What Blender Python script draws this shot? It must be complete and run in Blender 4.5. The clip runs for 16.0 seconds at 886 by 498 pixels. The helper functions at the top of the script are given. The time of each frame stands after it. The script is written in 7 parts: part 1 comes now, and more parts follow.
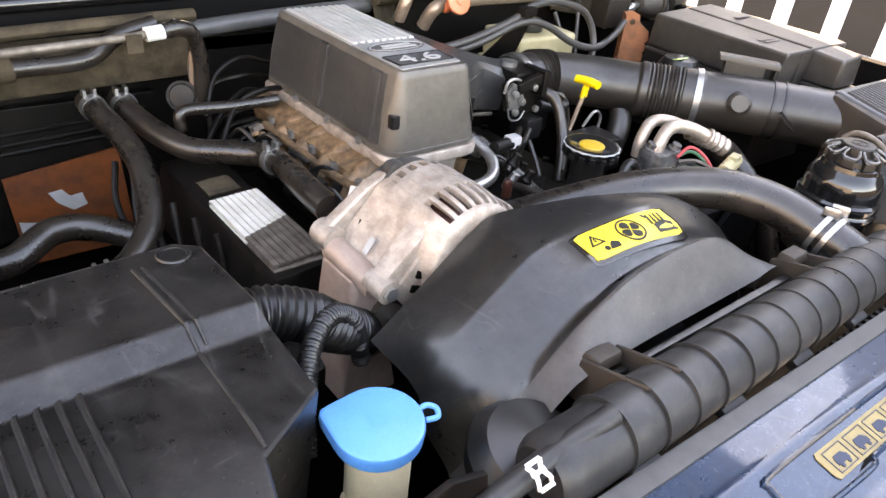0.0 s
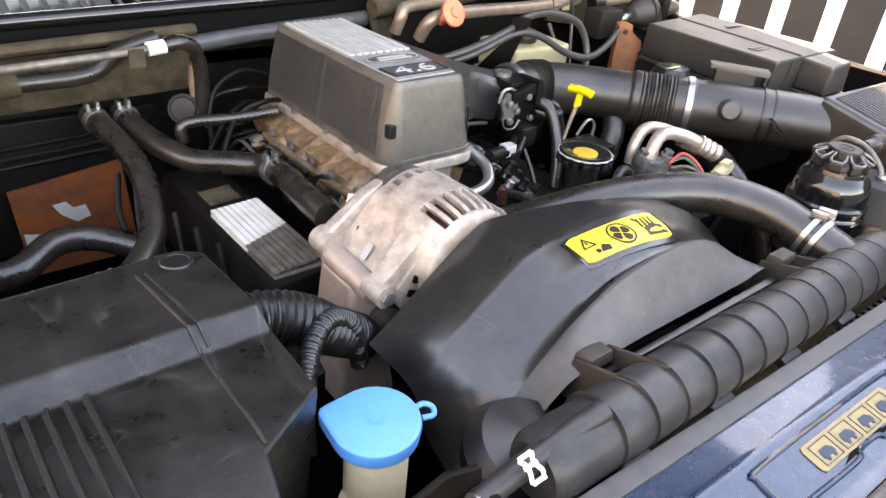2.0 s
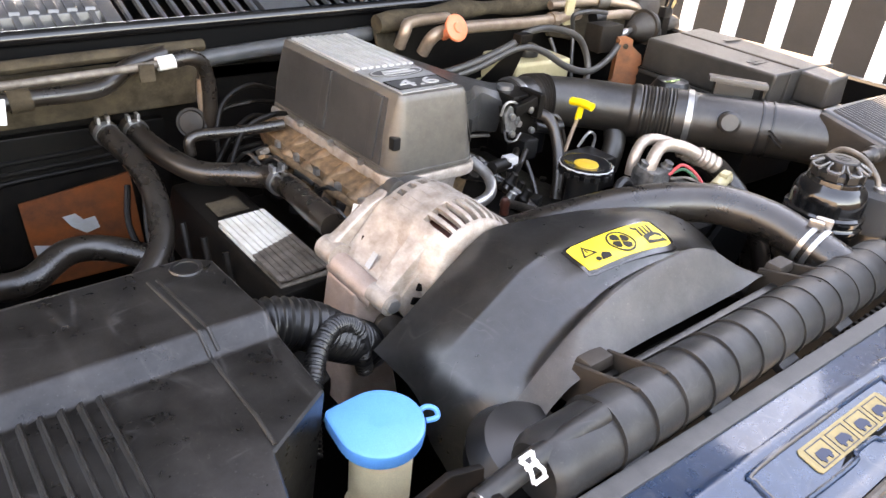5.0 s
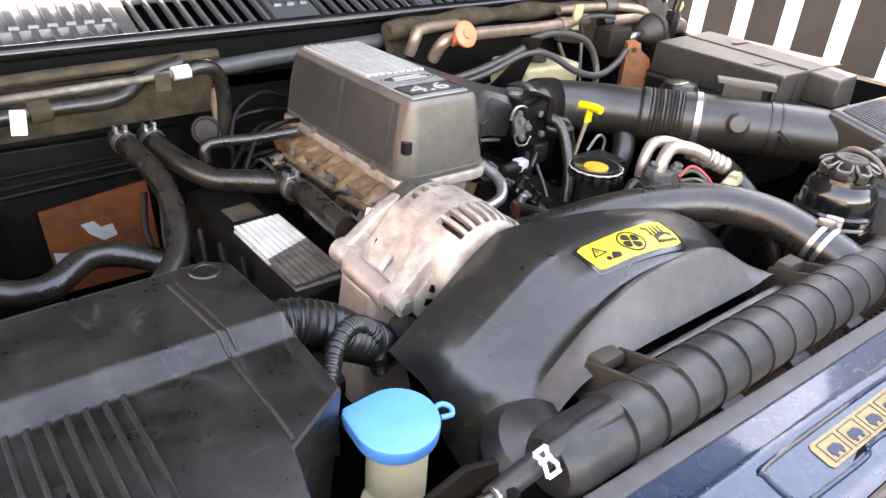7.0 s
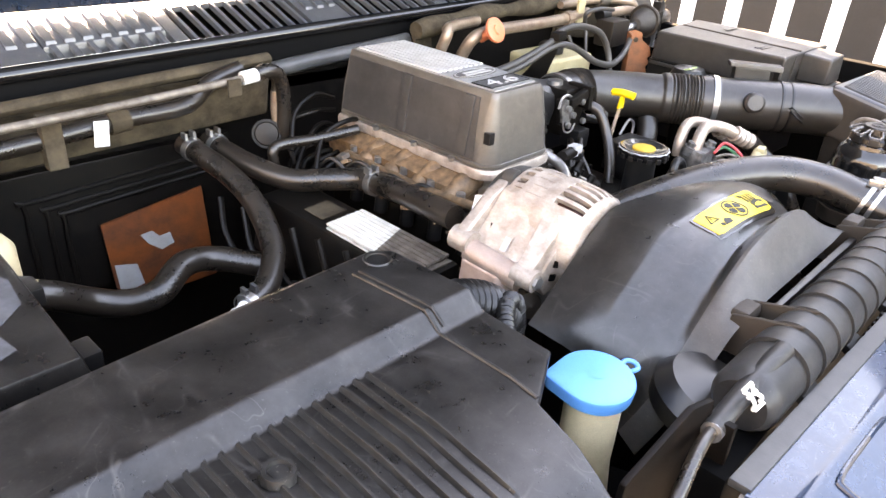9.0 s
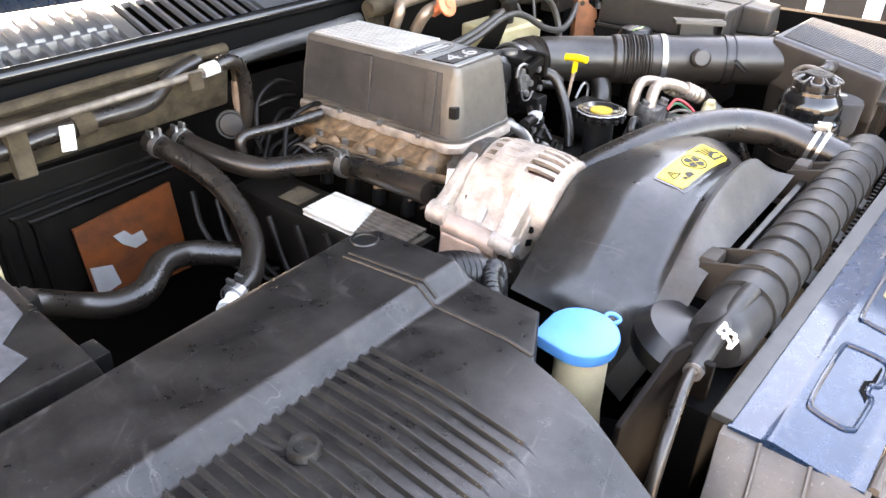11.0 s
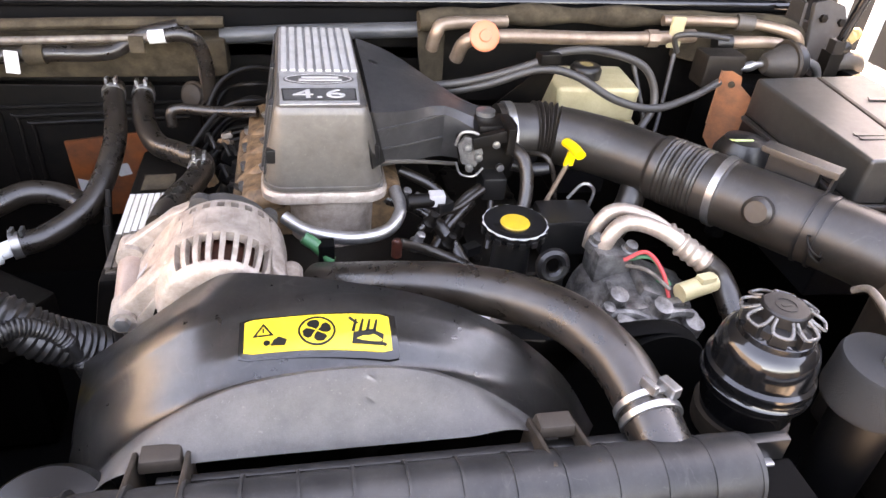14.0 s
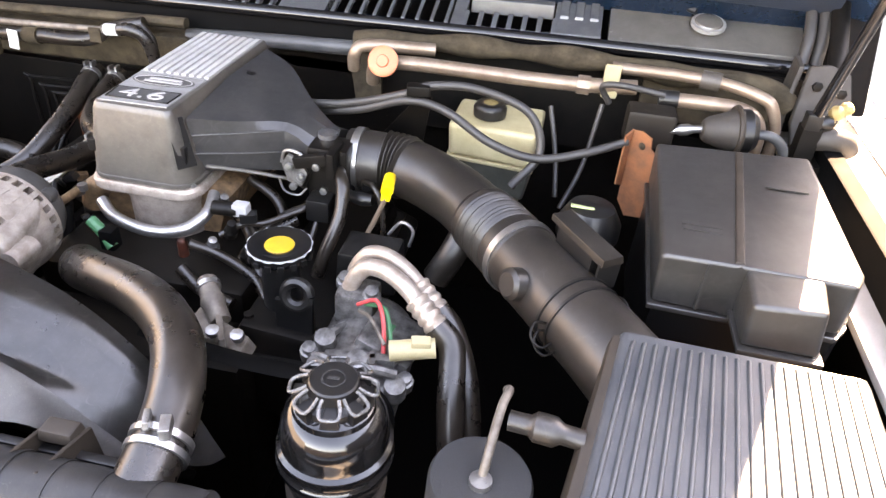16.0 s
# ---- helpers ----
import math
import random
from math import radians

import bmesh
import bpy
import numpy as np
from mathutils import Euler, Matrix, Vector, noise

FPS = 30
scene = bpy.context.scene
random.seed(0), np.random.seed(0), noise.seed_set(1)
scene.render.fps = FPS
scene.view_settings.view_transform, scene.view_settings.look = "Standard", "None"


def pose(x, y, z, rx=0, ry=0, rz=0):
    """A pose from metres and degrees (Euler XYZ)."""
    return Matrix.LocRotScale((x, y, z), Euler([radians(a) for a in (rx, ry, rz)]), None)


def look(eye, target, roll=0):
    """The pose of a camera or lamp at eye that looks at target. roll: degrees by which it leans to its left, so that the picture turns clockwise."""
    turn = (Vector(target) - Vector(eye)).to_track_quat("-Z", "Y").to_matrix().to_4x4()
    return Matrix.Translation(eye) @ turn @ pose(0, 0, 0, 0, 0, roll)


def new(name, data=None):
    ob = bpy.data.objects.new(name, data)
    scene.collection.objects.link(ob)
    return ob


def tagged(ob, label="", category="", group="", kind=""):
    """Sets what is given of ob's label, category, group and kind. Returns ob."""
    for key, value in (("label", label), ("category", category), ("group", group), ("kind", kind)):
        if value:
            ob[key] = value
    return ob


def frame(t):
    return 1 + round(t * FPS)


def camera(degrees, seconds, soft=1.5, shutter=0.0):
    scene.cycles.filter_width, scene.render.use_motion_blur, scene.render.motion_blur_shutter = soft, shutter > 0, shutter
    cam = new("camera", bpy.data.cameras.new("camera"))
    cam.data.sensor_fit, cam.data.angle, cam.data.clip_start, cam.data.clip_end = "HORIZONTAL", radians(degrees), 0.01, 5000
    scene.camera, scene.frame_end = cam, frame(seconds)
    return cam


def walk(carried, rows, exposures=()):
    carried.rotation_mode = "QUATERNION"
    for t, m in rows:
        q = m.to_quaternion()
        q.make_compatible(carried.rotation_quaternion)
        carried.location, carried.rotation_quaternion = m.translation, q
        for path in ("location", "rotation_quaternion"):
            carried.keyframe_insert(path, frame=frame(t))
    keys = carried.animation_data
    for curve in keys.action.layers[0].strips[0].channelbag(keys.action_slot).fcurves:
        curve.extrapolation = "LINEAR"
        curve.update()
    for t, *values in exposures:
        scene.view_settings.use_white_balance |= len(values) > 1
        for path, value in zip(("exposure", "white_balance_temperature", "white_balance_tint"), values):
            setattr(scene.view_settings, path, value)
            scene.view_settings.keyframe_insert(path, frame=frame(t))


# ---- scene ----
cam = camera(64.4, 16.0)
PATH = [
    (0, (-0.605, -0.114, 0.4), (0.546, 1.148, -0.641), 6.8),
    (0.5, (-0.607, -0.119, 0.407), (0.552, 1.157, -0.607), 6.8),
    (1, (-0.609, -0.125, 0.408), (0.548, 1.157, -0.601), 6.4),
    (1.5, (-0.611, -0.13, 0.405), (0.547, 1.151, -0.603), 6.3),
    (2, (-0.613, -0.132, 0.404), (0.544, 1.146, -0.609), 6.1),
    (2.5, (-0.613, -0.132, 0.405), (0.546, 1.153, -0.596), 6.1),
    (3, (-0.612, -0.132, 0.404), (0.551, 1.151, -0.596), 6.1),
    (3.5, (-0.613, -0.133, 0.404), (0.545, 1.152, -0.6), 6.1),
    (4, (-0.615, -0.134, 0.404), (0.543, 1.153, -0.597), 6.1),
    (6.5, (-0.633, -0.161, 0.411), (0.521, 1.166, -0.542), 5.1),
    (7, (-0.633, -0.154, 0.407), (0.508, 1.176, -0.557), 4.7),
    (7.5, (-0.632, -0.146, 0.406), (0.481, 1.199, -0.572), 4.2),
    (8, (-0.665, -0.109, 0.398), (0.508, 1.197, -0.559), 4.7),
    (8.5, (-0.799, -0.05, 0.4), (0.481, 1.149, -0.562), 2.1),
    (8.7, (-0.82, -0.048, 0.4), (0.465, 1.154, -0.551), 4.0),
    (10.8, (-0.924, 0.021, 0.419), (0.479, 1.036, -0.582), 0.1),
    (11, (-0.879, -0.04, 0.417), (0.472, 1.029, -0.6), 1.1),
    (11.5, (-0.776, -0.188, 0.427), (0.335, 1.062, -0.67), 0.9),
    (12, (-0.598, -0.195, 0.437), (0.513, 1.094, -0.613), 1.7),
    (12.5, (-0.425, -0.145, 0.465), (0.574, 1.237, -0.579), 5.0),
    (13, (-0.308, -0.202, 0.503), (0.309, 1.374, -0.562), 5.3),
    (13.5, (-0.179, -0.289, 0.494), (0.254, 1.335, -0.59), 6.3),
    (14, (-0.063, -0.248, 0.475), (0.327, 1.365, -0.641), 5.5),
    (14.5, (0.069, -0.221, 0.468), (0.418, 1.38, -0.678), 3.9),
    (15, (0.233, -0.301, 0.493), (0.357, 1.312, -0.683), 5.9),
    (15.5, (0.382, -0.307, 0.511), (0.299, 1.35, -0.607), 3.7),
    (16, (0.512, -0.219, 0.524), (0.274, 1.416, -0.602), 4.7),
]
walk(cam, [(t, look(eye, target, roll)) for t, eye, target, roll in PATH], exposures=[(0, 4.31, 13000, 23), (4, 4.34, 13000, 23), (8.5, 4.62, 13000, 24), (11.5, 4.78, 12400, 22), (13.5, 4.66, 13200, 29), (14.5, 4.42, 12800, 28), (15.5, 4.82, 12800, 27), (16, 4.66, 12800, 27)])

# ---------------------------------------------------------------- world and light
SUN_DIR = Vector((0.61, 0.95, 1.0)).normalized()     # towards the sun
world = bpy.data.worlds.new("sky")
scene.world = world
world.use_nodes = True
wn = world.node_tree.nodes
sky = wn.new("ShaderNodeTexSky")
sky.sky_type = "NISHITA"
sky.sun_disc = False
sky.dust_density = 0.4
sky.ozone_density = 2.6
sky.sun_elevation = math.asin(SUN_DIR.z)
sky.sun_rotation = math.atan2(SUN_DIR.x, SUN_DIR.y)
world.node_tree.links.new(sky.outputs[0], wn["Background"].inputs[0])
wn["Background"].inputs[1].default_value = 0.15
sun = new("sun", bpy.data.lights.new("sun", "SUN"))
sun.data.energy = 4.0
sun.data.angle = radians(0.5)
sun.data.color = (1.0, 0.95, 0.88)
sun.matrix_world = look(SUN_DIR * 10, (0, 0, 0))


# ---------------------------------------------------------------- materials
def surface(name, base, rough=0.5, metal=0.0, dirt=None, amount=0.4, size=0.05, grain=900.0, bump=0.15, coat=0.0, spread=0.16, spec=0.5, specks=0.0, scuff=0.0, coat_rough=0.08, creases=0.0, patchy=0.0):
    """A principled surface with stains and mottling in dirt's colour, fine grain, and pale specks."""
    m = bpy.data.materials.new(name)
    m.use_nodes = True
    nt = m.node_tree
    n, ln = nt.nodes, nt.links
    b = n["Principled BSDF"]
    tc = n.new("ShaderNodeTexCoord")

    def noise_at(scale, detail, rough_=0.6, stretch=None):
        t = n.new("ShaderNodeTexNoise")
        t.inputs["Scale"].default_value = scale
        t.inputs["Detail"].default_value = detail
        t.inputs["Roughness"].default_value = rough_
        if stretch:
            mp = n.new("ShaderNodeMapping")
            mp.inputs["Scale"].default_value = stretch
            ln.new(tc.outputs["Object"], mp.inputs["Vector"])
            ln.new(mp.outputs["Vector"], t.inputs["Vector"])
        else:
            ln.new(tc.outputs["Object"], t.inputs["Vector"])
        return t

    def ramped(src, lo, hi):
        r = n.new("ShaderNodeMapRange")
        r.inputs["From Min"].default_value = lo
        r.inputs["From Max"].default_value = hi
        ln.new(src, r.inputs["Value"])
        return r.outputs["Result"]

    def combine(op, a, c):
        mth = n.new("ShaderNodeMath")
        mth.operation = op
        for k, v in enumerate((a, c)):
            if isinstance(v, float):
                mth.inputs[k].default_value = v
            else:
                ln.new(v, mth.inputs[k])
        return mth.outputs[0]

    big = noise_at(1.0 / size, 4.0, 0.52)
    med = noise_at(5.5 / size, 5.0, 0.6, (1.0, 0.55, 1.3))
    fine = noise_at(grain, 3.0)
    mask = combine("ADD", combine("MULTIPLY", ramped(big.outputs["Fac"], 0.5 - spread, 0.5 + spread), 0.7),
                   combine("MULTIPLY", ramped(med.outputs["Fac"], 0.30, 0.74), 0.3))
    mask = combine("MULTIPLY", mask, float(amount))
    mix = n.new("ShaderNodeMix")
    mix.data_type = "RGBA"
    ln.new(mask, mix.inputs["Factor"])
    mix.inputs["A"].default_value = (*base, 1)
    mix.inputs["B"].default_value = (*(dirt or [c * 0.6 for c in base]), 1)
    val = n.new("ShaderNodeHueSaturation")
    ln.new(mix.outputs["Result"], val.inputs["Color"])
    ln.new(combine("ADD", combine("MULTIPLY", fine.outputs["Fac"], 0.5), 0.75), val.inputs["Value"])
    colour = val.outputs["Color"]
    if specks:
        dots = noise_at(330.0, 2.0)
        sp = n.new("ShaderNodeMix")
        sp.data_type = "RGBA"
        ln.new(combine("MULTIPLY", ramped(dots.outputs["Fac"], 0.66, 0.72), float(specks)), sp.inputs["Factor"])
        ln.new(colour, sp.inputs["A"])
        sp.inputs["B"].default_value = (0.30, 0.27, 0.24, 1)
        colour = sp.outputs["Result"]
    if scuff:
        lines = combine("MAXIMUM", ramped(noise_at(60.0, 4.0, 0.6, (1.0, 0.08, 1.0)).outputs["Fac"], 0.60, 0.80), ramped(noise_at(70.0, 4.0, 0.6, (0.10, 0.7, 1.0)).outputs["Fac"], 0.62, 0.82))
        patch = ramped(noise_at(22.0, 3.0, 0.55).outputs["Fac"], 0.40, 0.85)
        sc = n.new("ShaderNodeMix")
        sc.data_type = "RGBA"
        ln.new(combine("MULTIPLY", combine("ADD", combine("MULTIPLY", lines, 0.6), combine("MULTIPLY", patch, 0.4)), float(scuff)), sc.inputs["Factor"])
        ln.new(colour, sc.inputs["A"])
        sc.inputs["B"].default_value = (0.12, 0.108, 0.098, 1)
        colour = sc.outputs["Result"]
    if creases:
        # hairline scratches and creases that wander over the plastic
        hair = None
        for scale, stretch in ((9.0, (1.0, 0.35, 0.6)), (14.0, (0.4, 1.0, 0.7)), (30.0, (1.0, 0.6, 1.0))):
            d = combine("ABSOLUTE", combine("SUBTRACT", noise_at(scale, 1.5, 0.5, stretch).outputs["Fac"], 0.5), 0.0)
            one = ramped(d, 0.007, 0.001)
            hair = one if hair is None else combine("MAXIMUM", hair, one)
        hair = combine("MULTIPLY", hair, ramped(noise_at(26.0, 3.0, 0.6).outputs["Fac"], 0.46, 0.66))
        cr = n.new("ShaderNodeMix")
        cr.data_type = "RGBA"
        ln.new(combine("MULTIPLY", hair, 0.4 * creases), cr.inputs["Factor"])
        ln.new(colour, cr.inputs["A"])
        cr.inputs["B"].default_value = (0.22, 0.20, 0.185, 1)
        colour = cr.outputs["Result"]
    ln.new(colour, b.inputs["Base Color"])
    rr = n.new("ShaderNodeMapRange")
    rr.inputs["To Min"].default_value = max(rough - 0.03, 0.03)
    rr.inputs["To Max"].default_value = min(rough + 0.16, 1.0)
    ln.new(mask, rr.inputs["Value"])
    ln.new(rr.outputs["Result"], b.inputs["Roughness"])
    b.inputs["Metallic"].default_value = metal
    b.inputs["Specular IOR Level"].default_value = spec
    if patchy:
        # uneven gloss where grime and handling have dulled the plastic
        worn = combine("MULTIPLY", noise_at(34.0, 5.0, 0.68).outputs["Fac"], 2.0 * patchy)
        ln.new(combine("MAXIMUM", combine("MULTIPLY", combine("ADD", worn, 1.0 - patchy), float(spec)), 0.03), b.inputs["Specular IOR Level"])
        ln.new(combine("ADD", rr.outputs["Result"], combine("MULTIPLY", combine("SUBTRACT", noise_at(90.0, 4.0, 0.7).outputs["Fac"], 0.5), 0.5 * patchy)), b.inputs["Roughness"])
    b.inputs["Coat Weight"].default_value = coat
    b.inputs["Coat Roughness"].default_value = coat_rough
    if bump:
        bp = n.new("ShaderNodeBump")
        bp.inputs["Strength"].default_value = bump
        bp.inputs["Distance"].default_value = 0.001
        ln.new(combine("ADD", fine.outputs["Fac"], combine("MULTIPLY", med.outputs["Fac"], 0.8)), bp.inputs["Height"])
        ln.new(bp.outputs["Normal"], b.inputs["Normal"])
    return m


BLACK = surface("black_plastic", (0.0045, 0.0045, 0.005), 0.33, dirt=(0.024, 0.021, 0.018), amount=0.35, size=0.07, spec=0.5, spread=0.3)
DUSTY = surface("dusty_black_plastic", (0.009, 0.0075, 0.0065), 0.36, dirt=(0.046, 0.034, 0.026), amount=0.45, size=0.09, spec=0.62, spread=0.3, specks=0.06, scuff=0.18, creases=0.15, patchy=0.3)
PLENUM = surface("grey_black_plastic", (0.036, 0.033, 0.030), 0.33, dirt=(0.175, 0.145, 0.115), amount=0.6, size=0.07, spec=0.75, spread=0.24, specks=0.14, scuff=0.55, creases=0.3, patchy=0.4)
# Darker, bluish copy of PLENUM: side shade and sky tint put into the colour.
SIDEDUCT = surface("shaded_side_plastic", (0.017, 0.0172, 0.0180), 0.34, dirt=(0.070, 0.064, 0.060), amount=0.55, size=0.06, spec=0.7, spread=0.24, specks=0.06, scuff=0.4, creases=0.25, patchy=0.4)
WORNBLACK = surface("worn_black_plastic", (0.05, 0.048, 0.046), 0.25, dirt=(0.16, 0.15, 0.14), amount=0.6, size=0.01, spec=0.8)
COVER = surface("cover_plastic", (0.0022, 0.0021, 0.0022), 0.29, dirt=(0.016, 0.0137, 0.0122), amount=0.75, size=0.045, grain=1400, bump=0.10, spec=0.44, spread=0.24, specks=0.08, scuff=0.20, creases=0.30, patchy=0.6)
RIBTOP = surface("worn_rib_plastic", (0.003, 0.0029, 0.0028), 0.32, dirt=(0.036, 0.033, 0.030), amount=0.6, size=0.03, spec=0.4, specks=0.2, scuff=0.4)
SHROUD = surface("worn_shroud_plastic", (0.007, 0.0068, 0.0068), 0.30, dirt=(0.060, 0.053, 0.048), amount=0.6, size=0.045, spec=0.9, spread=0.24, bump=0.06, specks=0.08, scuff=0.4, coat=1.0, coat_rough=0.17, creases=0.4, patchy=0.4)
# Paler copy of SHROUD: dust, plus the sky's sheen put into the colour.
SLOPE = surface("dusty_skylit_slope", (0.105, 0.100, 0.096), 0.42, dirt=(0.24, 0.222, 0.205), amount=0.65, size=0.035, spec=0.6, spread=0.24, bump=0.08, specks=0.4, scuff=0.5, creases=0.6, patchy=0.4)
RUBBER = surface("hose_rubber", (0.0050, 0.0043, 0.0039), 0.27, dirt=(0.040, 0.027, 0.019), amount=0.6, size=0.045, spec=0.66, spread=0.22, bump=0.12, scuff=0.10, patchy=0.3)
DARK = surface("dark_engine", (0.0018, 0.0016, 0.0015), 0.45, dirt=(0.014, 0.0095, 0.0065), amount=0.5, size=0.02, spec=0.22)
# Near-black base: deep shade of gaps and hollows is put into this colour.
SHADOW = surface("deep_shade_black", (0.001, 0.001, 0.001), 0.7, dirt=(0.003, 0.0026, 0.0023), amount=0.5, size=0.06, spec=0.08)
ALU = surface("cast_aluminium", (0.52, 0.44, 0.382), 0.42, 0.5, dirt=(0.21, 0.152, 0.116), amount=0.78, size=0.018, grain=1500, bump=0.5)
CAPGREY = surface("grey_end_cap", (0.030, 0.029, 0.028), 0.5, dirt=(0.10, 0.088, 0.078), amount=0.55, size=0.04, spec=0.4)
PINKALU = surface("pinkish_cast_metal", (0.47, 0.345, 0.29), 0.45, 0.5, dirt=(0.25, 0.165, 0.13), amount=0.6, size=0.03, bump=0.35)
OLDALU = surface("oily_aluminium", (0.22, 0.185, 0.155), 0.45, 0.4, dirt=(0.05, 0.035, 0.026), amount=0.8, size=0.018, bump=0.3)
TANK = surface("black_tank_plastic", (0.0080, 0.0080, 0.0084), 0.40, dirt=(0.044, 0.042, 0.040), amount=0.55, size=0.05, spec=0.38, spread=0.25, specks=0.06, scuff=0.3, creases=0.25, patchy=0.5)
CAST = surface("clean_cast_metal", (0.25, 0.24, 0.23), 0.36, 0.65, dirt=(0.018, 0.015, 0.013), amount=0.85, size=0.014, bump=0.4)
ACPIPE = surface("bare_alloy_pipe", (0.46, 0.39, 0.335), 0.30, 0.5, dirt=(0.22, 0.13, 0.085), amount=0.65, size=0.02)
BOUNCE = surface("cream_bounce_wall", (0.36, 0.33, 0.30), 0.9, dirt=(0.27, 0.245, 0.22), amount=0.5, size=0.5, grain=90)
LINER = surface("blue_bonnet_underside", (0.022, 0.032, 0.050), 0.42, dirt=(0.014, 0.018, 0.025), amount=0.6, size=0.1, spec=0.5)
TANALU = surface("stained_inlet_casting", (0.29, 0.165, 0.088), 0.5, 0.1, dirt=(0.028, 0.016, 0.010), amount=0.9, size=0.014, bump=0.4)
# Pale base puts a sun patch into part of the ribbed metal.
SUNRIB = surface("sunlit_ribbed_metal", (0.78, 0.76, 0.70), 0.4, 0.1, dirt=(0.42, 0.36, 0.27), amount=0.6, size=0.03)
SILVER = surface("satin_silver", (0.60, 0.585, 0.565), 0.34, 0.25, dirt=(0.32, 0.295, 0.26), amount=0.45, size=0.03)
STEEL = surface("zinc_steel", (0.45, 0.445, 0.44), 0.30, 0.9, dirt=(0.20, 0.17, 0.14), amount=0.5, size=0.012)
WHITE = surface("white_plastic", (0.80, 0.80, 0.78), 0.4, dirt=(0.5, 0.46, 0.4), amount=0.3, size=0.02)
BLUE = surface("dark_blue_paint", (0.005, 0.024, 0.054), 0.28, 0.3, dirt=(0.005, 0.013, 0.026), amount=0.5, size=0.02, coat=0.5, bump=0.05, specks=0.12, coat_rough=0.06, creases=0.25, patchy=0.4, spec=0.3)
BLUECAP = surface("blue_cap_plastic", (0.016, 0.235, 0.55), 0.38, dirt=(0.045, 0.30, 0.58), amount=0.35, size=0.025, bump=0.05)
CREAM = surface("cream_plastic", (0.78, 0.63, 0.40), 0.42, dirt=(0.50, 0.37, 0.20), amount=0.5, size=0.03)
PALECREAM = surface("pale_cream_plastic", (0.50, 0.42, 0.25), 0.4, dirt=(0.29, 0.22, 0.11), amount=0.5, size=0.04)
YELLOW = surface("yellow_plastic", (0.85, 0.55, 0.02), 0.4, dirt=(0.6, 0.36, 0.02), amount=0.4, size=0.012, bump=0.05)
STICKER = surface("yellow_label", (0.66, 0.46, 0.03), 0.35, dirt=(0.48, 0.32, 0.03), amount=0.5, size=0.02, bump=0.02)
OILDISC = surface("amber_oil_disc", (0.62, 0.36, 0.03), 0.4, dirt=(0.42, 0.24, 0.03), amount=0.5, size=0.015, bump=0.04)
OLDLABEL = surface("faded_label", (0.27, 0.185, 0.065), 0.45, dirt=(0.16, 0.115, 0.055), amount=0.7, size=0.015, bump=0.02)
INK = surface("black_ink", (0.006, 0.0055, 0.004), 0.45, amount=0.2, bump=0.0, spec=0.3)
NAVY = surface("navy_ink", (0.018, 0.026, 0.050), 0.45, amount=0.2, bump=0.0, spec=0.3)
RED = surface("orange_red_plastic", (0.75, 0.19, 0.09), 0.4, dirt=(0.5, 0.15, 0.08), amount=0.4, size=0.015)
RUST = surface("rusty_steel", (0.30, 0.095, 0.035), 0.7, dirt=(0.10, 0.045, 0.028), amount=0.7, size=0.02, bump=0.4)
ORANGE = surface("rust_orange_panel", (0.22, 0.050, 0.011), 0.5, dirt=(0.05, 0.018, 0.010), amount=0.8, size=0.035)
COPPER = surface("copper_wire", (0.085, 0.020, 0.012), 0.4, 0.3, dirt=(0.010, 0.005, 0.004), amount=0.7, size=0.008)
PIPE = surface("tarnished_pipe", (0.36, 0.265, 0.20), 0.3, 0.5, dirt=(0.14, 0.075, 0.048), amount=0.65, size=0.03)
BEIGE = surface("dirty_insulation", (0.085, 0.063, 0.040), 0.8, dirt=(0.012, 0.0095, 0.007), amount=0.8, size=0.03, bump=0.5, spec=0.2)
GREY = surface("grey_rubber_seal", (0.050, 0.052, 0.054), 0.36, dirt=(0.13, 0.125, 0.12), amount=0.4, size=0.04)
MIDGREY = surface("mid_grey_badge", (0.060, 0.058, 0.056), 0.36, 0.1, dirt=(0.11, 0.105, 0.10), amount=0.5, size=0.02)
STRIP = surface("dark_edge_strip", (0.016, 0.017, 0.0175), 0.45, dirt=(0.075, 0.072, 0.068), amount=0.55, size=0.02, spec=0.5, scuff=0.3)
FOAM = surface("grey_foam", (0.016, 0.016, 0.0168), 0.85, dirt=(0.028, 0.027, 0.026), amount=0.5, size=0.02, bump=0.6)
GLOSS = surface("gloss_black_paint", (0.004, 0.004, 0.0045), 0.16, 0.0, dirt=(0.016, 0.014, 0.012), amount=0.25, size=0.05, coat=0.4, bump=0.0, spread=0.3)
GRILLE = surface("grey_grille_plastic", (0.065, 0.068, 0.074), 0.22, dirt=(0.11, 0.11, 0.11), amount=0.45, size=0.03, spec=0.8)
ENDPANEL = surface("brown_grey_gloss_plastic", (0.085, 0.078, 0.070), 0.20, dirt=(0.15, 0.135, 0.12), amount=0.5, size=0.05, spec=0.8, creases=0.3, patchy=0.3)
HINGEDUST = surface("dust_caked_steel", (0.046, 0.037, 0.030), 0.6, dirt=(0.020, 0.016, 0.013), amount=0.6, size=0.03, bump=0.4, scuff=0.3)
OCHRE = surface("ochre_rubber", (0.42, 0.29, 0.12), 0.5, dirt=(0.22, 0.14, 0.06), amount=0.5, size=0.012, bump=0.3)
LIDGREY = surface("grey_lid_plastic", (0.034, 0.039, 0.045), 0.34, dirt=(0.085, 0.084, 0.082), amount=0.5, size=0.05, spec=0.6, specks=0.2)
FUSE = surface("dusty_fusebox_plastic", (0.018, 0.0168, 0.0157), 0.36, dirt=(0.057, 0.049, 0.042), amount=0.55, size=0.07, spec=0.9, spread=0.26, scuff=0.35, creases=0.2, patchy=0.3)
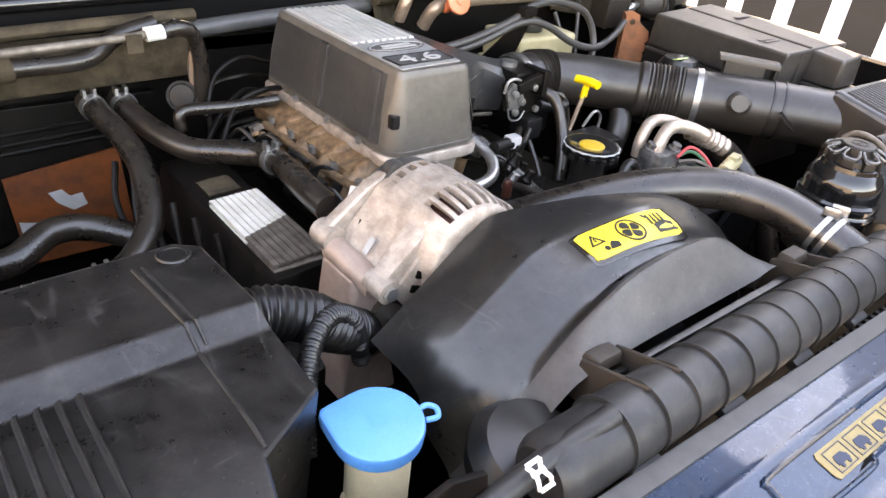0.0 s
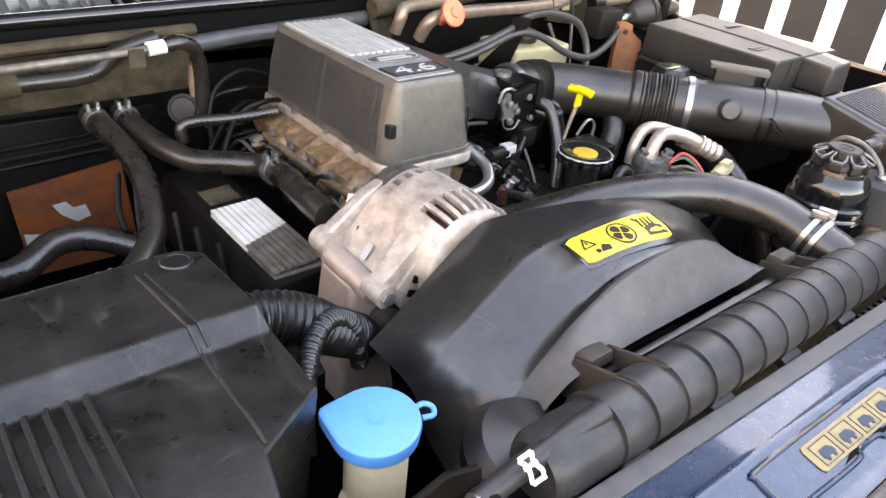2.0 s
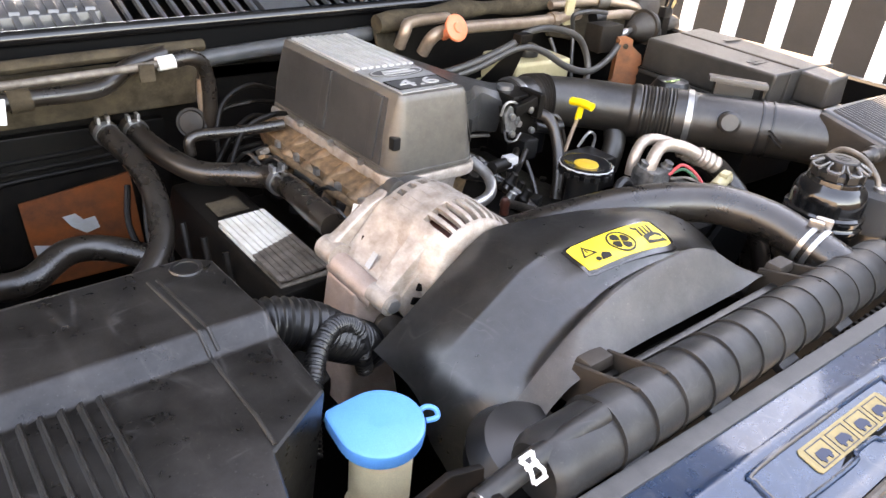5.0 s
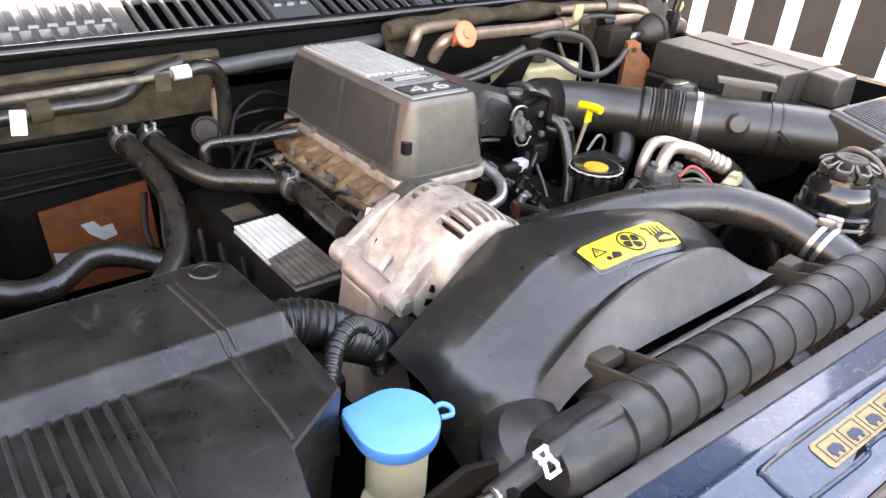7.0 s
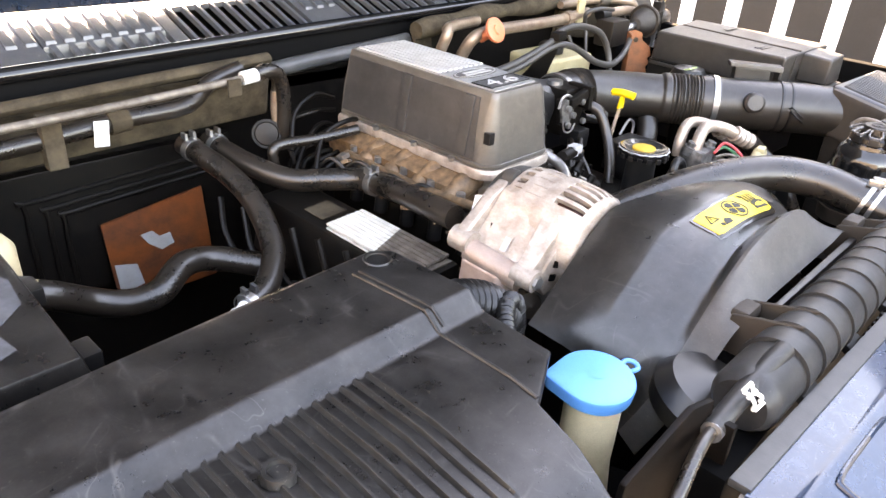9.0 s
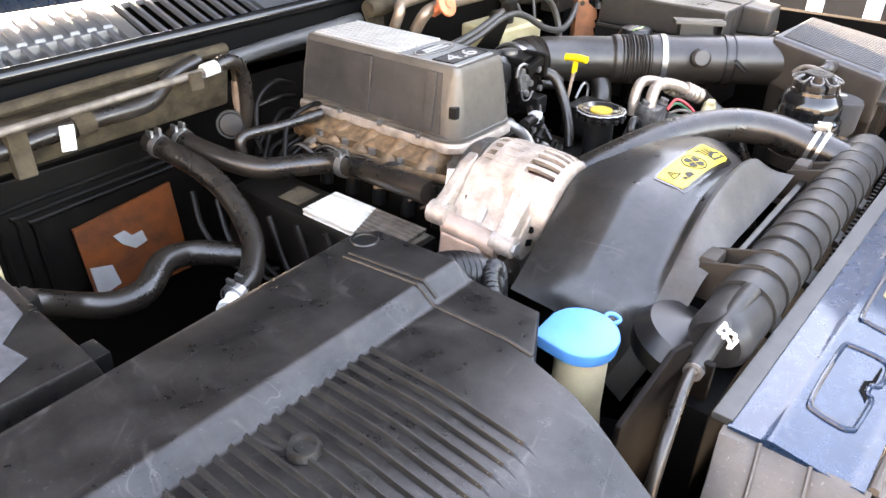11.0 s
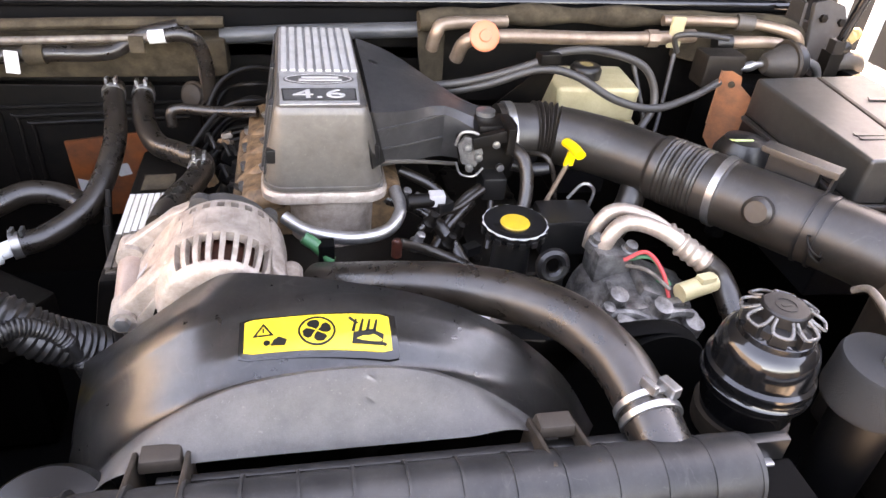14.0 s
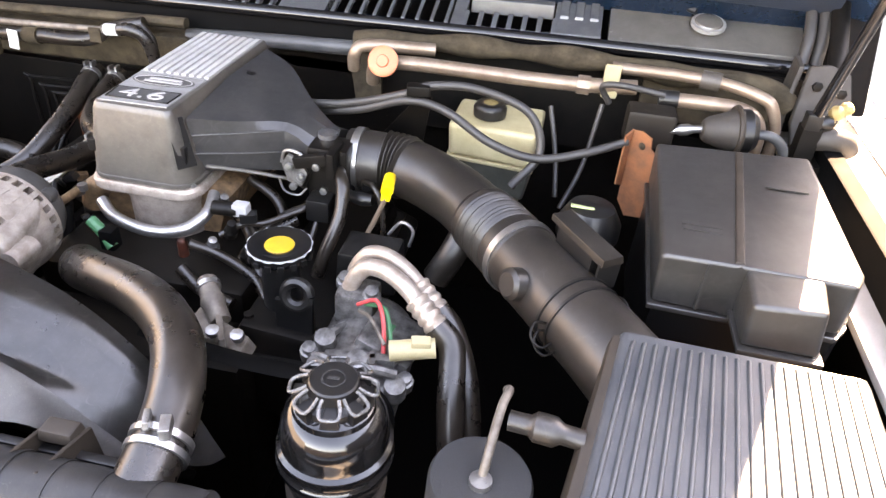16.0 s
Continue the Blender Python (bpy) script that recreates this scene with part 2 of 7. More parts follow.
PALEPAINT = surface("pale_dust_and_sun", (0.42, 0.42, 0.42), 0.4, dirt=(0.25, 0.22, 0.18), amount=0.5, size=0.05)
BROWN = surface("dusty_brown_plastic", (0.020, 0.0145, 0.0108), 0.5, dirt=(0.005, 0.004, 0.003), amount=0.7, size=0.03, spec=0.3)
DARKBROWN = surface("dark_brown_plastic", (0.0015, 0.0012, 0.001), 0.55, dirt=(0.012, 0.0065, 0.004), amount=0.6, size=0.02, bump=0.4, spec=0.12)
DUSTPANEL = surface("dust_coated_paint", (0.085, 0.070, 0.058), 0.45, dirt=(0.035, 0.028, 0.023), amount=0.6, size=0.03, specks=0.3)
CABLE = surface("grey_cable_rubber", (0.030, 0.028, 0.027), 0.42, dirt=(0.07, 0.060, 0.052), amount=0.4, size=0.05, spread=0.3)
MURK = surface("murky_lower_tank", (0.085, 0.085, 0.070), 0.35, dirt=(0.035, 0.033, 0.027), amount=0.6, size=0.04)
BADGE = surface("dull_grey_badge", (0.32, 0.315, 0.305), 0.36, 0.2, dirt=(0.16, 0.15, 0.14), amount=0.5, size=0.02)
DUSTBROWN = surface("brown_dust_on_plastic", (0.040, 0.029, 0.021), 0.55, dirt=(0.014, 0.010, 0.008), amount=0.6, size=0.04, spec=0.4)
GATEWHITE = surface("white_gate_paint", (0.82, 0.82, 0.80), 0.5, dirt=(0.6, 0.58, 0.55), amount=0.3, size=0.1, grain=200)
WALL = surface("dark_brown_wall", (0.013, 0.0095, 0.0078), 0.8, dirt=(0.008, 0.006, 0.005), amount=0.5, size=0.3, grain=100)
CONCRETE = surface("concrete", (0.33, 0.305, 0.27), 0.85, dirt=(0.25, 0.225, 0.195), amount=0.6, size=0.4, grain=150, bump=0.4)
STAIN = surface("grey_dried_stain", (0.070, 0.073, 0.080), 0.6, dirt=(0.018, 0.018, 0.019), amount=0.8, size=0.02)
GREEN = surface("green_wire_plastic", (0.02, 0.16, 0.07), 0.4, amount=0.3)
REDWIRE = surface("red_wire", (0.55, 0.05, 0.05), 0.4, amount=0.2)
MINT = surface("pale_green_label", (0.45, 0.55, 0.25), 0.5, amount=0.3)
GLASS = surface("windscreen_glass", (0.02, 0.025, 0.03), 0.04, 0.0, dirt=(0.04, 0.04, 0.04), amount=0.2, size=0.2, bump=0.0, coat=1.0)


# ---------------------------------------------------------------- mesh helpers
def part(name, bm, material, parent=None, label="", smooth=True, angle=38):
    """Links a bmesh, whose vertices are in world metres, as one mesh object under a thing or part."""
    me = bpy.data.meshes.new(name)
    bmesh.ops.recalc_face_normals(bm, faces=bm.faces)
    for f in bm.faces:
        f.smooth = smooth
    lim = radians(angle)
    for e in bm.edges:
        e.smooth = len(e.link_faces) == 2 and e.calc_face_angle(0) < lim
    bm.to_mesh(me)
    bm.free()
    me.materials.append(material)
    flat_faces(me)
    ob = new(name, me)
    if parent is not None:
        ob.parent = parent
        if parent.type == "EMPTY":
            ob.location = -parent.location
    if label:
        tagged(ob, label)
    return ob


def flat_faces(me):
    """Area-weighted corner normals, so that bevels stay round and the large faces flat."""
    if len(me.polygons) > 900:
        return
    area = [p.area for p in me.polygons]
    if max(area) < 30 * min(area):
        return
    round_ = {tuple(sorted(e.vertices)) for e in me.edges if not e.use_edge_sharp}
    around = {}
    for p in me.polygons:
        for v in p.vertices:
            around.setdefault(v, []).append(p.index)
    out = [None] * len(me.loops)
    for p in me.polygons:
        vs = list(p.vertices)
        for k, li in enumerate(p.loop_indices):
            v = vs[k]
            group, todo = {p.index}, [p.index]
            while todo:
                q = me.polygons[todo.pop()]
                near = [u for u in q.vertices if tuple(sorted((u, v))) in round_]
                for f in around[v]:
                    if f not in group and any(u in me.polygons[f].vertices for u in near):
                        group.add(f)
                        todo.append(f)
            n = Vector((0, 0, 0))
            for f in group:
                n += me.polygons[f].normal * area[f]
            out[li] = n.normalized() if n.length > 0 else p.normal.copy()
    me.normals_split_custom_set(out)


def thing(name, at, label, category, group="", kind=""):
    ob = new(name)
    ob.empty_display_size = 0.02
    ob.location = at
    return tagged(ob, label, category, group, kind)


def curve_points(pts, steps=8):
    """Catmull-Rom through the points."""
    p = [Vector(q) for q in pts]
    if len(p) < 3:
        return [p[0].lerp(p[-1], k / steps) for k in range(steps + 1)]
    ext = [p[0] * 2 - p[1]] + p + [p[-1] * 2 - p[-2]]
    out = []
    for i in range(1, len(ext) - 2):
        a, b, c, d = ext[i - 1:i + 3]
        for k in range(steps):
            t = k / steps
            out.append(0.5 * ((2 * b) + (c - a) * t + (2 * a - 5 * b + 4 * c - d) * t * t + (3 * b - a - 3 * c + d) * t ** 3))
    return out + [p[-1]]


def loft(bm, rings, closed=True, caps=True):
    vs = [[bm.verts.new(v) for v in r] for r in rings]
    for a, b in zip(vs, vs[1:]):
        n = len(a)
        for i in range(n if closed else n - 1):
            j = (i + 1) % n
            bm.faces.new((a[i], a[j], b[j], b[i]))
    if caps and closed:
        bm.faces.new(vs[0][::-1])
        bm.faces.new(vs[-1])
    return bm


def tube(pts, r, seg=16, steps=8, rfun=None, bm=None, smooth=True, flat=1.0):
    """A round bar along a smooth line. rfun(s): radius factor by the length s in metres from the start."""
    bm = bm or bmesh.new()
    c = curve_points(pts, steps) if smooth else [Vector(q) for q in pts]
    rings, s, up = [], 0.0, None
    for i, p in enumerate(c):
        d = (c[min(i + 1, len(c) - 1)] - c[max(i - 1, 0)]).normalized()
        if up is None:
            up = d.orthogonal().normalized() if abs(d.z) > 0.9 else Vector((0, 0, 1))
        up = (up - d * up.dot(d)).normalized()
        side = d.cross(up)
        if i:
            s += (p - c[i - 1]).length
        k = r * (rfun(s) if rfun else 1.0)
        rings.append([p + (side * math.cos(a) + up * math.sin(a) * flat) * k for a in (2 * math.pi * q / seg for q in range(seg))])
    return loft(bm, rings)


def lathe(profile, at, axis=(0, 0, 1), seg=32, bm=None):
    """Turns (radius, height) pairs about an axis through at."""
    bm = bm or bmesh.new()
    q = Vector(axis).normalized().to_track_quat("Z", "Y")
    rings = [[Vector(at) + q @ Vector((r * math.cos(a), r * math.sin(a), h)) for a in (2 * math.pi * k / seg for k in range(seg))] for r, h in profile]
    return loft(bm, rings)


def block(at, size, bevel=0.003, rot=None, top=(1, 1), bm=None, shift=(0, 0), segs=2):
    """A bevelled block about at; top scales and shifts the upper face."""
    sep = bm is None
    b = bmesh.new()
    x, y, z = (s / 2 for s in size)
    low = [(-x, -y, -z), (x, -y, -z), (x, y, -z), (-x, y, -z)]
    high = [(a * top[0] + shift[0], c * top[1] + shift[1], z) for a, c, _ in low]
    loft(b, [[Vector(v) for v in low], [Vector(v) for v in high]])
    if bevel:
        bmesh.ops.bevel(b, geom=list(b.edges), offset=bevel, segments=segs, affect="EDGES", profile=0.6)
    m = Matrix.Translation(at) @ (rot.to_4x4() if rot else Matrix())
    bmesh.ops.transform(b, matrix=m, verts=b.verts)
    if sep:
        return b
    tmp = bpy.data.meshes.new("tmp")
    b.to_mesh(tmp)
    b.free()
    bm.from_mesh(tmp)
    bpy.data.meshes.remove(tmp)
    return bm


def prism(low, high, bevel=0.0, bm=None, segs=2):
    """A solid between two loops of the same count."""
    b = bmesh.new()
    loft(b, [[Vector(v) for v in low], [Vector(v) for v in high]])
    if bevel:
        bmesh.ops.bevel(b, geom=list(b.edges), offset=bevel, segments=segs, affect="EDGES", profile=0.6)
    if bm is None:
        return b
    tmp = bpy.data.meshes.new("tmp")
    b.to_mesh(tmp)
    b.free()
    bm.from_mesh(tmp)
    bpy.data.meshes.remove(tmp)
    return bm


def slab(pts, thick, bevel=0.0, down=(0, 0, -1), bm=None):
    """A plate with the given upper outline."""
    d = Vector(down) * thick
    return prism([Vector(p) + d for p in pts], pts, bevel, bm)


def rotz(a):
    return Matrix.Rotation(radians(a), 3, "Z")


def euler(x=0, y=0, z=0):
    return Euler((radians(x), radians(y), radians(z))).to_matrix()


def frame_on(origin, right, up):
    """A function from flat (u, v, w) to the world, on the plane of right and up."""
    o, r = Vector(origin), Vector(right).normalized()
    u = Vector(up)
    u = (u - r * u.dot(r)).normalized()
    w = r.cross(u)
    return lambda a, b, c=0.0: o + r * a + u * b + w * c


def flat_shape(f, pts, h=0.0006, bm=None):
    return prism([f(a, b, 0) for a, b in pts], [f(a, b, h) for a, b in pts], 0, bm)


def ring_pts(cx, cy, r, n=20, squash=1.0, a0=0.0, a1=360.0):
    return [(cx + r * math.cos(radians(a0 + (a1 - a0) * k / n)), cy + squash * r * math.sin(radians(a0 + (a1 - a0) * k / n))) for k in range(n + (a1 - a0 < 359))]


def flat_ring(f, cx, cy, r0, r1, h=0.0006, n=28, bm=None, squash=1.0):
    bm = bm or bmesh.new()
    o, i = ring_pts(cx, cy, r1, n, squash), ring_pts(cx, cy, r0, n, squash)
    vs = [[bm.verts.new(p) for p in (f(*o[k], 0), f(*o[k], h), f(*i[k], h), f(*i[k], 0))] for k in range(n)]
    for k in range(n):
        a, b = vs[k], vs[(k + 1) % n]
        for q in range(4):
            bm.faces.new((a[q], a[(q + 1) % 4], b[(q + 1) % 4], b[q]))
    return bm


def words(text, size, f, w=0.0008):
    """Raised letters of the built-in font on the plane of f, centred on its origin."""
    cu = bpy.data.curves.new("letters", "FONT")
    cu.body, cu.size, cu.extrude, cu.align_x, cu.align_y = text, size, w / 2, "CENTER", "CENTER"
    ob = bpy.data.objects.new("letters", cu)
    me = bpy.data.meshes.new_from_object(ob)
    bm = bmesh.new()
    bm.from_mesh(me)
    for v in bm.verts:
        v.co = f(v.co.x, v.co.y, v.co.z + w / 2)
    bpy.data.objects.remove(ob)
    bpy.data.meshes.remove(me)
    bpy.data.curves.remove(cu)
    return bm


# ---------------------------------------------------------------- ground and surroundings
def setting(name, bm, material, label, category, parent=None):
    return tagged(part(name, bm, material, parent), label, category, kind="structure")


setting("ground", slab([(-60, -60, -1.0), (60, -60, -1.0), (60, 60, -1.0), (-60, 60, -1.0)], 0.2), CONCRETE, "pale dusty concrete ground under the car", "ground")
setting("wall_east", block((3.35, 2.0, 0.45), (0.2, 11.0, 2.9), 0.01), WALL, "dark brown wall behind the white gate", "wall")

# Two unseen walls added to shape light: south blocks sky, west bounces sun.
setting("sky_block_south", block((0.0, -4.6, -0.2), (9.0, 0.2, 1.6), 0.01), WALL, "unseen dark brown wall added to block low sky", "wall")
setting("bounce_wall_west", block((-3.6, 0.5, 0.15), (0.2, 10.0, 2.3), 0.01), BOUNCE, "unseen cream wall added to bounce warm sunlight", "wall")

gate = thing("gate", (2.2, 1.5, -1.0), "white painted metal gate with upright flat bars", "gate")
gate_bar = None
for k in range(18):
    y = 0.40 + 0.2 * k
    if gate_bar is None:
        gate_bar = part("bar", block((2.2, y, -0.05), (0.03, 0.056, 1.86), 0.004), GATEWHITE, gate)
    else:
        o = gate_bar.copy()
        scene.collection.objects.link(o)
        o.location = gate_bar.location + Vector((0, 0.2 * k, 0))
for z in (-0.92, 0.84):
    part("rail", block((2.2, 2.1, z), (0.045, 3.7, 0.07), 0.004), GATEWHITE, gate)

# ---------------------------------------------------------------- car body round the engine bay
body = thing("car_body", (0, 0.5, -1.0), "dark blue car body with its bonnet raised over the engine", "car")
FLOOR_Z = -0.46
# Floor and side walls close the bay, its shade put into their colour.
part("undertray", block((0, 0.55, FLOOR_Z), (2.0, 1.15, 0.02), 0.004), SHADOW, body, "near-black bay floor with deep shade in its colour")
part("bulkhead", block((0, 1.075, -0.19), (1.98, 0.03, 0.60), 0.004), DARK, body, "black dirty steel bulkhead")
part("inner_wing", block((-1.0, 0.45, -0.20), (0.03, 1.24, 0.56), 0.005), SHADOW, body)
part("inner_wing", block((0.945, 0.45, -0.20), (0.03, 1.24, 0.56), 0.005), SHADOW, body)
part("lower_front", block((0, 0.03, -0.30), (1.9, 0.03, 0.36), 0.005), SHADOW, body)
# wings
for sx, x0, x1 in ((1, 1.040, 1.15), (-1, -1.02, -1.16)):
    rings = []
    for y in np.linspace(-0.25, 1.9, 12):
        z = 0.046 - 0.06 * max(0, (0.25 - y) / 0.5) ** 2
        prof = [(x0, z - 0.02), (x0 + sx * 0.004, z), (x0 + (x1 - x0) * 0.5, z + 0.008), (x1 - sx * 0.02, z - 0.006), (x1, z - 0.04), (x1 + sx * 0.015, z - 0.3), (x1, z - 0.7), (x0, z - 0.7)]
        rings.append([Vector((a, y, b)) for a, b in prof])
    part("wing", loft(bmesh.new(), rings), BLUE, body, "dark blue painted wing")
# Flange is paler than the wing: full sunlight is put into its colour.
part("wing_flange", slab([(0.896, 0.10, 0.016), (1.038, 0.10, 0.030), (1.038, 1.02, 0.050), (0.896, 1.02, 0.036)], 0.012, 0.003), PALEPAINT, body, "dusty wing flange with sunlight put into its pale colour")
part("flange_seal", tube([(0.958, 0.14, 0.030), (0.950, 0.50, 0.036), (0.938, 0.86, 0.046)], 0.0075, 10, 10), BLACK, body, "black rubber seal along the flange")
for y in (0.42, 0.70):
    part("flange_bolt", lathe([(0.0, 0.0), (0.010, 0.0), (0.010, 0.003), (0.006, 0.007), (0.0, 0.008)], (0.996, y, 0.032 + 0.022 * y), seg=6), STEEL, body)
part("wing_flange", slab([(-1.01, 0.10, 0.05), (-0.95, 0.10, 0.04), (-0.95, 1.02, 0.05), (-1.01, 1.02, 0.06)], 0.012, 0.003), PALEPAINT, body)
# bonnet, raised and hinged at the windscreen
hinge_y, hinge_z, tilt = 1.16, 0.17, radians(54)
fb = lambda a, b, c=0.0: Vector((a, hinge_y - math.cos(tilt) * b + math.sin(tilt) * c * -1, hinge_z + math.sin(tilt) * b - math.cos(tilt) * c))
LID = [(-0.98, 0.0), (1.03, 0.0), (1.062, 0.30), (1.092, 0.62), (1.085, 1.14), (-1.0, 1.14), (-1.01, 0.62)]
bm = prism([fb(a, b, 0) for a, b in LID], [fb(a, b, -0.03) for a, b in LID], 0.006)
part("bonnet", bm, BLUE, body, "raised dark blue bonnet")
bm = prism([fb(-0.94, 0.08, 0.004), fb(0.96, 0.08, 0.004), fb(0.94, 1.08, 0.004), fb(-0.92, 1.08, 0.004)], [fb(-0.94, 0.08, 0.020), fb(0.96, 0.08, 0.020), fb(0.94, 1.08, 0.020), fb(-0.92, 1.08, 0.020)], 0.004)
part("bonnet_liner", bm, LINER, body, "dusty blue painted underside of the bonnet")

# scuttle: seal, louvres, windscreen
part("scuttle_lip", prism([(-0.98, 1.030, 0.060), (0.93, 1.030, 0.085), (0.93, 1.060, 0.085), (-0.98, 1.060, 0.060)], [(-0.98, 1.040, 0.097), (0.93, 1.040, 0.137), (0.93, 1.065, 0.142), (-0.98, 1.065, 0.102)], 0.002), SHADOW, body, "black scuttle lip with shade put into its colour")
part("bonnet_seal", tube([(-0.98, 1.045, 0.103), (-0.5, 1.043, 0.114), (0.0, 1.041, 0.127), (0.5, 1.041, 0.138), (0.93, 1.041, 0.143)], 0.012, 12), GLOSS, body, "glossy black rubber bonnet seal")
louvre = thing("scuttle_grille", (0, 1.12, 0.12), "grey plastic louvred air intake below the windscreen", "grille")
gz = lambda x, y: 0.128 + 0.028 * x + (y - 1.062) * 0.34
PITCH = 0.0272
def repeat(name, xs, make, material):
    """One piece, then copies of it along the scuttle that share its mesh."""
    first = None
    for x in xs:
        if first is None:
            x_first, first = x, part(name, make(x), material, louvre)
        else:
            o = first.copy()
            scene.collection.objects.link(o)
            o.location = first.location + Vector((x - x_first, 0, 0.028 * (x - x_first)))
def bar(y0, y1, wide, low, high):
    return lambda x: prism([(x - wide, y0, gz(x, y0) - low), (x + wide, y0, gz(x, y0) - low), (x + wide, y1, gz(x, y1) - low), (x - wide, y1, gz(x, y1) - low)],
                           [(x - wide * 0.8, y0 + 0.003, gz(x, y0) + high), (x + wide * 0.8, y0 + 0.003, gz(x, y0) + high), (x + wide * 0.8, y1, gz(x, y1) + high), (x - wide * 0.8, y1, gz(x, y1) + high)], 0.0012, segs=1)
repeat("slat", [-0.262 + PITCH * k for k in range(9)] + [0.078 + PITCH * k for k in range(9)], bar(1.062, 1.172, 0.0042, 0.006, 0.006), GRILLE)
repeat("short_bar", [-0.476 + PITCH * k for k in range(7)] + [0.329 + PITCH * k for k in range(7)], bar(1.062, 1.106, 0.0056, 0.006, 0.004), GRILLE)
for x0, x1, y0 in ((-0.95, -0.490, 1.061), (-0.490, -0.298, 1.100), (-0.300, -0.274, 1.061), (-0.030, 0.064, 1.061), (0.302, 0.328, 1.061), (0.330, 0.488, 1.140), (0.490, 0.578, 1.061)):
    part("panel", prism([(x0, y0, gz(x0, y0) - 0.022), (x1, y0, gz(x1, y0) - 0.022), (x1, 1.18, gz(x1, 1.18) - 0.012), (x0, 1.18, gz(x0, 1.18) - 0.012)],
                        [(x0 + 0.001, y0 + 0.003, gz(x0, y0) + 0.004), (x1 - 0.001, y0 + 0.003, gz(x1, y0) + 0.004), (x1 - 0.001, 1.18, gz(x1, 1.18) + 0.004), (x0 + 0.001, 1.18, gz(x0, 1.18) + 0.004)], 0.002), GRILLE, louvre)
repeat("ridge", [-0.938 + PITCH * k for k in range(24)] + [-0.008, 0.0192, 0.0464] + [0.5075, 0.5347, 0.5619], bar(1.104, 1.174, 0.0095, 0.004, 0.0095), GRILLE)
for x0, x1 in ((-0.30, -0.03), (0.06, 0.302), (0.328, 0.49)):
    part("crossbar", tube([(x0, 1.082, gz(x0, 1.082) - 0.012), (x1, 1.082, gz(x1, 1.082) - 0.012)], 0.003, 8, 2), GRILLE, louvre)
part("rear_panel", slab([(-0.95, 1.165, gz(-0.95, 1.165) + 0.004), (0.60, 1.165, gz(0.6, 1.165) + 0.004), (0.60, 1.30, gz(0.6, 1.30)), (-0.95, 1.30, gz(-0.95, 1.30))], 0.01, 0.002), GRILLE, louvre)
part("end_panel", slab([(0.590, 1.066, gz(0.59, 1.066)), (0.93, 1.066, gz(0.93, 1.066)), (0.93, 1.25, gz(0.93, 1.25)), (0.590, 1.25, gz(0.59, 1.25))], 0.014, 0.003), ENDPANEL, louvre, "grey glossy scuttle end panel")
spx, spy = 0.762, 1.120
part("wiper_spindle", lathe([(0.0, 0.0), (0.026, 0.0), (0.027, 0.006), (0.023, 0.012), (0.014, 0.014), (0.0, 0.0145)], (spx, spy, gz(spx, spy) + 0.005), (0, -0.3, 1), 30), ENDPANEL, louvre, "round wiper spindle cover")
# Pale ring carries the sun's glint on the cover in its colour.
part("glint_ring", lathe([(0.0262, 0.003), (0.0305, 0.003), (0.0305, 0.009), (0.0268, 0.010)], (spx, spy, gz(spx, spy) + 0.004), (0, -0.3, 1), 30), BADGE, louvre, "ring with the sun's bright crescent put into its pale colour")
part("wiper_arm", tube([(0.74, 1.14, gz(0.74, 1.14) + 0.018), (0.55, 1.24, gz(0.55, 1.24) + 0.02), (0.2, 1.30, gz(0.2, 1.30) + 0.03)], 0.007, 8), BLACK, louvre)
# Pit below the louvres, its darkness put into the colour.
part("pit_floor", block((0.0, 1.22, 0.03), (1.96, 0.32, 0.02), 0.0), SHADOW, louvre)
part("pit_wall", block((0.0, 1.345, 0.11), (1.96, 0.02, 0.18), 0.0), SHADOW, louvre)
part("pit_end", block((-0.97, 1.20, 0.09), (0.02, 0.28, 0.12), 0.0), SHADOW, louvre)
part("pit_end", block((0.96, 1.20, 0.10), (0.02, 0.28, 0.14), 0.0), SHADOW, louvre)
part("windscreen", slab([(-0.85, 1.28, 0.20), (0.85, 1.28, 0.25), (0.72, 1.95, 0.66), (-0.72, 1.95, 0.62)], 0.006), GLASS, body, "dark glass windscreen")

# ---------------------------------------------------------------- front crossmember
slam = thing("front_panel", (0, 0.0, -0.1), "dark blue painted steel panel over the radiator", "car panel")
ends = (-0.395, 0.80)
cross = [(0.036, -0.03), (0.036, 0.0), (0.010, 0.001), (0.006, 0.0034), (0.000, 0.0036), (-0.054, -0.0055), (-0.060, -0.0030), (-0.068, -0.0030), (-0.073, -0.03), (-0.073, -0.06), (0.02, -0.06)]
rings = []
for x in (ends[0], ends[0] + 0.004, *np.linspace(-0.38, 0.78, 14), ends[1]):
    d = -0.035 * (x + 0.3)
    rings.append([Vector((x, y + d, z)) for y, z in cross])
part("top_plate", loft(bmesh.new(), rings), BLUE, slam)
fl = lambda a, b, c=0.0: Vector((a, b - 0.035 * (a + 0.3), c))
part("edge_strip", slab([fl(-0.39, 0.052, 0.003), fl(-0.39, 0.034, 0.003), fl(0.80, 0.034, 0.003), fl(0.80, 0.052, 0.003)], 0.008, 0.002), STRIP, slam, "dark grey rubber edge strip")
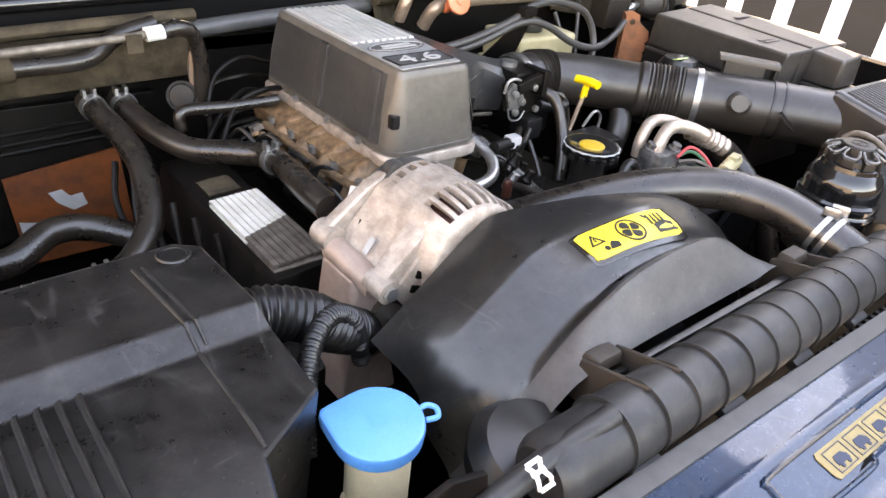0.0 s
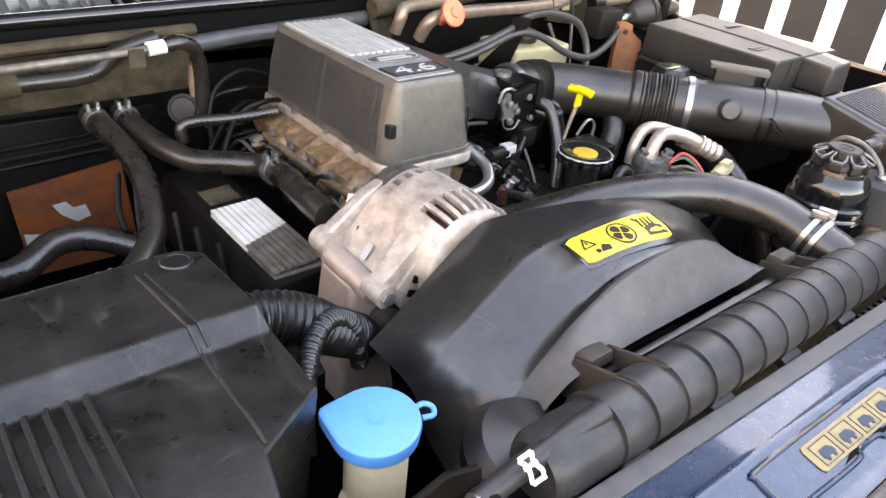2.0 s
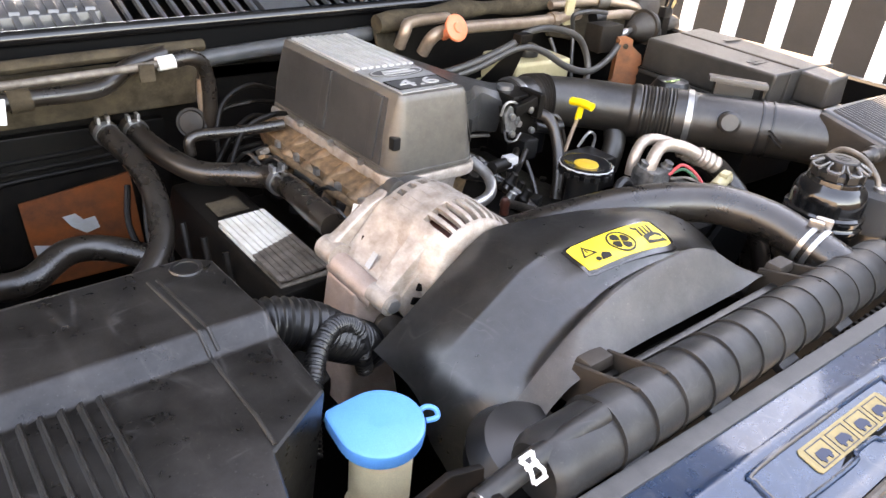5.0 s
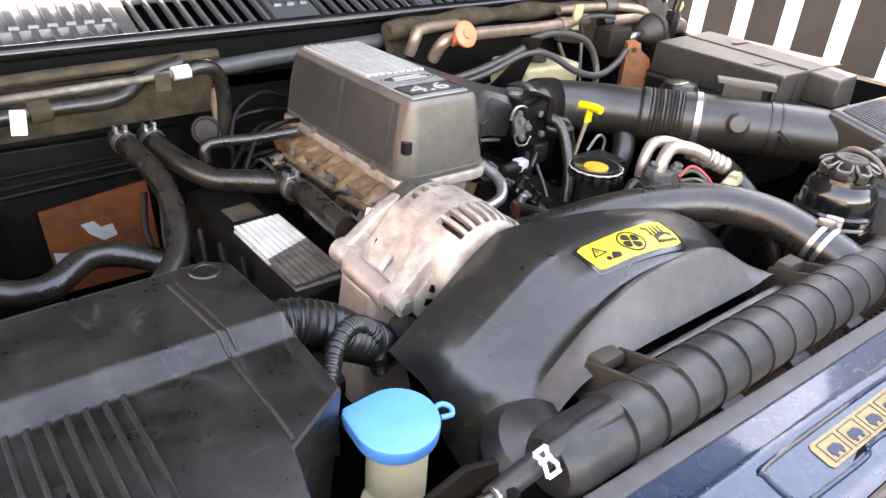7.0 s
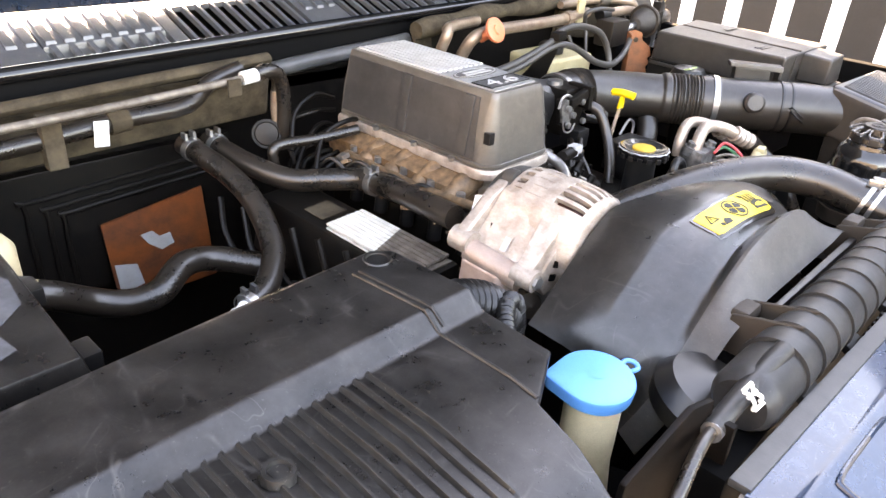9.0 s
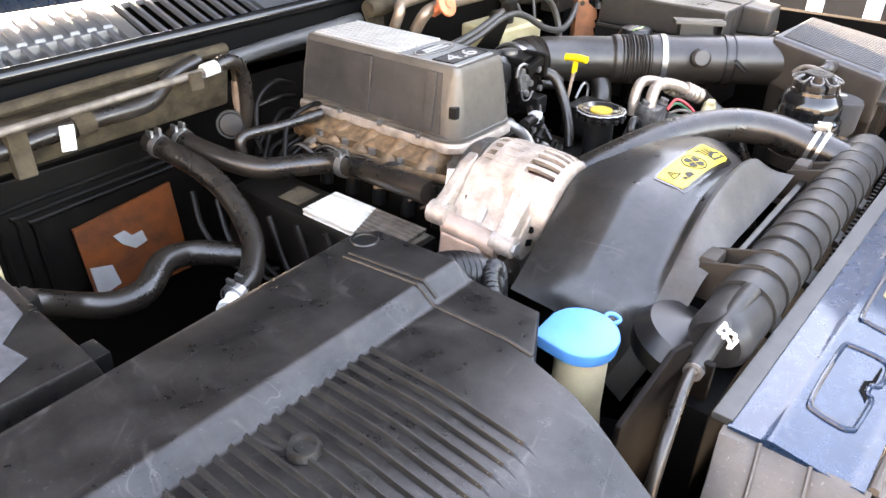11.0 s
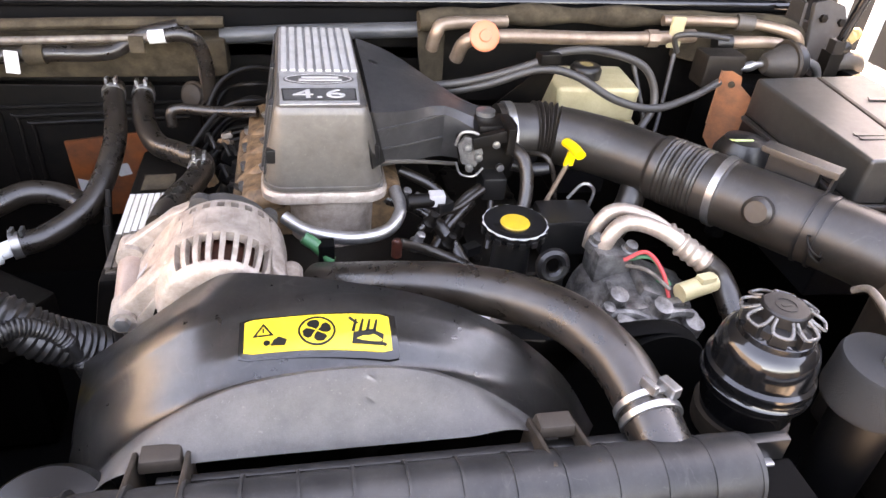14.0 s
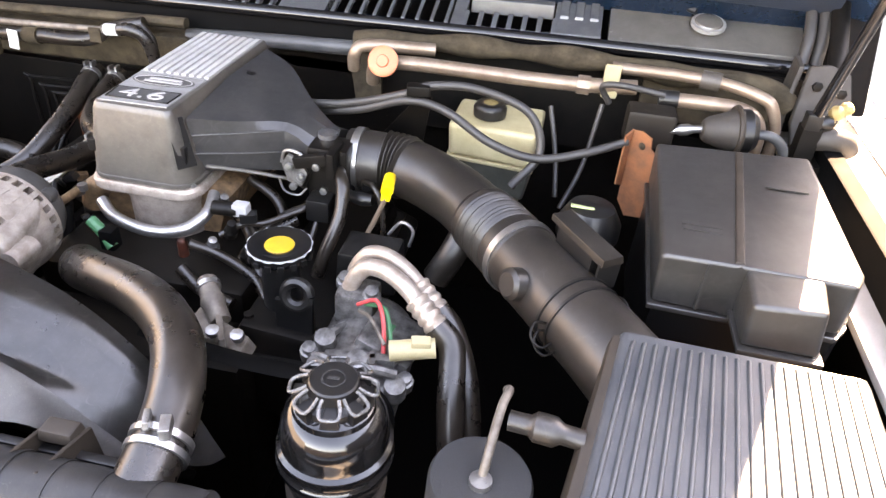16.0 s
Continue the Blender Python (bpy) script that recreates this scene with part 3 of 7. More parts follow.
for x0, wide in ((-0.325, 0.11), (-0.155, 0.225), (0.14, 0.11), (0.33, 0.11)):
    f = frame_on(fl(x0, -0.047, -0.0042), (1, -0.035, 0), (0.035, 1, 0.168))
    rim = [(-0.004, 0.003), (wide * 0.4, 0.001), (wide * 0.46, 0.006), (wide * 0.6, 0.006), (wide * 0.66, 0.0), (wide - 0.008, 0.0), (wide + 0.002, 0.010), (wide - 0.002, 0.036), (wide - 0.010, 0.041), (wide * 0.5, 0.042), (0.0, 0.041), (-0.009, 0.035), (-0.010, 0.012)]
    pts = [f(a, b, 0.0004) for a, b in rim]
    part("pressing", tube(pts + [pts[0]], 0.0024, 8, 4), BLUE, slam)
    part("worn_edge", tube([f(a, b, 0.0014) for a, b in ((-0.009, 0.014), (-0.008, 0.033), (0.004, 0.0405), (wide * 0.6, 0.0415))], 0.0016, 6, 5), DUSTPANEL, slam, "pale worn edge")
    # Flat black shapes stand for the shadows in the pressed slots.
    part("slot", flat_shape(f, [(wide * 0.34, 0.0045), (wide * 0.44, 0.005), (wide * 0.48, 0.0095), (wide * 0.58, 0.0095), (wide * 0.64, 0.004), (wide - 0.014, 0.004), (wide - 0.010, 0.006), (wide * 0.66, 0.0075), (wide * 0.60, 0.013), (wide * 0.46, 0.013), (wide * 0.40, 0.008)], 0.0010), SHADOW, slam)
bm = slab([fl(-0.385, -0.073, -0.006), fl(0.80, -0.073, -0.006), fl(0.80, -0.128, -0.034), fl(-0.40, -0.128, -0.034)], 0.02, 0.006)
part("grille_top", bm, DUSTPANEL, slam, "dust-coated front edge over the grille")
part("grille_front", slab([fl(-0.42, -0.126, -0.037), fl(0.80, -0.126, -0.037), fl(0.80, -0.36, -0.12), fl(-0.46, -0.36, -0.12)], 0.03, 0.008), BLUE, slam, "dark blue painted grille surround")
part("bead", tube([fl(-0.390, -0.073, -0.003), fl(0.0, -0.073, -0.002), fl(0.8, -0.073, -0.002)], 0.0038, 8), DUSTPANEL, slam)
# folded, dusty end of the panel: ridged sheet falling away from the end of the top plate
rings = []
for t in np.linspace(0, 1, 13):
    y = 0.040 - 0.112 * t
    ridge = 0.007 * max(0.0, math.sin(t * math.pi * 3.0)) ** 0.5
    drop = 0.010 + 0.016 * t
    rings.append([Vector((-0.392, y + 0.003, -0.003)), Vector((-0.402 - 0.2 * ridge, y + 0.003, -0.003 + ridge * 0.5 - drop * 0.3)), Vector((-0.425, y - 0.002, -0.026 + ridge - drop * 0.4)), Vector((-0.455, y - 0.006, -0.060 + ridge - drop)), Vector((-0.475, y - 0.010, -0.11 - drop)),
                  Vector((-0.47, y - 0.01, -0.13 - drop)), Vector((-0.40, y, -0.05))])
part("end_cheek", loft(bmesh.new(), rings), DUSTPANEL, slam, "dusty ridged end of the panel")
for y in (0.012, -0.026):
    part("worn_ridge", tube([(-0.398, y, 0.000), (-0.425, y - 0.005, -0.024), (-0.456, y - 0.010, -0.066)], 0.0018, 6), DUSTPANEL, slam, "pale worn ridge")
# recovery label
f = frame_on(fl(-0.030, -0.026, -0.0004), (1, -0.035, 0), (0.035, 1, 0.168))
lab = part("label", flat_shape(f, [(-0.070, -0.0125), (0.070, -0.0125), (0.073, -0.009), (0.073, 0.009), (0.070, 0.0125), (-0.070, 0.0125), (-0.073, 0.009), (-0.073, -0.009)], 0.0008), OLDLABEL, slam, "faded yellow towing label")
g = lambda a, b, c=0.0: f(a, b, c + 0.001)
for k in range(4):
    a = -0.051 + 0.034 * k
    bm = bmesh.new()
    o, i = [(a - 0.014, -0.010), (a + 0.014, -0.010), (a + 0.014, 0.0095), (a - 0.014, 0.0095)], [(a - 0.0132, -0.0093), (a + 0.0132, -0.0093), (a + 0.0132, 0.0088), (a - 0.0132, 0.0088)]
    for q in range(4):
        flat_shape(g, [o[q], o[(q + 1) % 4], i[(q + 1) % 4], i[q]], 0.0004, bm)
    part("pictogram_box", bm, NAVY, lab)
    bm = flat_shape(g, [(a - 0.009, -0.005), (a + 0.009, -0.005), (a + 0.009, -0.001), (a + 0.004, 0.003), (a - 0.007, 0.003), (a - 0.009, -0.001)], 0.0004)
    flat_shape(g, ring_pts(a - 0.005, -0.006, 0.0022, 10), 0.0005, bm)
    flat_shape(g, ring_pts(a + 0.005, -0.006, 0.0022, 10), 0.0005, bm)
    part("pictogram", bm, NAVY, lab)

# ---------------------------------------------------------------- radiator
rad = thing("radiator", (0, 0.08, -0.4), "black radiator with a ribbed round top tank", "radiator")
ty = lambda x: 0.082 - 0.01 * x
part("top_tank", tube([(-0.305, ty(-0.305), 0.006), (0, ty(0), 0.009), (0.295, ty(0.3), 0.011)], 0.0315, 32, 60, lambda s: 0.985 + 0.035 * abs(math.sin(math.pi * (s - 0.070) / 0.0405)) ** 0.7 if s > 0.07 else 0.985 - 0.22 * max(0.0, 1 - s / 0.015) ** 2), TANK, rad)
for k in range(14):
    x = -0.235 + 0.0405 * k
    part("rib", tube([(x - 0.0012, ty(x), 0.0088), (x + 0.0012, ty(x), 0.0088)], 0.0336, 32, 1), TANK, rad)
for k in (0, 3, 6, 9):
    x = -0.235 + 0.0405 * k
    part("foot", block((x + 0.02, ty(x) - 0.029, -0.010), (0.034, 0.012, 0.010), 0.002, euler(x=25)), TANK, rad)
part("core", block((0.0, 0.085, -0.22), (0.74, 0.05, 0.40), 0.004), SHADOW, rad, "black finned radiator core")
for k in range(46):
    x = -0.33 + 0.0145 * k
    part("crimp", block((x, ty(x) - 0.036, -0.016), (0.007, 0.006, 0.008), 0.001), DARK, rad)
part("spigot", tube([(-0.238, 0.080, 0.036), (-0.29, 0.083, 0.028), (-0.36, 0.0855, 0.011)], 0.0095, 14), TANK, rad, "black overflow spigot")
for x in (-0.196, -0.156, 0.122, 0.158):
    b = prism([(x - 0.002, 0.100, -0.02), (x + 0.002, 0.100, -0.02), (x + 0.002, 0.150, -0.02), (x - 0.002, 0.150, -0.02)], [(x - 0.002, 0.078, 0.043), (x + 0.002, 0.078, 0.043), (x + 0.002, 0.145, 0.024), (x - 0.002, 0.145, 0.024)], 0.001, segs=1)
    part("bracket", b, DUSTBROWN, rad, "dusty brown plastic bracket")
part("rear_ledge", prism([(-0.18, 0.114, -0.05), (0.24, 0.108, -0.05), (0.24, 0.126, -0.05), (-0.18, 0.129, -0.05)], [(-0.18, 0.122, 0.012), (0.24, 0.116, 0.016), (0.24, 0.126, 0.016), (-0.18, 0.129, 0.012)], 0.002), BLACK, rad, "black plastic ledge behind the tank")
part("end_bottle", lathe([(0.0, -0.02), (0.05, -0.02), (0.055, 0.0), (0.045, 0.018), (0.0, 0.03)], (-0.265, 0.125, -0.035), (0.1, -0.3, 1), 40), BLACK, rad)

clip = thing("hose_clip", (-0.321, 0.087, 0.02), "white spring clip on the small overflow hose", "hose clip")
f = frame_on((-0.321, 0.078, 0.030), (0.92, -0.1, 0.42), (0, 0.5, 0.85))
for a in (-0.004, 0.004):
    part("wire", tube([f(a * 1.3, -0.010, 0.004), f(a * 1.2, -0.003, 0.010), f(a * 0.7, 0.004, 0.008), f(a * 1.4, 0.011, 0.007)], 0.0017, 8), WHITE, clip)
for b in (-0.010, 0.003, 0.0115):
    part("crosspiece", tube([f(-0.0055, b, 0.0065), f(0.0055, b, 0.008)], 0.0018, 8, 2), WHITE, clip)
sh = thing("overflow_hose", (-0.46, 0.07, -0.2), "thin grey-black overflow hose with a steel clamp", "hose")
part("tube", tube([(-0.352, 0.085, 0.010), (-0.385, 0.083, 0.012), (-0.43, 0.075, -0.005), (-0.462, 0.07, -0.05), (-0.475, 0.065, -0.11), (-0.48, 0.06, -0.2)], 0.0056, 12), RUBBER, sh)
part("clamp", tube([(-0.350, 0.085, 0.0095), (-0.364, 0.0845, 0.0115)], 0.0090, 14, 1), STEEL, sh, "bright steel clamp")
plate = thing("air_deflector", (-0.38, 0.1, -0.2), "rusty brown plastic air deflector beside the radiator", "panel")
part("plate", slab([(-0.352, 0.098, 0.034), (-0.378, 0.104, 0.036), (-0.455, 0.112, 0.0), (-0.48, 0.11, -0.16), (-0.33, 0.098, -0.16)], 0.006, 0.002, (0, -1, 0)), DARKBROWN, plate)
part("edge", block((-0.352, 0.085, -0.06), (0.008, 0.03, 0.16), 0.002), DARKBROWN, plate)

# ---------------------------------------------------------------- fan shroud
shroud = thing("fan_shroud", (0, 0.2, -0.2), "dusty black plastic fan shroud with a yellow warning label", "fan shroud")
# stations from the rear rim over the ridge, the label, the trough and the crest to the foot on the radiator
SHELL = [
    [(-0.284, 0.328, -0.046), (-0.262, 0.328, -0.030), (-0.235, 0.329, -0.010), (-0.207, 0.330, 0.011), (-0.165, 0.330, 0.042), (-0.135, 0.327, 0.058), (-0.085, 0.310, 0.066), (-0.02, 0.287, 0.071), (0.06, 0.266, 0.062), (0.125, 0.250, 0.035), (0.19, 0.236, -0.020), (0.235, 0.225, -0.09)],
    [(-0.280, 0.258, -0.054), (-0.270, 0.260, -0.034), (-0.250, 0.262, -0.008), (-0.222, 0.262, 0.018), (-0.190, 0.262, 0.041), (-0.152, 0.264, 0.062), (-0.10, 0.262, 0.071), (-0.02, 0.255, 0.0765), (0.05, 0.245, 0.067), (0.12, 0.232, 0.037), (0.185, 0.220, -0.02), (0.225, 0.212, -0.09)],
    [(-0.285, 0.225, -0.090), (-0.275, 0.215, -0.062), (-0.252, 0.208, -0.028), (-0.218, 0.205, 0.004), (-0.182, 0.204, 0.030), (-0.146, 0.204, 0.049), (-0.108, 0.204, 0.0615), (-0.04, 0.203, 0.068), (0.03, 0.203, 0.061), (0.095, 0.2035, 0.033), (0.165, 0.205, -0.01), (0.215, 0.20, -0.08)],
    [(-0.28, 0.205, -0.110), (-0.265, 0.190, -0.070), (-0.240, 0.184, -0.030), (-0.210, 0.182, 0.001), (-0.176, 0.182, 0.025), (-0.14, 0.184, 0.042), (-0.10, 0.187, 0.0515), (-0.04, 0.188, 0.056), (0.02, 0.188, 0.052), (0.075, 0.187, 0.035), (0.14, 0.190, 0.0), (0.20, 0.19, -0.07)],
    [(-0.28, 0.195, -0.12), (-0.262, 0.178, -0.072), (-0.236, 0.170, -0.028), (-0.208, 0.168, 0.006), (-0.177, 0.168, 0.032), (-0.145, 0.168, 0.050), (-0.105, 0.169, 0.0645), (-0.045, 0.170, 0.0715), (0.015, 0.170, 0.0675), (0.06, 0.169, 0.050), (0.105, 0.168, 0.018), (0.19, 0.17, -0.06)],
    [(-0.275, 0.175, -0.14), (-0.262, 0.155, -0.085), (-0.245, 0.142, -0.040), (-0.228, 0.136, -0.006), (-0.205, 0.134, 0.012), (-0.165, 0.133, 0.018), (-0.11, 0.133, 0.020), (-0.05, 0.133, 0.020), (0.01, 0.133, 0.020), (0.065, 0.133, 0.020), (0.12, 0.134, 0.019), (0.19, 0.15, -0.06)],
]
A, M, L, T, B, C = [curve_points(row, 5) for row in SHELL]
columns = []
for pa, pm, pl, pt, pb, pc in zip(A, M, L, T, B, C):
    columns.append(curve_points([pa, pa.lerp(pm, 0.45), pa.lerp(pm, 0.80), pm.lerp(pl, 0.16), pm.lerp(pl, 0.32), pm.lerp(pl, 0.65), pl, pt, pb, pb.lerp(pc, 0.5), pc], 4))
CREST = 31
for name, span, material, label in (("shell", slice(0, CREST + 1), SHROUD, ""), ("front_slope", slice(CREST, None), SLOPE, "front slope with dust and sky sheen in its pale colour, scuffed crest")):
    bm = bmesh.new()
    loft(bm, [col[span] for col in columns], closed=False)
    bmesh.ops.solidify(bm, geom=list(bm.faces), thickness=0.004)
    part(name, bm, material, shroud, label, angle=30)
SKIN = np.array([p for col in columns for p in col])
def skin_z(x, y):
    """Height of the shell's skin over a place in plan."""
    d = (SKIN[:, 0] - x) ** 2 + (SKIN[:, 1] - y) ** 2 + 1e-9
    k = np.argsort(d)[:6]
    return float((SKIN[k, 2] / d[k]).sum() / (1 / d[k]).sum())
def f(a, b, c=0.0):
    x, y = -0.053 + a, 0.2190 + b * 0.98 - 0.07 * a
    z = (skin_z(x, y) + skin_z(x - 0.006, y) + skin_z(x + 0.006, y) + skin_z(x, y - 0.005) + skin_z(x, y + 0.005)) / 5
    return Vector((x, y, z + c))
def bent_sheet(x0, x1, y0, y1, w0, w1, n=16):
    """A thin sheet with rounded corners that follows the bend of f."""
    rings_ = []
    for k in range(n + 1):
        x = x0 + (x1 - x0) * k / n
        cut = 0.0022 if k in (0, n) else 0.0
        ys = [y0 + cut + (y1 - y0 - 2 * cut) * q / 4 for q in range(5)]
        rings_.append([f(x, y, w0) for y in ys] + [f(x, y, w1) for y in reversed(ys)])
    return loft(bmesh.new(), rings_)
part("label_border", bent_sheet(-0.0665, 0.0675, -0.0235, 0.0205, -0.003, 0.0012), GLOSS, shroud, "black glossy label edge")
lab = part("warning_label", bent_sheet(-0.062, 0.062, -0.0185, 0.0185, 0.0008, 0.0020), STICKER, shroud, "yellow fan warning label")
g = lambda a, b, c=0.0: f(a, b, c + 0.0022)
part("fan_ring", flat_ring(g, -0.001, 0, 0.0142, 0.0160, 0.0004), INK, lab)
for k in range(4):
    a0 = 90 * k + 20
    pts = [(-0.001 + r * math.cos(radians(a0 + d)), r * math.sin(radians(a0 + d))) for r, d in ((0.0012, 0), (0.0055, -42), (0.0095, -36), (0.0122, -20), (0.0128, 5), (0.0115, 28), (0.0085, 36), (0.0048, 26))]
    part("fan_blade", flat_shape(g, pts, 0.0004), INK, lab)
tri_o, tri_i = [(-0.055, -0.002), (-0.037, -0.002), (-0.046, 0.013)], [(-0.052, -0.0005), (-0.040, -0.0005), (-0.046, 0.0098)]
bm = bmesh.new()
for k in range(3):
    q = [tri_o[k], tri_o[(k + 1) % 3], tri_i[(k + 1) % 3], tri_i[k]]
    flat_shape(g, q, 0.0004, bm)
flat_shape(g, [(-0.0467, 0.002), (-0.0453, 0.002), (-0.0453, 0.007), (-0.0467, 0.007)], 0.0004, bm)
part("triangle", bm, INK, lab)
bm = flat_shape(g, [(-0.040, -0.013), (-0.028, -0.014), (-0.026, -0.008), (-0.033, -0.004), (-0.037, -0.007)], 0.0004)
flat_shape(g, ring_pts(-0.043, -0.010, 0.003, 10), 0.0004, bm)
part("pictogram", bm, INK, lab)
bm = flat_shape(g, [(0.028, -0.014), (0.054, -0.014), (0.056, -0.004), (0.046, 0.001), (0.030, -0.003)], 0.0004)
for k in range(4):
    flat_shape(g, [(0.028 + 0.006 * k, -0.002), (0.031 + 0.006 * k, -0.002), (0.034 + 0.006 * k, 0.012), (0.0325 + 0.006 * k, 0.013)], 0.0004, bm)
flat_shape(g, [(0.026, 0.013), (0.028, 0.015), (0.058, -0.013), (0.056, -0.015)], 0.0005, bm)
part("pictogram", bm, INK, lab)
for x, y, z in ((-0.176, 0.139, 0.022), (0.140, 0.132, 0.028)):
    part("clip", block((x, y, z), (0.034, 0.022, 0.012), 0.003, top=(0.9, 0.8)), DUSTBROWN, shroud, "dusty clip joining shroud and radiator")
fan = thing("cooling_fan", (-0.02, 0.26, -0.2), "black plastic cooling fan inside its shroud", "fan")
part("hub", lathe([(0.0, -0.03), (0.06, -0.03), (0.06, 0.03), (0.0, 0.04)], (-0.02, 0.25, -0.17), (0, 1, 0)), SHADOW, fan)
for k in range(9):
    a = radians(40 * k)
    c, s = math.cos(a), math.sin(a)
    part("blade", block((-0.02 + 0.12 * c, 0.25, -0.17 + 0.12 * s), (0.13, 0.012, 0.06), 0.003, Matrix.Rotation(-a, 3, "Y") @ euler(x=35)), SHADOW, fan)

# ---------------------------------------------------------------- big cover on the near side of the bay
cover = thing("box_cover", (-0.65, 0.2, -0.2), "black plastic ribbed cover over the battery side", "cover")
rows = [(0.434, -0.430, 0.0550), (0.418, -0.410, 0.0552), (0.317, -0.405, 0.0555), (0.299, -0.402, 0.0390), (0.218, -0.407, 0.0400), (0.185, -0.465, 0.0355), (0.140, -0.476, 0.0320), (0.115, -0.483, 0.0240), (0.060, -0.502, 0.0030), (0.0, -0.525, -0.012), (-0.12, -0.570, -0.030)]
bm = bmesh.new()
grid = [[bm.verts.new((-1.0 + (xr + 1.0) * k / 4, y - (0.05 * (xr + 1.0) * (1 - k / 4) if y > 0.4 else 0.0), z)) for k in range(5)] for y, xr, z in rows]
for a, b in zip(grid, grid[1:]):
    for k in range(4):
        bm.faces.new((a[k], a[k + 1], b[k + 1], b[k]))
edge = [e for e in bm.edges if len(e.link_faces) == 1]
r = bmesh.ops.extrude_edge_only(bm, edges=edge)
for v in (g0 for g0 in r["geom"] if isinstance(g0, bmesh.types.BMVert)):
    v.co.z -= 0.13
    v.co.x += -0.012 if v.co.x > -0.9 else 0
rim = [e for e in bm.edges if len(e.link_faces) == 2 and e.calc_face_angle(0) > 0.25]
bmesh.ops.bevel(bm, geom=rim, offset=0.005, segments=3, affect="EDGES", profile=0.6)
part("shell", bm, COVER, cover, angle=30)
def cover_z(y):
    return float(np.interp(-y, [-r0[0] for r0 in rows], [r0[2] for r0 in rows]))
rib = None
for k in range(34):
    x = -0.548 - 0.0130 * k
    if rib is None:
        prof = [(0.3005, -0.002), (0.2960, 0.0046), (0.22, 0.0046), (0.186, 0.0045), (0.160, 0.0038), (0.142, 0.0024), (0.128, -0.003)]
        rib = part("rib", loft(bmesh.new(), [[Vector((x + s * w, y, cover_z(y) + h * d)) for s, w, d in ((-1, 0.0026, 0), (-1, 0.0009, 1), (1, 0.0009, 1), (1, 0.0026, 0))] for y, h in prof]), RIBTOP, cover)
    else:
        o = rib.copy()
        scene.collection.objects.link(o)
        o.location = rib.location + Vector((-0.0130 * k, 0, 0))
for d, ys in ((0.0, (0.406, 0.37, 0.330, 0.317, 0.299, 0.26, 0.218, 0.190)), (0.008, (0.406, 0.37, 0.330, 0.317, 0.302))):
    part("crease", tube([(-0.463 - 0.10 * max(0.0, y - 0.300) + d, y, cover_z(y) + 0.0004) for y in ys], 0.0018, 8, smooth=False), RIBTOP, cover)
part("socket", lathe([(0.0, -0.006), (0.009, -0.006), (0.011, 0.001), (0.014, 0.0016), (0.015, 0.0)], (-0.437, 0.413, 0.0556), seg=24), BLACK, cover)
part("badge", lathe([(0.0, 0.003), (0.0075, 0.003), (0.0085, 0.006), (0.0115, 0.006), (0.0135, 0.0), (0.0, 0.0)], (-0.660, 0.2545, 0.0405), seg=28), RIBTOP, cover, "round raised badge")

fbox = thing("battery_box", (-0.85, 0.57, -0.15), "black plastic box with pale dried stains on its lid", "battery box")
part("lid", prism([(-1.0, 0.452, 0.02), (-0.700, 0.452, 0.02), (-0.692, 0.70, 0.02), (-1.0, 0.72, 0.02)], [(-1.0, 0.456, 0.046), (-0.706, 0.456, 0.046), (-0.698, 0.695, 0.046), (-1.0, 0.715, 0.046)], 0.004), COVER, fbox)
part("box", block((-0.85, 0.58, -0.08), (0.28, 0.24, 0.20), 0.006), BLACK, fbox)
f = frame_on((-0.765, 0.58, 0.0464), (1, 0, 0), (0, 1, 0))
part("stain", flat_shape(f, [(0.03, 0.07), (0.055, 0.03), (0.05, -0.02), (0.02, -0.05), (0.025, -0.085), (-0.005, -0.10), (-0.01, -0.05), (-0.045, -0.02), (-0.03, 0.01), (0.0, 0.0), (0.01, 0.03)], 0.0003), STAIN, fbox, "pale grey dried stain")
part("stain", flat_shape(f, [(-0.09, -0.03), (-0.065, -0.06), (-0.06, -0.10), (-0.10, -0.10), (-0.13, -0.05)], 0.0003), STAIN, fbox)
bm = bmesh.new()
box_o = [(-0.11, 0.005), (-0.02, 0.035), (-0.008, 0.015), (-0.098, -0.018)]
for k in range(4):
    tube([f(*box_o[k], 0.001), f(*box_o[(k + 1) % 4], 0.001)], 0.0022, 6, 1, bm=bm)
part("moulding", bm, BLACK, fbox)
for y in (0.47, 0.60):
    part("catch", block((-0.692, y + 0.02, 0.02), (0.016, 0.03, 0.02), 0.003), BLACK, fbox)

tank = thing("expansion_tank", (-0.715, 0.80, -0.12), "cream plastic coolant tank with a black screw cap", "coolant tank")
part("tank", lathe([(0.0, -0.10), (0.05, -0.10), (0.058, -0.08), (0.058, 0.0), (0.050, 0.012), (0.042, 0.016), (0.042, 0.03), (0.0, 0.03)], (-0.715, 0.80, -0.012)), CREAM, tank)
part("cap", lathe([(0.0, -0.01), (0.044, -0.01), (0.046, 0.0), (0.046, 0.025), (0.042, 0.042), (0.034, 0.045), (0.030, 0.040), (0.0, 0.040)], (-0.715, 0.80, 0.032)), BLACK, tank)
part("neck_band", lathe([(0.0, 0.0), (0.047, 0.0), (0.048, 0.006), (0.044, 0.010), (0.0, 0.010)], (-0.715, 0.80, 0.014)), GLOSS, tank)
part("spout", tube([(-0.70, 0.77, -0.05), (-0.655, 0.75, -0.055)], 0.013, 14, 3), CREAM, tank)

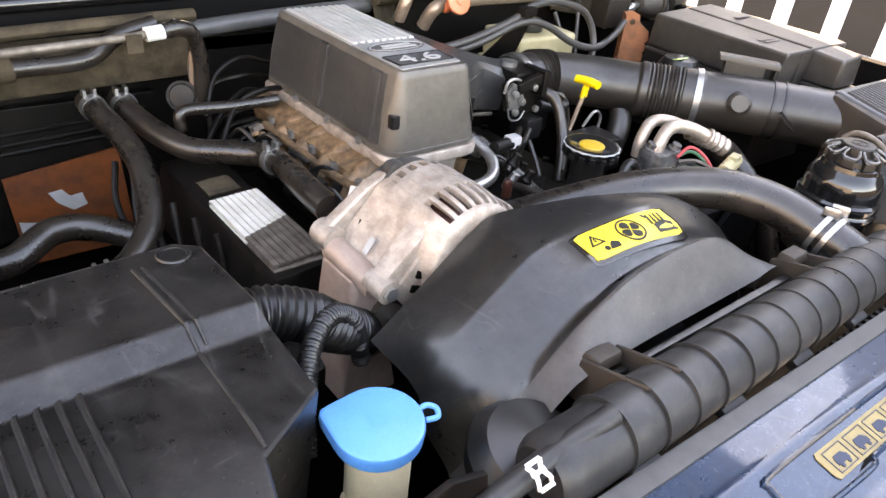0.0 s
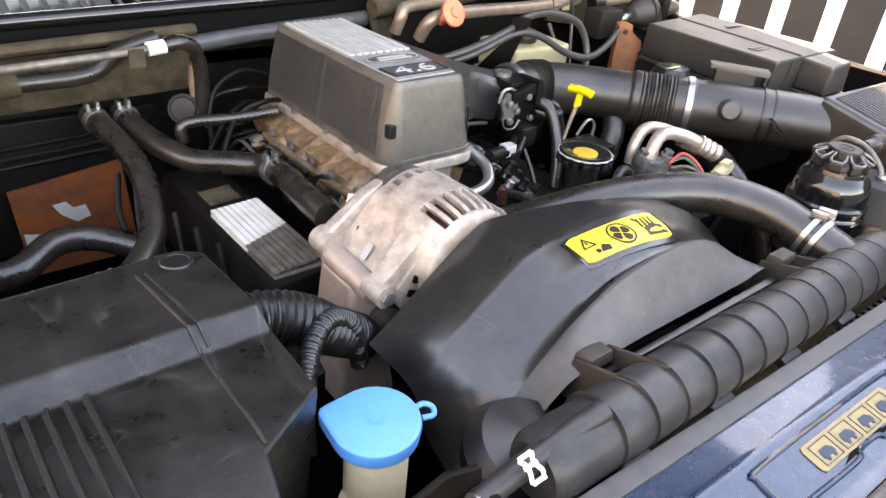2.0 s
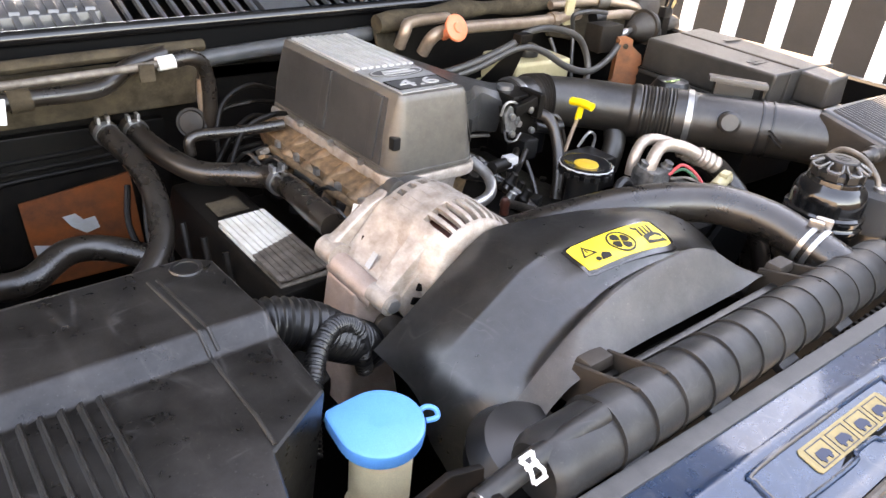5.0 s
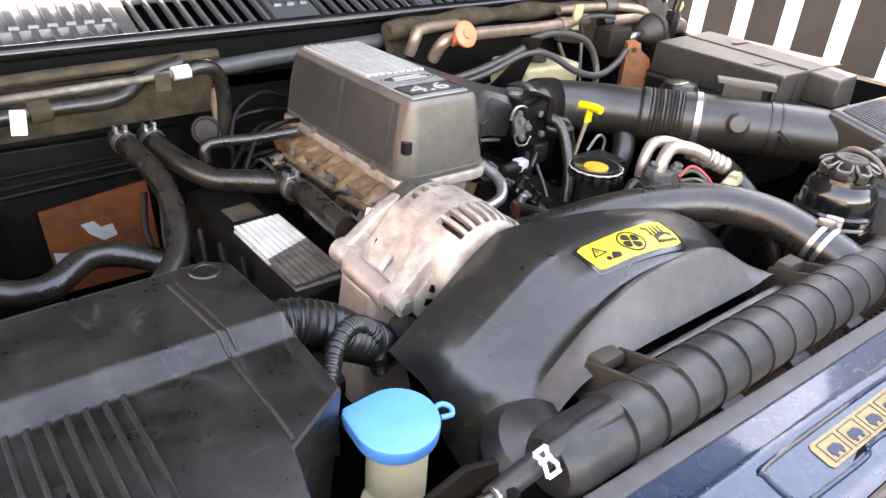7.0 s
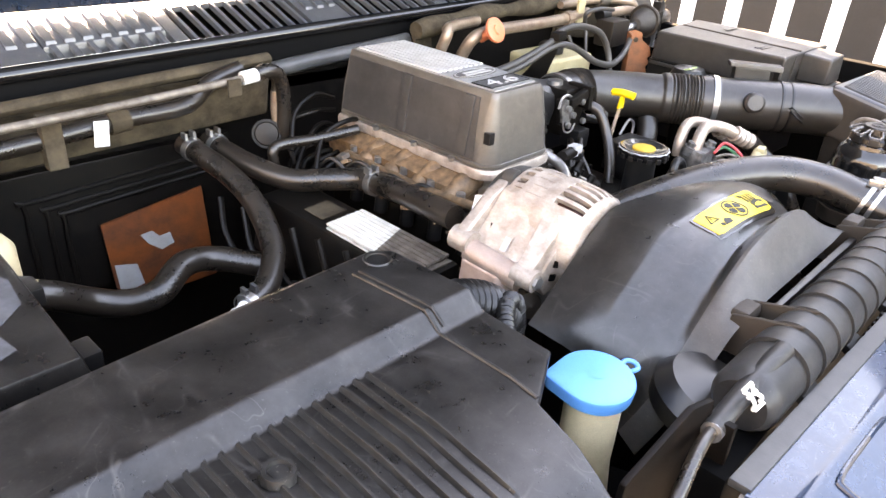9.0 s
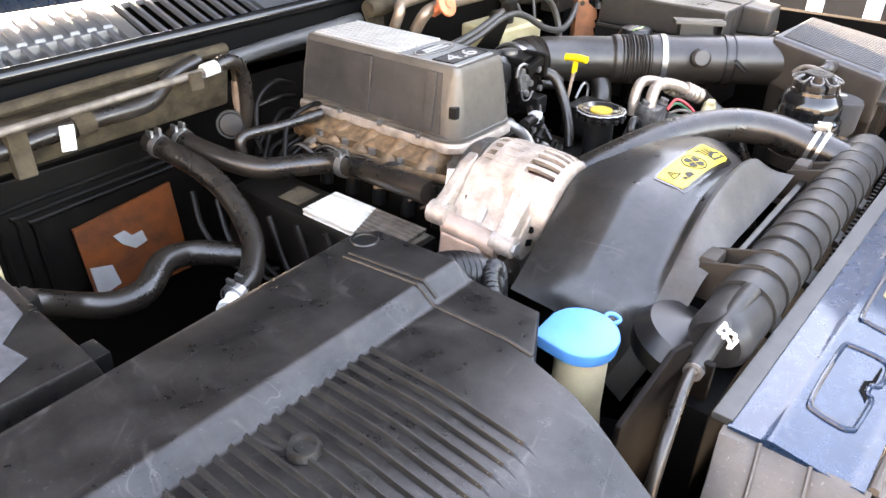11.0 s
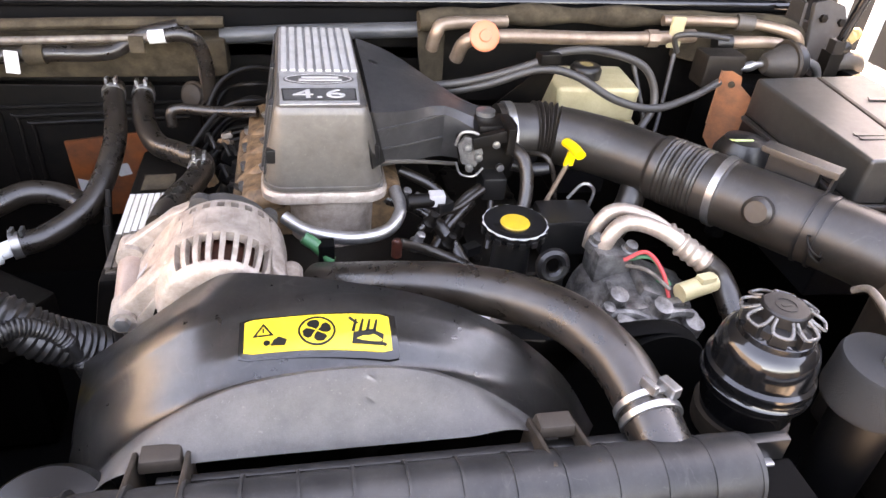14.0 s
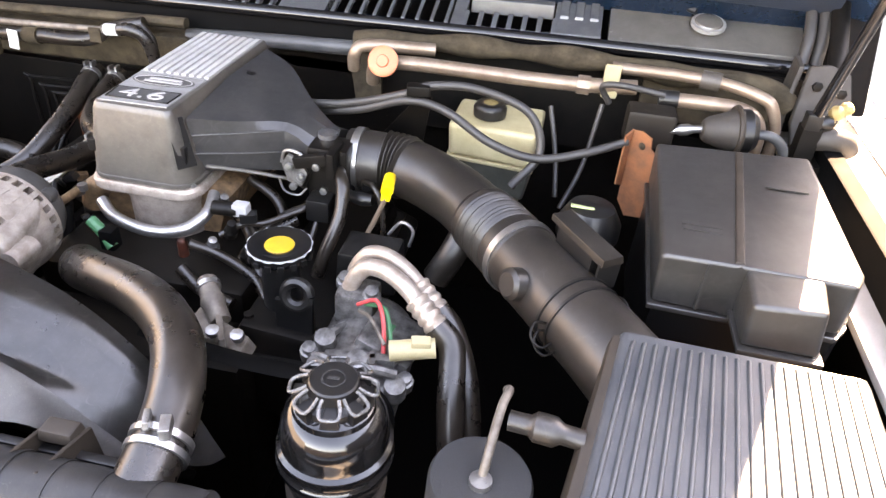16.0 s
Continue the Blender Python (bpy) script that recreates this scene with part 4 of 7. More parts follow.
# ---------------------------------------------------------------- washer filler
wash = thing("washer_filler", (-0.374, 0.188, -0.2), "cream plastic washer filler neck with a bright blue cap", "washer filler")
part("neck", lathe([(0.0, 0.0), (0.030, 0.0), (0.032, 0.06), (0.026, 0.12), (0.026, 0.205), (0.0, 0.205)], (-0.372, 0.187, -0.2)), CREAM, wash)
part("bracket", prism([(-0.392, 0.180, -0.075), (-0.440, 0.158, -0.125), (-0.446, 0.166, -0.135), (-0.396, 0.200, -0.085)], [(-0.392, 0.180, -0.050), (-0.440, 0.158, -0.098), (-0.446, 0.166, -0.105), (-0.396, 0.200, -0.060)], 0.003), CREAM, wash, "cream moulded bracket")
capdir = Vector((-0.06, -0.05, 1)).normalized()
rings = []
q = capdir.to_track_quat("Z", "Y")
for r, h in ((0.030, -0.009), (0.0352, -0.008), (0.0362, 0.002), (0.0354, 0.0050), (0.0325, 0.0068), (0.0, 0.0085)):
    ring = []
    for k in range(48):
        a = 2 * math.pi * k / 48
        off = abs((math.degrees(a) - 183 + 180) % 360 - 180)
        ext = r * (1 / math.cos(radians(42 - off)) - 1) * (1 - 0.12 * max(0.0, 1 - off / 6)) if off < 42 and r > 0.02 else 0.0
        ring.append(Vector((-0.373, 0.189, 0.006)) + q @ Vector(((r + ext) * math.cos(a), (r + ext) * math.sin(a), h)))
    rings.append(ring)
cap = part("cap", loft(bmesh.new(), rings), BLUECAP, wash, "bright blue cap")
bm = bmesh.new()
tube([(-0.340, 0.184, 0.009), (-0.331, 0.184, 0.010), (-0.326, 0.178, 0.009), (-0.330, 0.171, 0.008), (-0.340, 0.173, 0.008)], 0.0024, 10, bm=bm)
part("tab", bm, BLUECAP, cap)
part("embossing", lathe([(0.0, 0.0), (0.006, 0.0), (0.007, 0.0006), (0.0, 0.0008)], (-0.373, 0.188, 0.0146), capdir, 20), BLUECAP, cap)

# ---------------------------------------------------------------- alternator
alt = thing("alternator", (-0.148, 0.41, -0.1), "dusty cast aluminium alternator with vent slots and copper windings", "alternator")
ac = Vector((-0.148, 0.0, 0.006))
part("winding_core", lathe([(0.0, 0.348), (0.044, 0.348), (0.050, 0.356), (0.0525, 0.372), (0.0525, 0.425), (0.0, 0.425)], (ac.x, 0.0, ac.z), (0, 1, 0)), COPPER, alt, "dark copper windings")
# Black ring added to darken the inside of the rear slots.
part("rear_shade_core", lathe([(0.0, 0.420), (0.0520, 0.420), (0.0520, 0.446), (0.0, 0.446)], (ac.x, 0.0, ac.z), (0, 1, 0)), SHADOW, alt)
def arc_shell(prof, a0, a1, thick=0.007, n=24):
    """A bent wall round the shaft from angle a0 to a1, along the profile of (y, radius) pairs."""
    at_ = lambda a, y, r: Vector((ac.x + r * math.cos(radians(a)), y, ac.z + r * math.sin(radians(a))))
    out = []
    for k in range(n + 1):
        a = a0 + (a1 - a0) * k / n
        out.append([at_(a, y, r) for y, r in prof] + [at_(a, y, r - thick) for y, r in reversed(prof)])
    return loft(bmesh.new(), out)
NOSE = [(0.3395, 0.0600), (0.346, 0.0630), (0.356, 0.0652), (0.368, 0.0664), (0.381, 0.0672)]
part("nose_ring", lathe([(0.036, 0.340), (0.036, 0.333), (0.046, 0.3315), (0.0555, 0.3325), (0.0590, 0.3355), (0.0602, 0.3400), (0.054, 0.342)], (ac.x, 0.0, ac.z), (0, 1, 0), 56), ALU, alt)
part("nose_wall", arc_shell(NOSE, 133, 395, n=44), ALU, alt)
for k in range(9):
    a = 38 + 11.6 * k
    part("nose_bar", arc_shell(NOSE, a - 2.3, a + 2.3, 0.008, 3), ALU, alt, angle=30)
part("barrel", arc_shell([(0.380, 0.0668), (0.384, 0.0676), (0.397, 0.0672), (0.399, 0.0660), (0.420, 0.0660), (0.423, 0.0668), (0.430, 0.0668)], 0, 360, 0.010, 64), ALU, alt)
for k in range(7):
    a = 52 + 12.5 * k
    c, s_ = math.cos(radians(a)), math.sin(radians(a))
    part("barrel_rib", block((ac.x + 0.0662 * c, 0.410, ac.z + 0.0662 * s_), (0.0022, 0.021, 0.0012), 0.0004, Matrix.Rotation(radians(90 - a), 3, "Y")), ALU, alt)
REAR = [(0.429, 0.0666), (0.436, 0.0662), (0.4445, 0.0648)]
part("rear_wall", arc_shell(REAR, 136, 340, n=36), ALU, alt)
for k in range(12):
    a = -7 + 13.0 * k
    part("rear_bar", arc_shell(REAR, a - 2.9, a + 2.9, 0.008, 3), ALU, alt, angle=30)
part("rear_ring", lathe([(0.050, 0.4435), (0.0648, 0.4435), (0.0646, 0.448), (0.060, 0.4505), (0.050, 0.4505)], (ac.x, 0.0, ac.z), (0, 1, 0), 56), ALU, alt)
part("rear_cap", lathe([(0.0, 0.448), (0.0600, 0.448), (0.0606, 0.458), (0.0585, 0.470), (0.052, 0.481), (0.040, 0.487), (0.0, 0.489)], (ac.x - 0.004, 0.0, ac.z + 0.002), (0, 1, 0), 44), CAPGREY, alt, "dark grey end cap")
for x, z, r in ((-0.172, 0.072, 0.012), (-0.100, 0.052, 0.010)):
    part("cap_boss", lathe([(0.0, 0.450), (r, 0.450), (r, 0.462), (r * 0.7, 0.468), (0.0, 0.469)], (x, 0.0, z - 0.012), (0, 1, 0), 18), CAPGREY, alt)
# flat flank on the mounting side, with its label, slots, flanges and lugs
flank = part("flank", prism([(-0.205, 0.380, -0.040), (-0.176, 0.380, 0.062), (-0.176, 0.452, 0.062), (-0.205, 0.452, -0.040)], [(-0.244, 0.378, -0.020), (-0.196, 0.378, 0.051), (-0.196, 0.453, 0.053), (-0.250, 0.453, -0.008)], 0.004, segs=3), ALU, alt)
ff = frame_on((-0.2222, 0.418, 0.0195), (0, -1, 0), (0.050, 0, 0.066))
# Flush black shapes stand for the shade inside the vent openings.
for b in (-0.020, -0.006):
    part("slot", flat_shape(lambda a, c, w=0.0: ff(a, c, w + 0.0006), [(-0.031, b - 0.0042), (-0.022, b - 0.0042), (-0.022, b + 0.0042), (-0.031, b + 0.0042)], 0.0008), SHADOW, flank, "dark vent slot")
part("part_label", flat_shape(lambda a, c, w=0.0: ff(a, c, w + 0.0006), [(0.004, -0.028), (0.013, -0.028), (0.013, -0.009), (0.004, -0.009)], 0.0006), PALEPAINT, flank, "small pale label")
part("front_flange", prism([(-0.183, 0.3545, 0.050), (-0.197, 0.3545, 0.046), (-0.258, 0.3555, -0.010), (-0.256, 0.3555, -0.026), (-0.236, 0.3555, -0.030), (-0.204, 0.3545, 0.022)], [(-0.180, 0.384, 0.056), (-0.199, 0.384, 0.049), (-0.259, 0.376, -0.008), (-0.257, 0.376, -0.028), (-0.236, 0.376, -0.032), (-0.204, 0.384, 0.022)], 0.003), ALU, alt)
part("face_web", prism([(-0.188, 0.348, 0.046), (-0.240, 0.353, -0.022), (-0.222, 0.353, -0.046), (-0.186, 0.345, -0.030)], [(-0.186, 0.362, 0.046), (-0.240, 0.366, -0.022), (-0.222, 0.366, -0.046), (-0.186, 0.362, -0.030)], 0.002), ALU, alt)
for k in range(4):
    part("slot", block((-0.1985 - 0.0055 * k, 0.3465 + 0.0012 * k, 0.028 - 0.0165 * k), (0.011, 0.0045, 0.0085), 0.0008, euler(y=18)), SHADOW, alt, "dark vent slot")
part("finger", tube([(-0.196, 0.366, 0.045), (-0.186, 0.348, 0.040), (-0.176, 0.336, 0.034)], 0.0062, 12, 4), ALU, alt)
part("lug", tube([(-0.247, 0.350, -0.016), (-0.249, 0.380, -0.014)], 0.0135, 20, 2), ALU, alt)
part("lug_bolt", lathe([(0.0, 0.0), (0.0085, 0.0), (0.0085, 0.006), (0.0, 0.007)], (-0.247, 0.351, -0.016), (0, -1, 0), 6), STEEL, alt)
part("rear_flange", prism([(-0.182, 0.452, 0.062), (-0.204, 0.452, 0.050), (-0.264, 0.452, 0.008), (-0.266, 0.452, -0.010), (-0.244, 0.452, -0.018), (-0.196, 0.452, 0.0)], [(-0.184, 0.470, 0.060), (-0.204, 0.470, 0.050), (-0.264, 0.470, 0.008), (-0.266, 0.470, -0.010), (-0.244, 0.470, -0.018), (-0.196, 0.470, 0.0)], 0.005, segs=3), ALU, alt)
part("lug", tube([(-0.253, 0.445, -0.003), (-0.254, 0.474, -0.002)], 0.0155, 20, 2), ALU, alt)
part("mount_tube", tube([(-0.247, 0.372, -0.023), (-0.250, 0.41, -0.018), (-0.253, 0.450, -0.012)], 0.0150, 20, 4), PINKALU, alt, "pinkish cast mounting tube")
part("lower_arm", prism([(-0.286, 0.375, -0.17), (-0.215, 0.365, -0.17), (-0.215, 0.44, -0.17), (-0.286, 0.45, -0.17)], [(-0.264, 0.392, -0.020), (-0.238, 0.380, -0.026), (-0.238, 0.446, -0.022), (-0.267, 0.452, -0.016)], 0.007, segs=3), PINKALU, alt, "pinkish cast support arm")
part("arm_boss", lathe([(0.0, 0.0), (0.019, 0.0), (0.017, 0.010), (0.006, 0.012), (0.0, 0.016)], (-0.232, 0.371, -0.062), (-0.4, -1, 0.3), 20), DUSTBROWN, alt)
# ear on the far side
part("ear", prism([(-0.094, 0.346, 0.050), (-0.078, 0.346, 0.034), (-0.078, 0.346, 0.004), (-0.098, 0.346, 0.0)], [(-0.098, 0.440, 0.052), (-0.088, 0.430, 0.040), (-0.082, 0.400, 0.004), (-0.098, 0.440, 0.0)], 0.005, segs=3), ALU, alt)
part("ear_lug", tube([(-0.077, 0.345, 0.016), (-0.077, 0.385, 0.016)], 0.013, 18, 2), ALU, alt)
f = frame_on((-0.216, 0.474, 0.030), (0.2, 1, 0.1), (0.3, 0, 1))
part("tag", flat_shape(f, [(-0.010, -0.012), (0.006, -0.012), (0.010, 0.008), (-0.006, 0.016)], 0.002), WHITE, alt, "white tag")

# ---------------------------------------------------------------- inlet plenum
plen = thing("inlet_plenum", (-0.03, 0.7, -0.1), "dusty black plastic inlet plenum with silver ribs on its top", "engine plenum")
def round_plan(x0, x1, y0, y1, r, n=6):
    """A plan outline with rounded front corners."""
    pts = [(x1 - r + r * math.sin(a), y0 + r - r * math.cos(a)) for a in np.linspace(0, math.pi / 2, n)]
    pts += [(x1, y1), (x0, y1)]
    return pts + [(x0 + r - r * math.cos(a), y0 + r - r * math.sin(a)) for a in np.linspace(0, math.pi / 2, n)]
steps = [(0.020, 0.0, 1.0), (0.022, 0.0, 1.0), (0.070, 0.35, 1.0), (0.118, 0.95, 1.0), (0.124, 1.0, 1.0), (0.1275, 1.0, 1.0), (0.1285, 1.0, 1.0)]
rings = []
for z, t, _ in steps:
    inset = 0.0 if z < 0.122 else (0.0012 if z < 0.126 else (0.0032 if z < 0.128 else 0.007))
    x0, x1 = -0.108 + 0.016 * t + inset, 0.044 - 0.020 * t - inset
    rings.append([Vector((x, y, z)) for x, y in round_plan(x0, x1, 0.549 + 0.013 * t + inset, 0.885 - 0.006 * t, 0.028 - 0.018 * t)])
part("body", loft(bmesh.new(), rings), PLENUM, plen, angle=30)
part("base_rim", loft(bmesh.new(), [[Vector((x, y, z)) for x, y in round_plan(-0.110 - d, 0.047 + d, 0.547 - d, 0.887, 0.032)] for z, d in ((0.002, 0.0), (0.005, 0.003), (0.014, 0.0035), (0.019, 0.001))]), ALU, plen, "brown-stained casting rim")
part("lip", loft(bmesh.new(), [[Vector((x, y, z)) for x, y in round_plan(-0.107 - d, 0.044 + d, 0.551 - d, 0.880, 0.030)] for z, d in ((0.0195, 0.0), (0.021, 0.0025), (0.026, 0.0025), (0.028, 0.0))]), PLENUM, plen)
for x, y in ((-0.104, 0.62), (-0.105, 0.70), (-0.105, 0.79), (0.045, 0.565)):
    part("rim_bolt", lathe([(0.0, 0.0), (0.006, 0.0), (0.006, 0.006), (0.0, 0.007)], (x - 0.006, y, 0.018), (-0.3, 0, 1), 8), STEEL, plen)
cols = 9
part("rib_plate", slab([(-0.087, 0.682, 0.1296), (0.018, 0.682, 0.1296), (0.021, 0.872, 0.1296), (-0.087, 0.872, 0.1296)], 0.003, 0.001), BADGE, plen, "dull silver plate under the ribs")
for k in range(cols):
    x = -0.0795 + 0.0118 * k
    part("silver_rib", block((x, 0.777, 0.1295), (0.0076, 0.186, 0.0052), 0.0012), SILVER, plen)
part("badge_panel", slab([(-0.084, 0.571, 0.130), (0.013, 0.574, 0.130), (0.017, 0.680, 0.130), (-0.086, 0.680, 0.130)], 0.003, 0.001), BADGE, plen, "dull grey badge panel")
f = frame_on((-0.0355, 0.600, 0.1302), (1, 0.02, 0), (0, 1, 0))
part("number_field", flat_shape(f, [(-0.042, -0.019), (0.042, -0.019), (0.045, -0.015), (0.046, 0.016), (0.043, 0.019), (-0.043, 0.019), (-0.046, 0.016), (-0.045, -0.015)], 0.0008), MIDGREY, plen)
part("number", words("4.6", 0.044, lambda a, b, c=0.0: f(a * 1.25, b * 0.86, c + 0.0009)), SILVER, plen, "silver number four point six")
bm = bmesh.new()
rr = [(-0.044, -0.018), (0.044, -0.018), (0.046, 0.018), (-0.046, 0.018)]
for k in range(4):
    tube([f(*rr[k], 0.0006), f(*rr[(k + 1) % 4], 0.0006)], 0.0010, 6, 1, bm=bm)
part("field_frame", bm, INK, plen)
f2 = frame_on((-0.0345, 0.653, 0.1302), (1, 0.02, 0), (0, 1, 0))
part("oval", flat_shape(f2, ring_pts(0, 0, 0.046, 36, 0.40), 0.0008), MIDGREY, plen)
part("oval_line", flat_ring(lambda a, b, c=0.0: f2(a, b, c + 0.0009), 0, 0, 0.0415, 0.0435, 0.0004, 36, squash=0.38), SILVER, plen)
for b in (-0.005, 0.0045):
    part("oval_bar", flat_shape(lambda a, b, c=0.0: f2(a, b, c + 0.0009), [(-0.026 + (b > 0) * 0.004, b - 0.0028), (0.026 + (b < 0) * 0.004, b - 0.0028), (0.026 + (b < 0) * 0.004, b + 0.0028), (-0.026 + (b > 0) * 0.004, b + 0.0028)], 0.0008), SILVER, plen)
# Thin sheet darkens the plenum's side, which lies in shade.
part("side_shade_sheet", slab([(-0.1080, 0.580, 0.030), (-0.1080, 0.880, 0.030), (-0.0930, 0.876, 0.119), (-0.0930, 0.588, 0.119)], 0.0018, 0.0006, (-1, 0, 0.17)), SIDEDUCT, plen, "thin dark sheet with the plenum side's shade in its colour")
for y in (0.605, 0.735):
    part("side_strap", prism([(-0.1125, y - 0.010, 0.032), (-0.102, y - 0.010, 0.032), (-0.102, y + 0.010, 0.032), (-0.1125, y + 0.010, 0.032)], [(-0.0985, y - 0.010, 0.119), (-0.090, y - 0.010, 0.119), (-0.090, y + 0.010, 0.119), (-0.0985, y + 0.010, 0.119)], 0.002), SIDEDUCT, plen)
part("catch", block((-0.098, 0.562, 0.066), (0.012, 0.012, 0.018), 0.002), BLACK, plen)
part("catch", block((0.034, 0.566, 0.066), (0.007, 0.010, 0.026), 0.002), BLACK, plen)
# side duct to the throttle: flat faces that meet in creases and narrow to a round mouth
DUCT_STATIONS = [
    (0.030, [(0.868, 0.118), (0.72, 0.1215), (0.588, 0.111), (0.589, 0.086), (0.582, 0.062), (0.592, 0.030), (0.74, 0.026), (0.868, 0.030)]),
    (0.085, [(0.838, 0.104), (0.725, 0.109), (0.624, 0.099), (0.620, 0.083), (0.616, 0.054), (0.624, 0.022), (0.73, 0.016), (0.838, 0.020)]),
    (0.140, [(0.770, 0.086), (0.715, 0.091), (0.672, 0.086), (0.659, 0.078), (0.656, 0.046), (0.662, 0.012), (0.71, 0.000), (0.770, 0.006)]),
    (0.190, [(0.730, 0.066), (0.692, 0.079), (0.662, 0.070), (0.650, 0.056), (0.647, 0.034), (0.655, 0.004), (0.692, -0.010), (0.728, 0.002)]),
    (0.215, [(0.729, 0.060), (0.690, 0.078), (0.658, 0.066), (0.648, 0.050), (0.646, 0.034), (0.656, 0.004), (0.690, -0.010), (0.725, 0.006)]),
]
lines = [curve_points([(x, *ring[k]) for x, ring in DUCT_STATIONS], 3) for k in range(8)]
bm = loft(bmesh.new(), [list(r) for r in zip(*lines)])
crease = [e for e in bm.edges if len(e.link_faces) == 2 and e.calc_face_angle(0) > 0.22 and abs(e.verts[0].co.x - e.verts[1].co.x) > 0.004]
bmesh.ops.bevel(bm, geom=crease, offset=0.0028, segments=2, affect="EDGES", profile=0.6)
part("side_duct", bm, SIDEDUCT, plen, "dark grey moulded side duct", angle=24)
for pts in ([(0.034, 0.5885, 0.0855), (0.085, 0.6195, 0.0825), (0.139, 0.6585, 0.0775)], [(0.034, 0.5815, 0.0615), (0.085, 0.6155, 0.0535), (0.139, 0.6555, 0.0455)]):
    part("seam", tube(pts, 0.0016, 8, 5), SIDEDUCT, plen)
# Raised black strip stands for the shade in the corner recess.
part("corner_recess", slab([(0.0270, 0.5530, 0.050), (0.0450, 0.5740, 0.050), (0.0275, 0.5830, 0.116), (0.0140, 0.5650, 0.116)], 0.003, 0.0008, (0.7, -0.7, 0.1)), BLACK, plen, "front corner recess, its shade put in as a black strip")
part("stud", lathe([(0.0, 0.0), (0.008, 0.0), (0.008, 0.012), (0.0, 0.013)], (0.045, 0.76, 0.106), (0.4, 0, 1), 14), BLACK, plen)
part("throat", lathe([(0.0, -0.12), (0.058, -0.12), (0.060, -0.03), (0.066, 0.0), (0.0, 0.0)], (-0.022, 0.612, 0.008), seg=36), ALU, plen, "stained cast throat")
for k, x in enumerate((-0.095, 0.03)):
    part("inlet_casting", block((x, 0.74, -0.045), (0.07, 0.30, 0.10), 0.012, euler(y=(-18, 18)[k])), TANALU, plen, "brown-stained inlet casting")
for y in (0.590, 0.652, 0.714, 0.776):
    part("runner", tube([(-0.088, y, -0.006), (-0.114, y, -0.012), (-0.134, y + 0.004, -0.030), (-0.144, y + 0.006, -0.056)], 0.018, 14, 5, lambda q: 1.0 + 0.10 * (q > 0.045)), TANALU, plen, "tan-stained cast runner")
wp = thing("coolant_pipe", (-0.02, 0.5, -0.03), "zinc-plated steel coolant pipe round the throat", "pipe")
part("tube", tube([(-0.085, 0.535, -0.008), (-0.055, 0.515, -0.018), (0.0, 0.505, -0.024), (0.045, 0.515, -0.02), (0.066, 0.545, -0.008), (0.062, 0.58, 0.004)], 0.0085, 14), STEEL, wp)

# fuel rail and injectors
rail = thing("fuel_rail", (-0.165, 0.65, -0.05), "stained fuel rail with injectors along the engine valley", "fuel rail")
part("rail", tube([(-0.145, 0.50, -0.015), (-0.148, 0.65, -0.025), (-0.148, 0.82, -0.025)], 0.0065, 10), TANALU, rail)
rc0 = random.Random(11)
for k in range(26):
    x, y, z = rc0.uniform(-0.19, -0.128), rc0.uniform(0.49, 0.80), rc0.uniform(-0.055, -0.018)
    m = (DARK, BLACK, BLACK, STEEL, TANALU, OLDALU)[k % 6]
    if k % 3:
        part("fitting", block((x, y, z), (rc0.uniform(0.008, 0.018), rc0.uniform(0.008, 0.02), rc0.uniform(0.006, 0.014)), 0.0015, euler(rc0.uniform(-30, 30), rc0.uniform(-30, 30), rc0.uniform(0, 90))), m, rail)
    else:
        part("lead", tube([(x, y, z), (x - 0.01, y + 0.025, z + rc0.uniform(0, 0.015)), (x - 0.02, y + 0.05, z - 0.01)], 0.0032, 8, 4), BLACK, rail)
for k in range(5):
    y = 0.54 + 0.06 * k
    part("injector", tube([(-0.150, y, -0.025), (-0.156, y, -0.055), (-0.160, y, -0.09)], 0.011, 10, 3), BLACK, rail)
    part("connector", block((-0.168, y, -0.045), (0.025, 0.022, 0.018), 0.003, euler(y=30)), BLACK, rail)
    part("bolt", lathe([(0.0, 0.0), (0.007, 0.0), (0.007, 0.010), (0.0, 0.011)], (-0.140, y + 0.03, -0.020), (0, 0, 1), 8), STEEL, rail)

# ---------------------------------------------------------------- engine block masses and rocker covers
eng = thing("engine_block", (0, 0.6, -0.4), "dark oily cast V8 engine block", "engine")
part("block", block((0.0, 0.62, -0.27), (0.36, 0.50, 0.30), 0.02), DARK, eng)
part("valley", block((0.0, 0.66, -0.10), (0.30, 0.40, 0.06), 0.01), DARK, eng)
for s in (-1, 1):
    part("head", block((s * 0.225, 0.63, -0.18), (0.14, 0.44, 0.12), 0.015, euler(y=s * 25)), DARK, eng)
rc = thing("rocker_cover", (-0.27, 0.65, -0.1), "black rocker cover with a ribbed metal panel, sun patch painted in", "rocker cover")
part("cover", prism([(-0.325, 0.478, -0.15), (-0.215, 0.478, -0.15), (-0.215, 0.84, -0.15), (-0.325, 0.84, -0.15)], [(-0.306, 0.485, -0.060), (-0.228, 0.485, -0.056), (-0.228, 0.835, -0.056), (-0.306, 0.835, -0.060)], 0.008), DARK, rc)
# One ribbed panel, split on a slant into sunlit and shaded colours.
part("sunlit_panel", slab([(-0.300, 0.570, -0.0575), (-0.234, 0.595, -0.0545), (-0.234, 0.682, -0.0545), (-0.300, 0.678, -0.0575)], 0.004, 0.001), SUNRIB, rc, "ribbed panel part with a sun patch in its pale colour")
part("shaded_panel", slab([(-0.300, 0.498, -0.0578), (-0.234, 0.492, -0.0548), (-0.234, 0.594, -0.0548), (-0.300, 0.569, -0.0578)], 0.004, 0.001), OLDALU, rc, "rest of the ribbed panel with shade in its dark colour")
